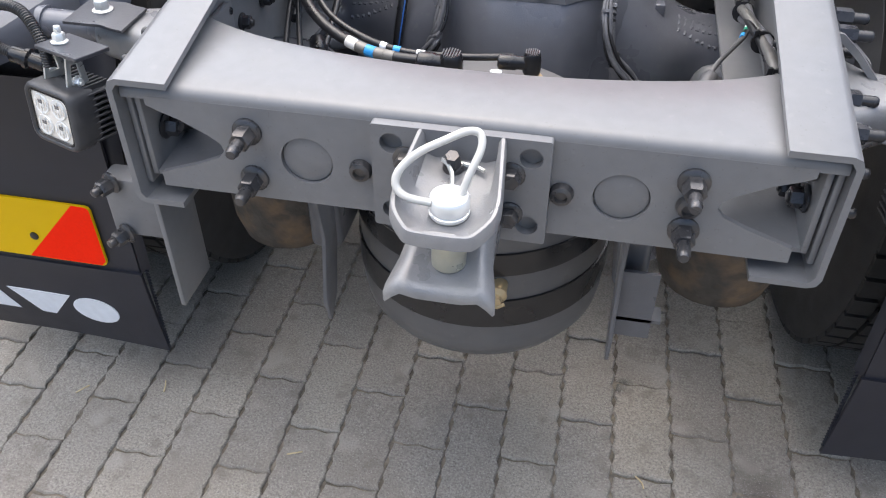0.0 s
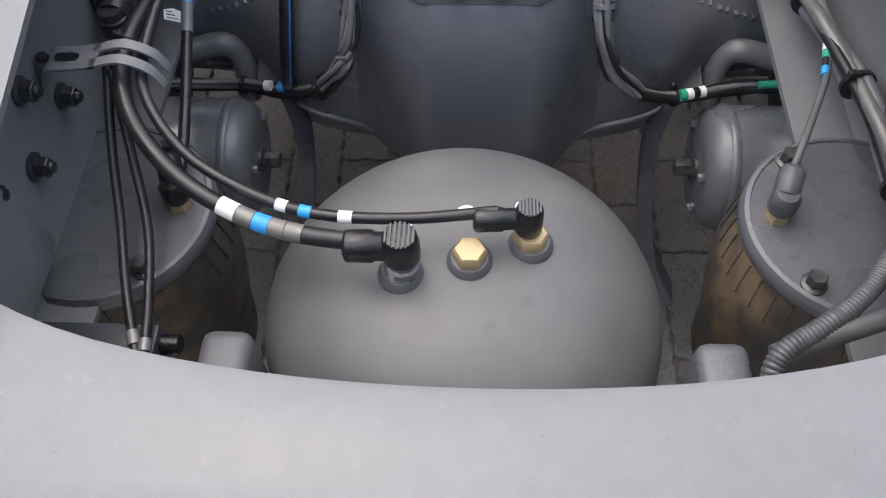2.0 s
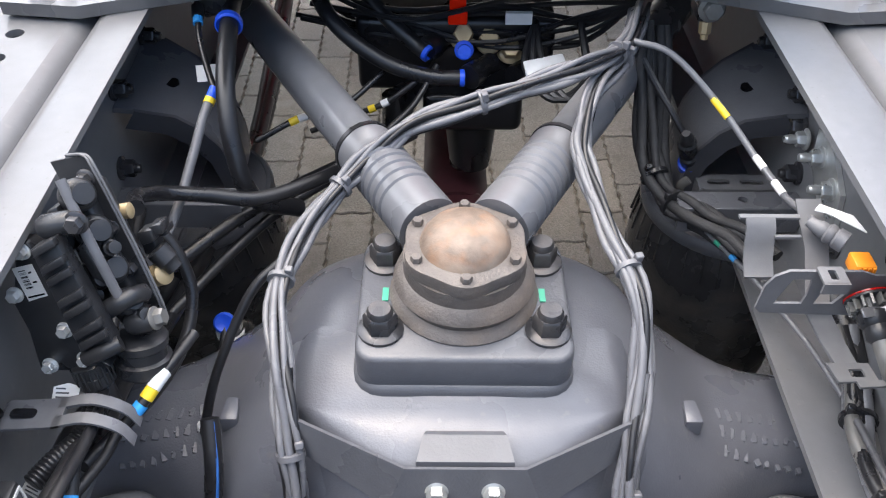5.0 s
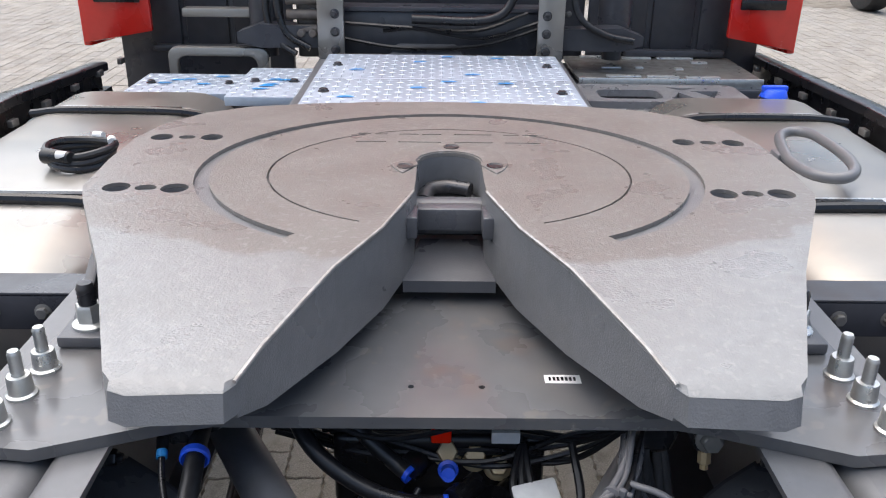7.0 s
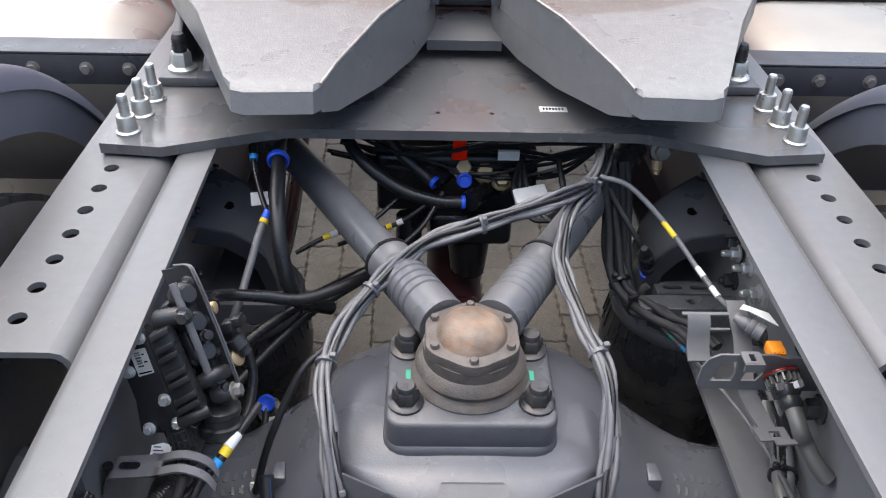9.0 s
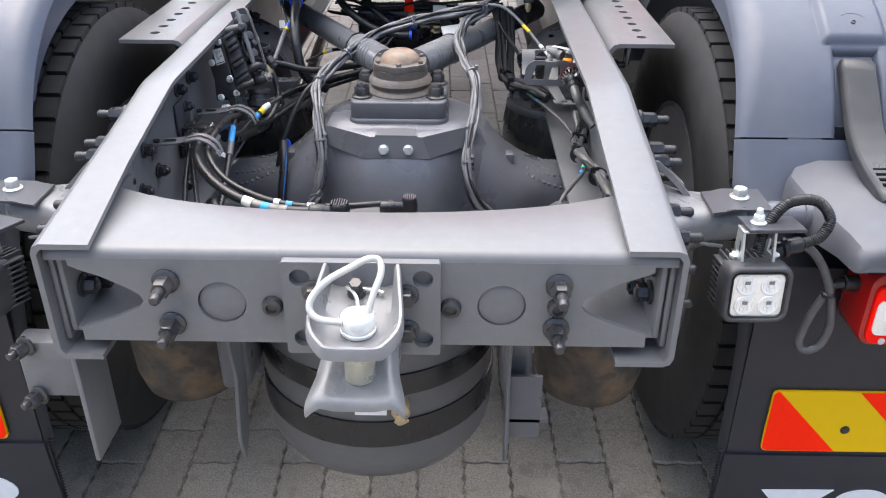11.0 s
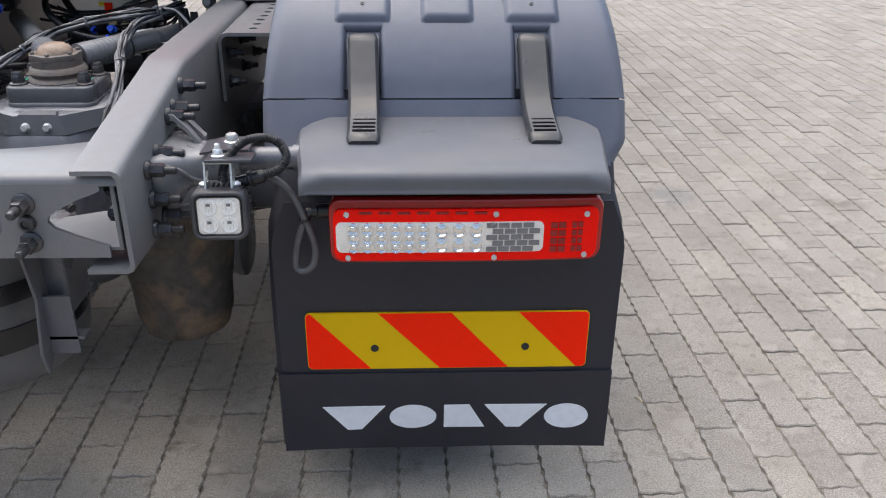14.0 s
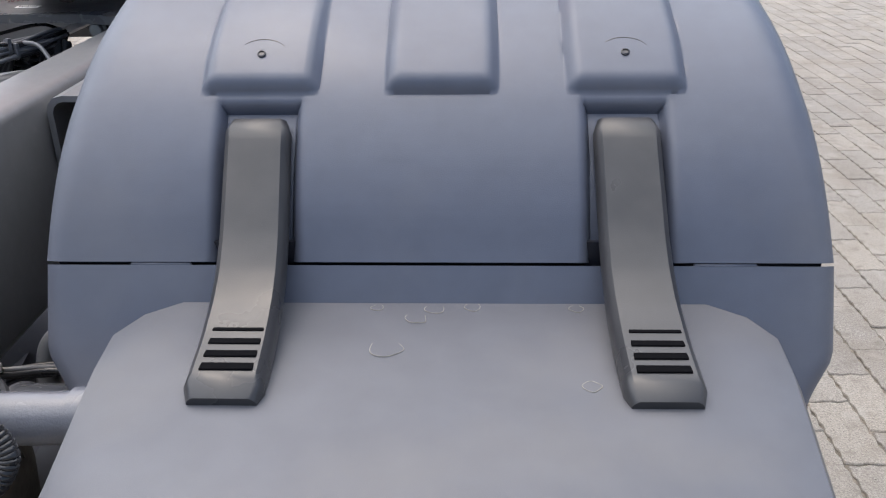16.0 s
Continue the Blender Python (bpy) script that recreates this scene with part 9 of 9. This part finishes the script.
def connector_bracket():
    """Pierced sheet bracket on the right rail that carries plugs."""
    root = thing("connector_bracket", (0.35, 0.81, 0.82), "pierced grey sheet bracket with orange and grey plugs", "bracket")
    bm = nb()
    prism(bm, [(0.268, 0.862), (0.270, 0.890), (0.276, 0.902), (0.288, 0.909), (0.352, 0.909), (0.366, 0.904), (0.416, 0.904), (0.416, 0.852), (0.30, 0.855), (0.274, 0.856)],
          [[(0.283, 0.868), (0.309, 0.868), (0.311, 0.880), (0.310, 0.899), (0.293, 0.899)], [(0.320, 0.868), (0.338, 0.868), (0.345, 0.880), (0.341, 0.897), (0.327, 0.899)]], "xz", 0.810, 0.8128)
    part("front_plate", bm, BRACKET_GREY, root, "pierced dark grey sheet")
    bm = nb()
    prism(bm, rounded(0.311, 0.334, 0.792, 0.8135, 0.002, 2), [rounded(0.319, 0.326, 0.797, 0.809, 0.001, 1)], "xy", 0.9095, 0.912)
    box(bm, 0.311, 0.334, 0.7905, 0.793, 0.900, 0.912)
    part("top_tab", bm, BRACKET_GREY, root, "folded grey tab")
    bm = nb()
    loft(bm, [[(x, y, z) for y, z in ((0.880, 0.912), (0.872, 0.906), (0.866, 0.892), (0.858, 0.878), (0.845, 0.868), (0.8455, 0.8655), (0.8595, 0.876), (0.868, 0.891), (0.874, 0.904), (0.881, 0.9095))] for x in (0.266, 0.294)])
    box(bm, 0.260, 0.318, 0.880, 0.886, 0.9095, 0.9125, 0.0005, 1)
    box(bm, 0.293, 0.318, 0.866, 0.870, 0.897, 0.9005, 0.0005, 1)
    part("back_sheet", bm, SHEET_GREY, root, "pale bent sheet behind the plate")
    bm = nb()
    loft(bm, [[(x0, y, z), (x1, y, z), (x1, y + 0.001, z + 0.0028), (x0, y + 0.001, z + 0.0028)] for x0, x1, y, z in ((0.320, 0.345, 0.905, 0.912), (0.322, 0.345, 0.86, 0.888), (0.318, 0.341, 0.813, 0.852), (0.326, 0.348, 0.785, 0.842), (0.334, 0.354, 0.762, 0.836))])
    part("long_strip", bm, SHEET_GREY, root, "pale grey sheet strip")
    bm = nb()
    prism(bm, [(0.326, 0.764), (0.330, 0.742), (0.346, 0.743), (0.347, 0.736), (0.372, 0.738), (0.371, 0.744), (0.366, 0.745), (0.364, 0.764)], [rounded(0.343, 0.356, 0.748, 0.757, 0.001, 1)], "xy", 0.8365, 0.839)
    part("tie_tab", bm, SHEET_GREY, root, "slotted pale tie tab")
    # orange coded plug on the back, ribbed grey plug on the front
    bm = box(nb(), 0.351, 0.370, 0.818, 0.840, 0.892, 0.907, 0.002)
    for k in range(4):
        box(bm, 0.3520 + 0.0046 * k, 0.3545 + 0.0046 * k, 0.8165, 0.8185, 0.894, 0.906)
    part("orange_plug", bm, ORANGE, root, "bright orange plug")
    a, b = Vector((0.331, 0.866, 0.912)), Vector((0.352, 0.848, 0.908))
    part("rear_plug", lathe(nb(), a, b - a, [(0.0045, -0.012), (0.0075, 0.0), (0.0085, 0.003), (0.0075, 0.006), (0.010, 0.008), (0.010, 0.013), (0.0085, 0.015), (0.0105, 0.017), (0.0105, 0.026)], 18), BRACKET_GREY, root, "grey ribbed plug")
    d = Vector((0.10, -0.93, -0.36)).normalized()
    o = Vector((0.366, 0.809, 0.879))
    rp = part("round_plug", lathe(nb(), o, d, [(0.021, 0.0), (0.021, 0.004), (0.014, 0.005), (0.0135, 0.016), (0.0155, 0.018), (0.0155, 0.026), (0.012, 0.030), (0.013, 0.034), (0.013, 0.040), (0.0095, 0.044)], 26), MODULE_BLACK, root, "round black plug with ribbed collar")
    part("red_rim", lathe(nb(), o, d, [(0.0217, 0), (0.0217, 0.0014), (0.0208, 0.002), (0.0208, 0.0)], 26), RED_DARK, rp)
    for i in range(16):
        t = nb()
        box(t, 0.0125, 0.0205, -0.0011, 0.0011, 0.004, 0.014)
        part("grip", join(nb(), t, Matrix.Translation(o) @ axes(d) @ Matrix.Rotation(2 * math.pi * i / 16, 4, "Z")), STEEL_DULL, rp)
    for i in range(3):
        t = nb()
        box(t, -0.012, 0.012, -0.0015, 0.0015, 0, 0.010, 0.0008, 1)
        part("latch_bar", join(nb(), t, Matrix.Translation(o + d * 0.020 + Vector((-0.006 + 0.006 * i, 0, 0.013))) @ axes(d) @ Matrix.Rotation(0.6 * i, 4, "Z")), SMOKE, rp)
    e = o + d * 0.040
    part("wrapped_lead", tube(nb(), [e, e + Vector((0.006, -0.022, -0.016)), (0.386, 0.748, 0.830), (0.398, 0.730, 0.812), (0.410, 0.718, 0.800)], 0.0098, 12, 5), STEEL_DULL, root, "grey tape-wrapped lead")
    for y, z, x in ((0.845, 0.893, 0.405), (0.79, 0.842, 0.405)):
        part("bolt", hexbolt(nb(), (0.4165, y, z), (-1, 0, 0), 0.0135, 0.015, 0.0), BOLT_DARK, root, "dark flange bolt")
    return root


connector_bracket()

# loom along the inside of the right rail
bR, cR = bundle("wiring_loom", "grey dusty taped loom along the rail's lower flange", [(0.40, 0.87, 0.77), (0.402, 0.82, 0.75), (0.388, 0.76, 0.742), (0.378, 0.70, 0.748), (0.378, 0.62, 0.765), (0.392, 0.52, 0.772), (0.398, 0.42, 0.775), (0.398, 0.36, 0.78)], 6, 0.0065, [STEEL_DULL, CABLE_GREY, CABLE_BLACK], (0.28, 0.5, 0.72, 0.95), 41, CABLE_BLACK, 1.0)
part("taped_bulge", tube(nb(), [(0.405, 0.92, 0.775), (0.408, 0.87, 0.765), (0.402, 0.81, 0.748), (0.39, 0.76, 0.742)], 0.0135, 12, 5), CABLE_BLACK, bR, "black cloth-taped bulge")
part("conduit", tube(nb(), [(0.398, 0.37, 0.778), (0.372, 0.31, 0.792), (0.33, 0.255, 0.80), (0.288, 0.222, 0.798), (0.252, 0.20, 0.79), (0.245, 0.18, 0.775), (0.27, 0.165, 0.765)], 0.0092, 10, 6, ribs=0.0018), CABLE_MID, bR, "grey ribbed conduit")
part("sleeve", tube(nb(), [(0.247, 0.200, 0.785), (0.28, 0.212, 0.790), (0.33, 0.228, 0.795), (0.39, 0.25, 0.80)], 0.0095, 12, 5), CABLE_MID, bR)
bA, cA = bundle("air_line", "slim dark air line with white green and blue tape", [(0.303, 0.400, 0.752), (0.318, 0.432, 0.770), (0.345, 0.49, 0.772), (0.368, 0.545, 0.770), (0.378, 0.60, 0.768), (0.380, 0.68, 0.765), (0.38, 0.76, 0.758)], 1, 0.0031, [CABLE_MID], (), 42, category="hose")
part("end_nut", cyl(nb(), (0.300, 0.394, 0.749), (0.312, 0.418, 0.763), 0.0085, None, 6, 0.001), BOLT_DARK, bA, "dark hose nut")
fine_tags(bA, (0.3755, 0.583, 0.7688), (0.362, 0.533, 0.7708), 0.0043, [PAPER, GREEN, CABLE_BLACK, CYAN])
for s in (-1, 1):
    rt = thing("hose_coupling", (s * 0.303, 0.39, 0.73), "dark push-in elbow on the air spring's brass fitting", "hose fitting", "spring couplings")
    bm = nb()
    lathe(bm, (s * 0.303, 0.389, 0.732), (0, 0, 1), [(0.0135, 0), (0.0145, 0.004), (0.0145, 0.018), (0.011, 0.024), (0, 0.025)], 18)
    lathe(bm, (s * 0.303, 0.392, 0.748), (s * 0.32, 0.9, 0.35), [(0.0115, 0), (0.013, 0.004), (0.013, 0.026), (0.009, 0.032)], 18)
    part("elbow", bm, BLACK if s < 0 else CABLE_MID, rt)
# soft looms ahead of the right air spring and behind the left rod
bundle("wiring_loom", "black cloth-taped loom drooping over the front air spring", [(0.225, 1.24, 0.93), (0.235, 1.20, 0.86), (0.24, 1.14, 0.795), (0.258, 1.085, 0.772), (0.285, 1.045, 0.778), (0.315, 1.0, 0.785), (0.345, 0.955, 0.785)], 5, 0.0055, [CLOTH], (0.4, 0.55), 43, None, 1.5)
bundle("wiring_loom", "black cloth-taped loom drooping over the front air spring", [(0.255, 1.25, 0.92), (0.262, 1.20, 0.83), (0.258, 1.13, 0.775), (0.268, 1.09, 0.755), (0.30, 1.04, 0.758), (0.335, 0.985, 0.765)], 4, 0.0055, [CLOTH], (), 44, None, 0.9)
bundle("wiring_loom", "thick black conduits running below the brake modulator", [(-0.36, 2.1, 0.62), (-0.34, 1.6, 0.60), (-0.33, 1.3, 0.62), (-0.33, 1.1, 0.68), (-0.35, 0.95, 0.70), (-0.36, 0.82, 0.73), (-0.35, 0.70, 0.775)], 4, 0.0085, [CABLE_BLACK], (0.3, 0.6), 45, None, 1.0)
tie, tc = bundle("sensor_cable", "thin dark lead with green and blue tape along the rail bracket", [(0.295, 1.03, 0.765), (0.315, 0.99, 0.762), (0.335, 0.95, 0.758), (0.37, 0.875, 0.745), (0.392, 0.81, 0.732)], 1, 0.0026, [CABLE_GREY], (), 46)
tag(tie, tc, 0.12, 0.17, 0.0038, GREEN)
tag(tie, tc, 0.26, 0.31, 0.0038, CYAN)


# ---- lamp leads at both rear corners ----
def lamp_leads(s):
    root = thing("lamp_cable", (s * 0.58, 0.15, 0.80), "black ribbed conduit looping from the work lamp to the mudguard", "cable", "lamp leads")
    x = 0.555 if s > 0 else 0.583
    part("conduit", tube(nb(), [(s * x, 0.115, 0.835), (s * (x + 0.008), 0.125, 0.868), (s * (x + 0.04), 0.145, 0.898), (s * (x + 0.085), 0.155, 0.898), (s * (x + 0.108), 0.15, 0.872), (s * (x + 0.095), 0.14, 0.848), (s * (x + 0.065), 0.135, 0.838)], 0.0082, 10, 6, ribs=0.0016), CABLE_BLACK, root)
    bm = nb()
    lathe(bm, (s * (x + 0.07), 0.136, 0.838), (-s, 0, -0.25), [(0.010, 0), (0.012, 0.003), (0.012, 0.02), (0.015, 0.022), (0.015, 0.027), (0.011, 0.03), (0.011, 0.05)], 16)
    part("plug", bm, BLACK, root)
    if s > 0:
        part("lead", tube(nb(), [(0.60, 0.15, 0.83), (0.635, 0.15, 0.828), (0.665, 0.15, 0.80), (0.687, 0.145, 0.755), (0.703, 0.15, 0.695), (0.697, 0.15, 0.655), (0.678, 0.15, 0.642), (0.665, 0.155, 0.652), (0.672, 0.155, 0.70), (0.686, 0.155, 0.74), (0.697, 0.158, 0.76)], 0.0066, 10, 6), CABLE_MID, root, "soft grey sheathed lead")
        part("tie", lathe(nb(), (0.687, 0.148, 0.752), (0.3, 0, -1), [(0.0085, 0), (0.0105, 0.001), (0.0105, 0.007), (0.0085, 0.008)], 14), BLACK, root)
    return root


for s in (-1, 1):
    lamp_leads(s)


def paper_tags():
    """Folded white cable labels."""
    for (x, y, z), (a, b, c) in (((-0.345, 0.612, 0.772), (25, 35, 30)), ((-0.366, 0.66, 0.790), (60, 20, -20)), ((-0.357, 0.738, 0.822), (55, 15, 10)), ((-0.388, 0.60, 0.79), (70, 0, 40))):
        t = nb()
        prism(t, [(-0.011, -0.007), (0.010, -0.008), (0.012, 0.006), (0.002, 0.009), (-0.010, 0.005)], [], "xy", 0, 0.0006)
        bm = join(nb(), t, pose(x, y, z, a, b, c))
        root = thing("paper_tag", (x, y, z), "small folded white paper cable label", "tag", "cable labels")
        lab = part("paper", bm, PAPER, root)
        for k in range(3):
            t = nb()
            box(t, -0.008, 0.006 - 0.003 * k, -0.005 + 0.004 * k, -0.0035 + 0.004 * k, 0.0007, 0.0009)
            part("print", join(nb(), t, pose(x, y, z, a, b, c)), SMOKE, lab)


paper_tags()


def yard_sticks():
    """Dry straw and leaf scraps lying on the paving."""
    rnd = random.Random(3)
    for i, (x, y) in enumerate(((-0.85, 0.2), (-0.67, 0.24), (0.75, 0.05), (1.5, 0.6), (0.33, 0.2), (-0.36, 0.14))):
        a = rnd.uniform(0, 3.1)
        bm = tube(nb(), [(x, y, 0.003), (x + 0.012 * math.cos(a), y + 0.012 * math.sin(a), 0.006), (x + 0.03 * math.cos(a + 0.2), y + 0.03 * math.sin(a + 0.2), 0.003)], 0.0016, 5, 3)
        solo("straw", bm, STRAW, "dry pale straw lying on the pavers", "straw", "yard litter")


STRAW = material("dry_straw", (0.50, 0.40, 0.24), 0.8, 0, 0.2, 60)
yard_sticks()


# ---- paving ----
PU, PV = 0.1155, 0.2350
TURN = radians(1.22)
P0 = Vector((0.256, 0.83, 0))


def column(i):
    """The near edge of a column of pavers; the rows were laid a little tighter at both sides."""
    if i < 0:
        return i * 0.1085
    return i * PU if i <= 8 else 8 * PU + (i - 8) * 0.1072


def paver_loop(inset):
    """The wavy outline of a paver, about its centre."""
    a, g = 0.0034, 0.0021 + inset
    hu, hv = PU / 2, PV / 2
    pts = []
    def jag(q):
        """A blunt zigzag of period 1."""
        q = (q + 0.1) % 1.0
        return max(-1, min(1, 1.5 * (4 * abs(q - 0.5) - 1)))
    long, short = 15, 4
    for i in range(long):
        v = -hv + PV * i / long
        pts.append((hu + a * jag(i / long * 5) - g, v * (1 - g / hv)))
    for i in range(short):
        u = hu - PU * i / short
        pts.append((u * (1 - g / hu), hv + a * math.sin(2 * math.pi * (i / short * 2 + 0.25) + 0.6) - g))
    for i in range(long):
        v = hv - PV * i / long
        pts.append((-hu + a * jag((1 - i / long) * 5) + g, v * (1 - g / hv)))
    for i in range(short):
        u = -hu + PU * i / short
        pts.append((u * (1 - g / hu), -hv + a * math.sin(2 * math.pi * ((1 - i / short) * 2 + 0.25) + 0.6) + g))
    return pts


def paving():
    top, edge = paver_loop(0.0028), paver_loop(0.0)
    n = len(top)
    base = [(u, v, -0.0008) for u, v in top] + [(u, v, -0.0042) for u, v in edge] + [(u, v, -0.012) for u, v in edge]
    faces = [tuple(range(n))]
    for k in (0, 1):
        for i in range(n):
            j = (i + 1) % n
            faces.append((k * n + i, (k + 1) * n + i, (k + 1) * n + j, k * n + j))
    base = np.array(base)
    me = bpy.data.meshes.new("paver")
    me.from_pydata(base.tolist(), [], faces)
    me.materials.append(PAVER)
    rot = np.array(((math.cos(TURN), -math.sin(TURN)), (math.sin(TURN), math.cos(TURN))))
    rng = np.random.default_rng(4)
    verts, polys, count = [], [], 0
    single = 0
    for i in range(-70, 76):
        shift = 0.0 if i % 2 == 0 else PV / 2
        for j in range(-24, 56):
            w0, w1 = column(i), column(i + 1)
            c = np.array(((w0 + w1) / 2, j * PV + shift - 0.135 + PV / 2))
            k = (w1 - w0) / PU
            w = rot @ c + np.array((P0.x, P0.y))
            if not (-7.2 < w[0] < 8.4 and -4.2 < w[1] < 12.2):
                continue
            lean = rng.normal(0, 0.007, 2)
            dz = rng.normal(0, 0.0012)
            near = 0.0 < w[0] < 1.9 and -0.3 < w[1] < 1.9 and single < 295 or (-0.75 < w[0] < 0 and 0.0 < w[1] < 0.7 and single < 295)
            if near:
                ob = new("paver", me)
                ob.parent = GROUND
                ob.location = Vector((w[0], w[1], dz)) - GROUND.location
                ob.rotation_euler = (lean[0], lean[1], TURN)
                ob.scale = (k, 1, 1)
                single += 1
                continue
            p = base.copy()
            p[:, 0] *= k
            p[:, 2] += dz + p[:, 0] * lean[1] + p[:, 1] * lean[0]
            p[:, :2] = p[:, :2] @ rot.T + w
            verts.append(p)
            far = w[1] > 6 or w[1] < -1.5 or w[0] > 5 or w[0] < -4
            polys += [tuple(q + count for q in f) for f in (faces[:1 + n] if far else faces)]
            count += len(base)
    rest = bpy.data.meshes.new("paving_field")
    rest.from_pydata(np.concatenate(verts).tolist(), [], polys)
    rest.materials.append(PAVER_REST)
    ob = new("paving_field", rest)
    ob.parent = GROUND
    ob.location = -GROUND.location
    tagged(ob, "grey wavy-edged concrete pavers laid in staggered rows", kind="stuff")


paving()


def grit():
    """Loose sand grains and small stones on the paving behind and below the truck."""
    rng = np.random.default_rng(12)
    octa = np.array(((1, 0, 0), (-1, 0, 0), (0, 1, 0), (0, -1, 0), (0, 0, 0.8), (0, 0, -0.8)))
    tris = ((0, 2, 4), (2, 1, 4), (1, 3, 4), (3, 0, 4), (2, 0, 5), (1, 2, 5), (3, 1, 5), (0, 3, 5))
    verts, faces = [], []
    for i in range(4200):
        x, y = rng.uniform(-1.3, 2.2), rng.uniform(-0.7, 1.6)
        # grains gather in drifts
        if math.sin(3.1 * x + 1.7 * y) + math.sin(5.3 * y - 2.2 * x) + rng.normal(0, 0.7) < 0.3:
            continue
        r = 0.0009 + 0.0016 * rng.random() ** 3
        verts.append(octa * r * rng.uniform(0.7, 1.3, 3) + np.array((x, y, r * 0.6)))
        faces += [tuple(6 * (len(verts) - 1) + q for q in f) for f in tris]
    me = bpy.data.meshes.new("grit")
    me.from_pydata(np.concatenate(verts).tolist(), [], faces)
    me.materials.append(GRIT)
    ob = new("grit", me)
    ob.parent = GROUND
    ob.location = -GROUND.location
    tagged(ob, "loose sand and small stones on the pavers", kind="stuff")


grit()
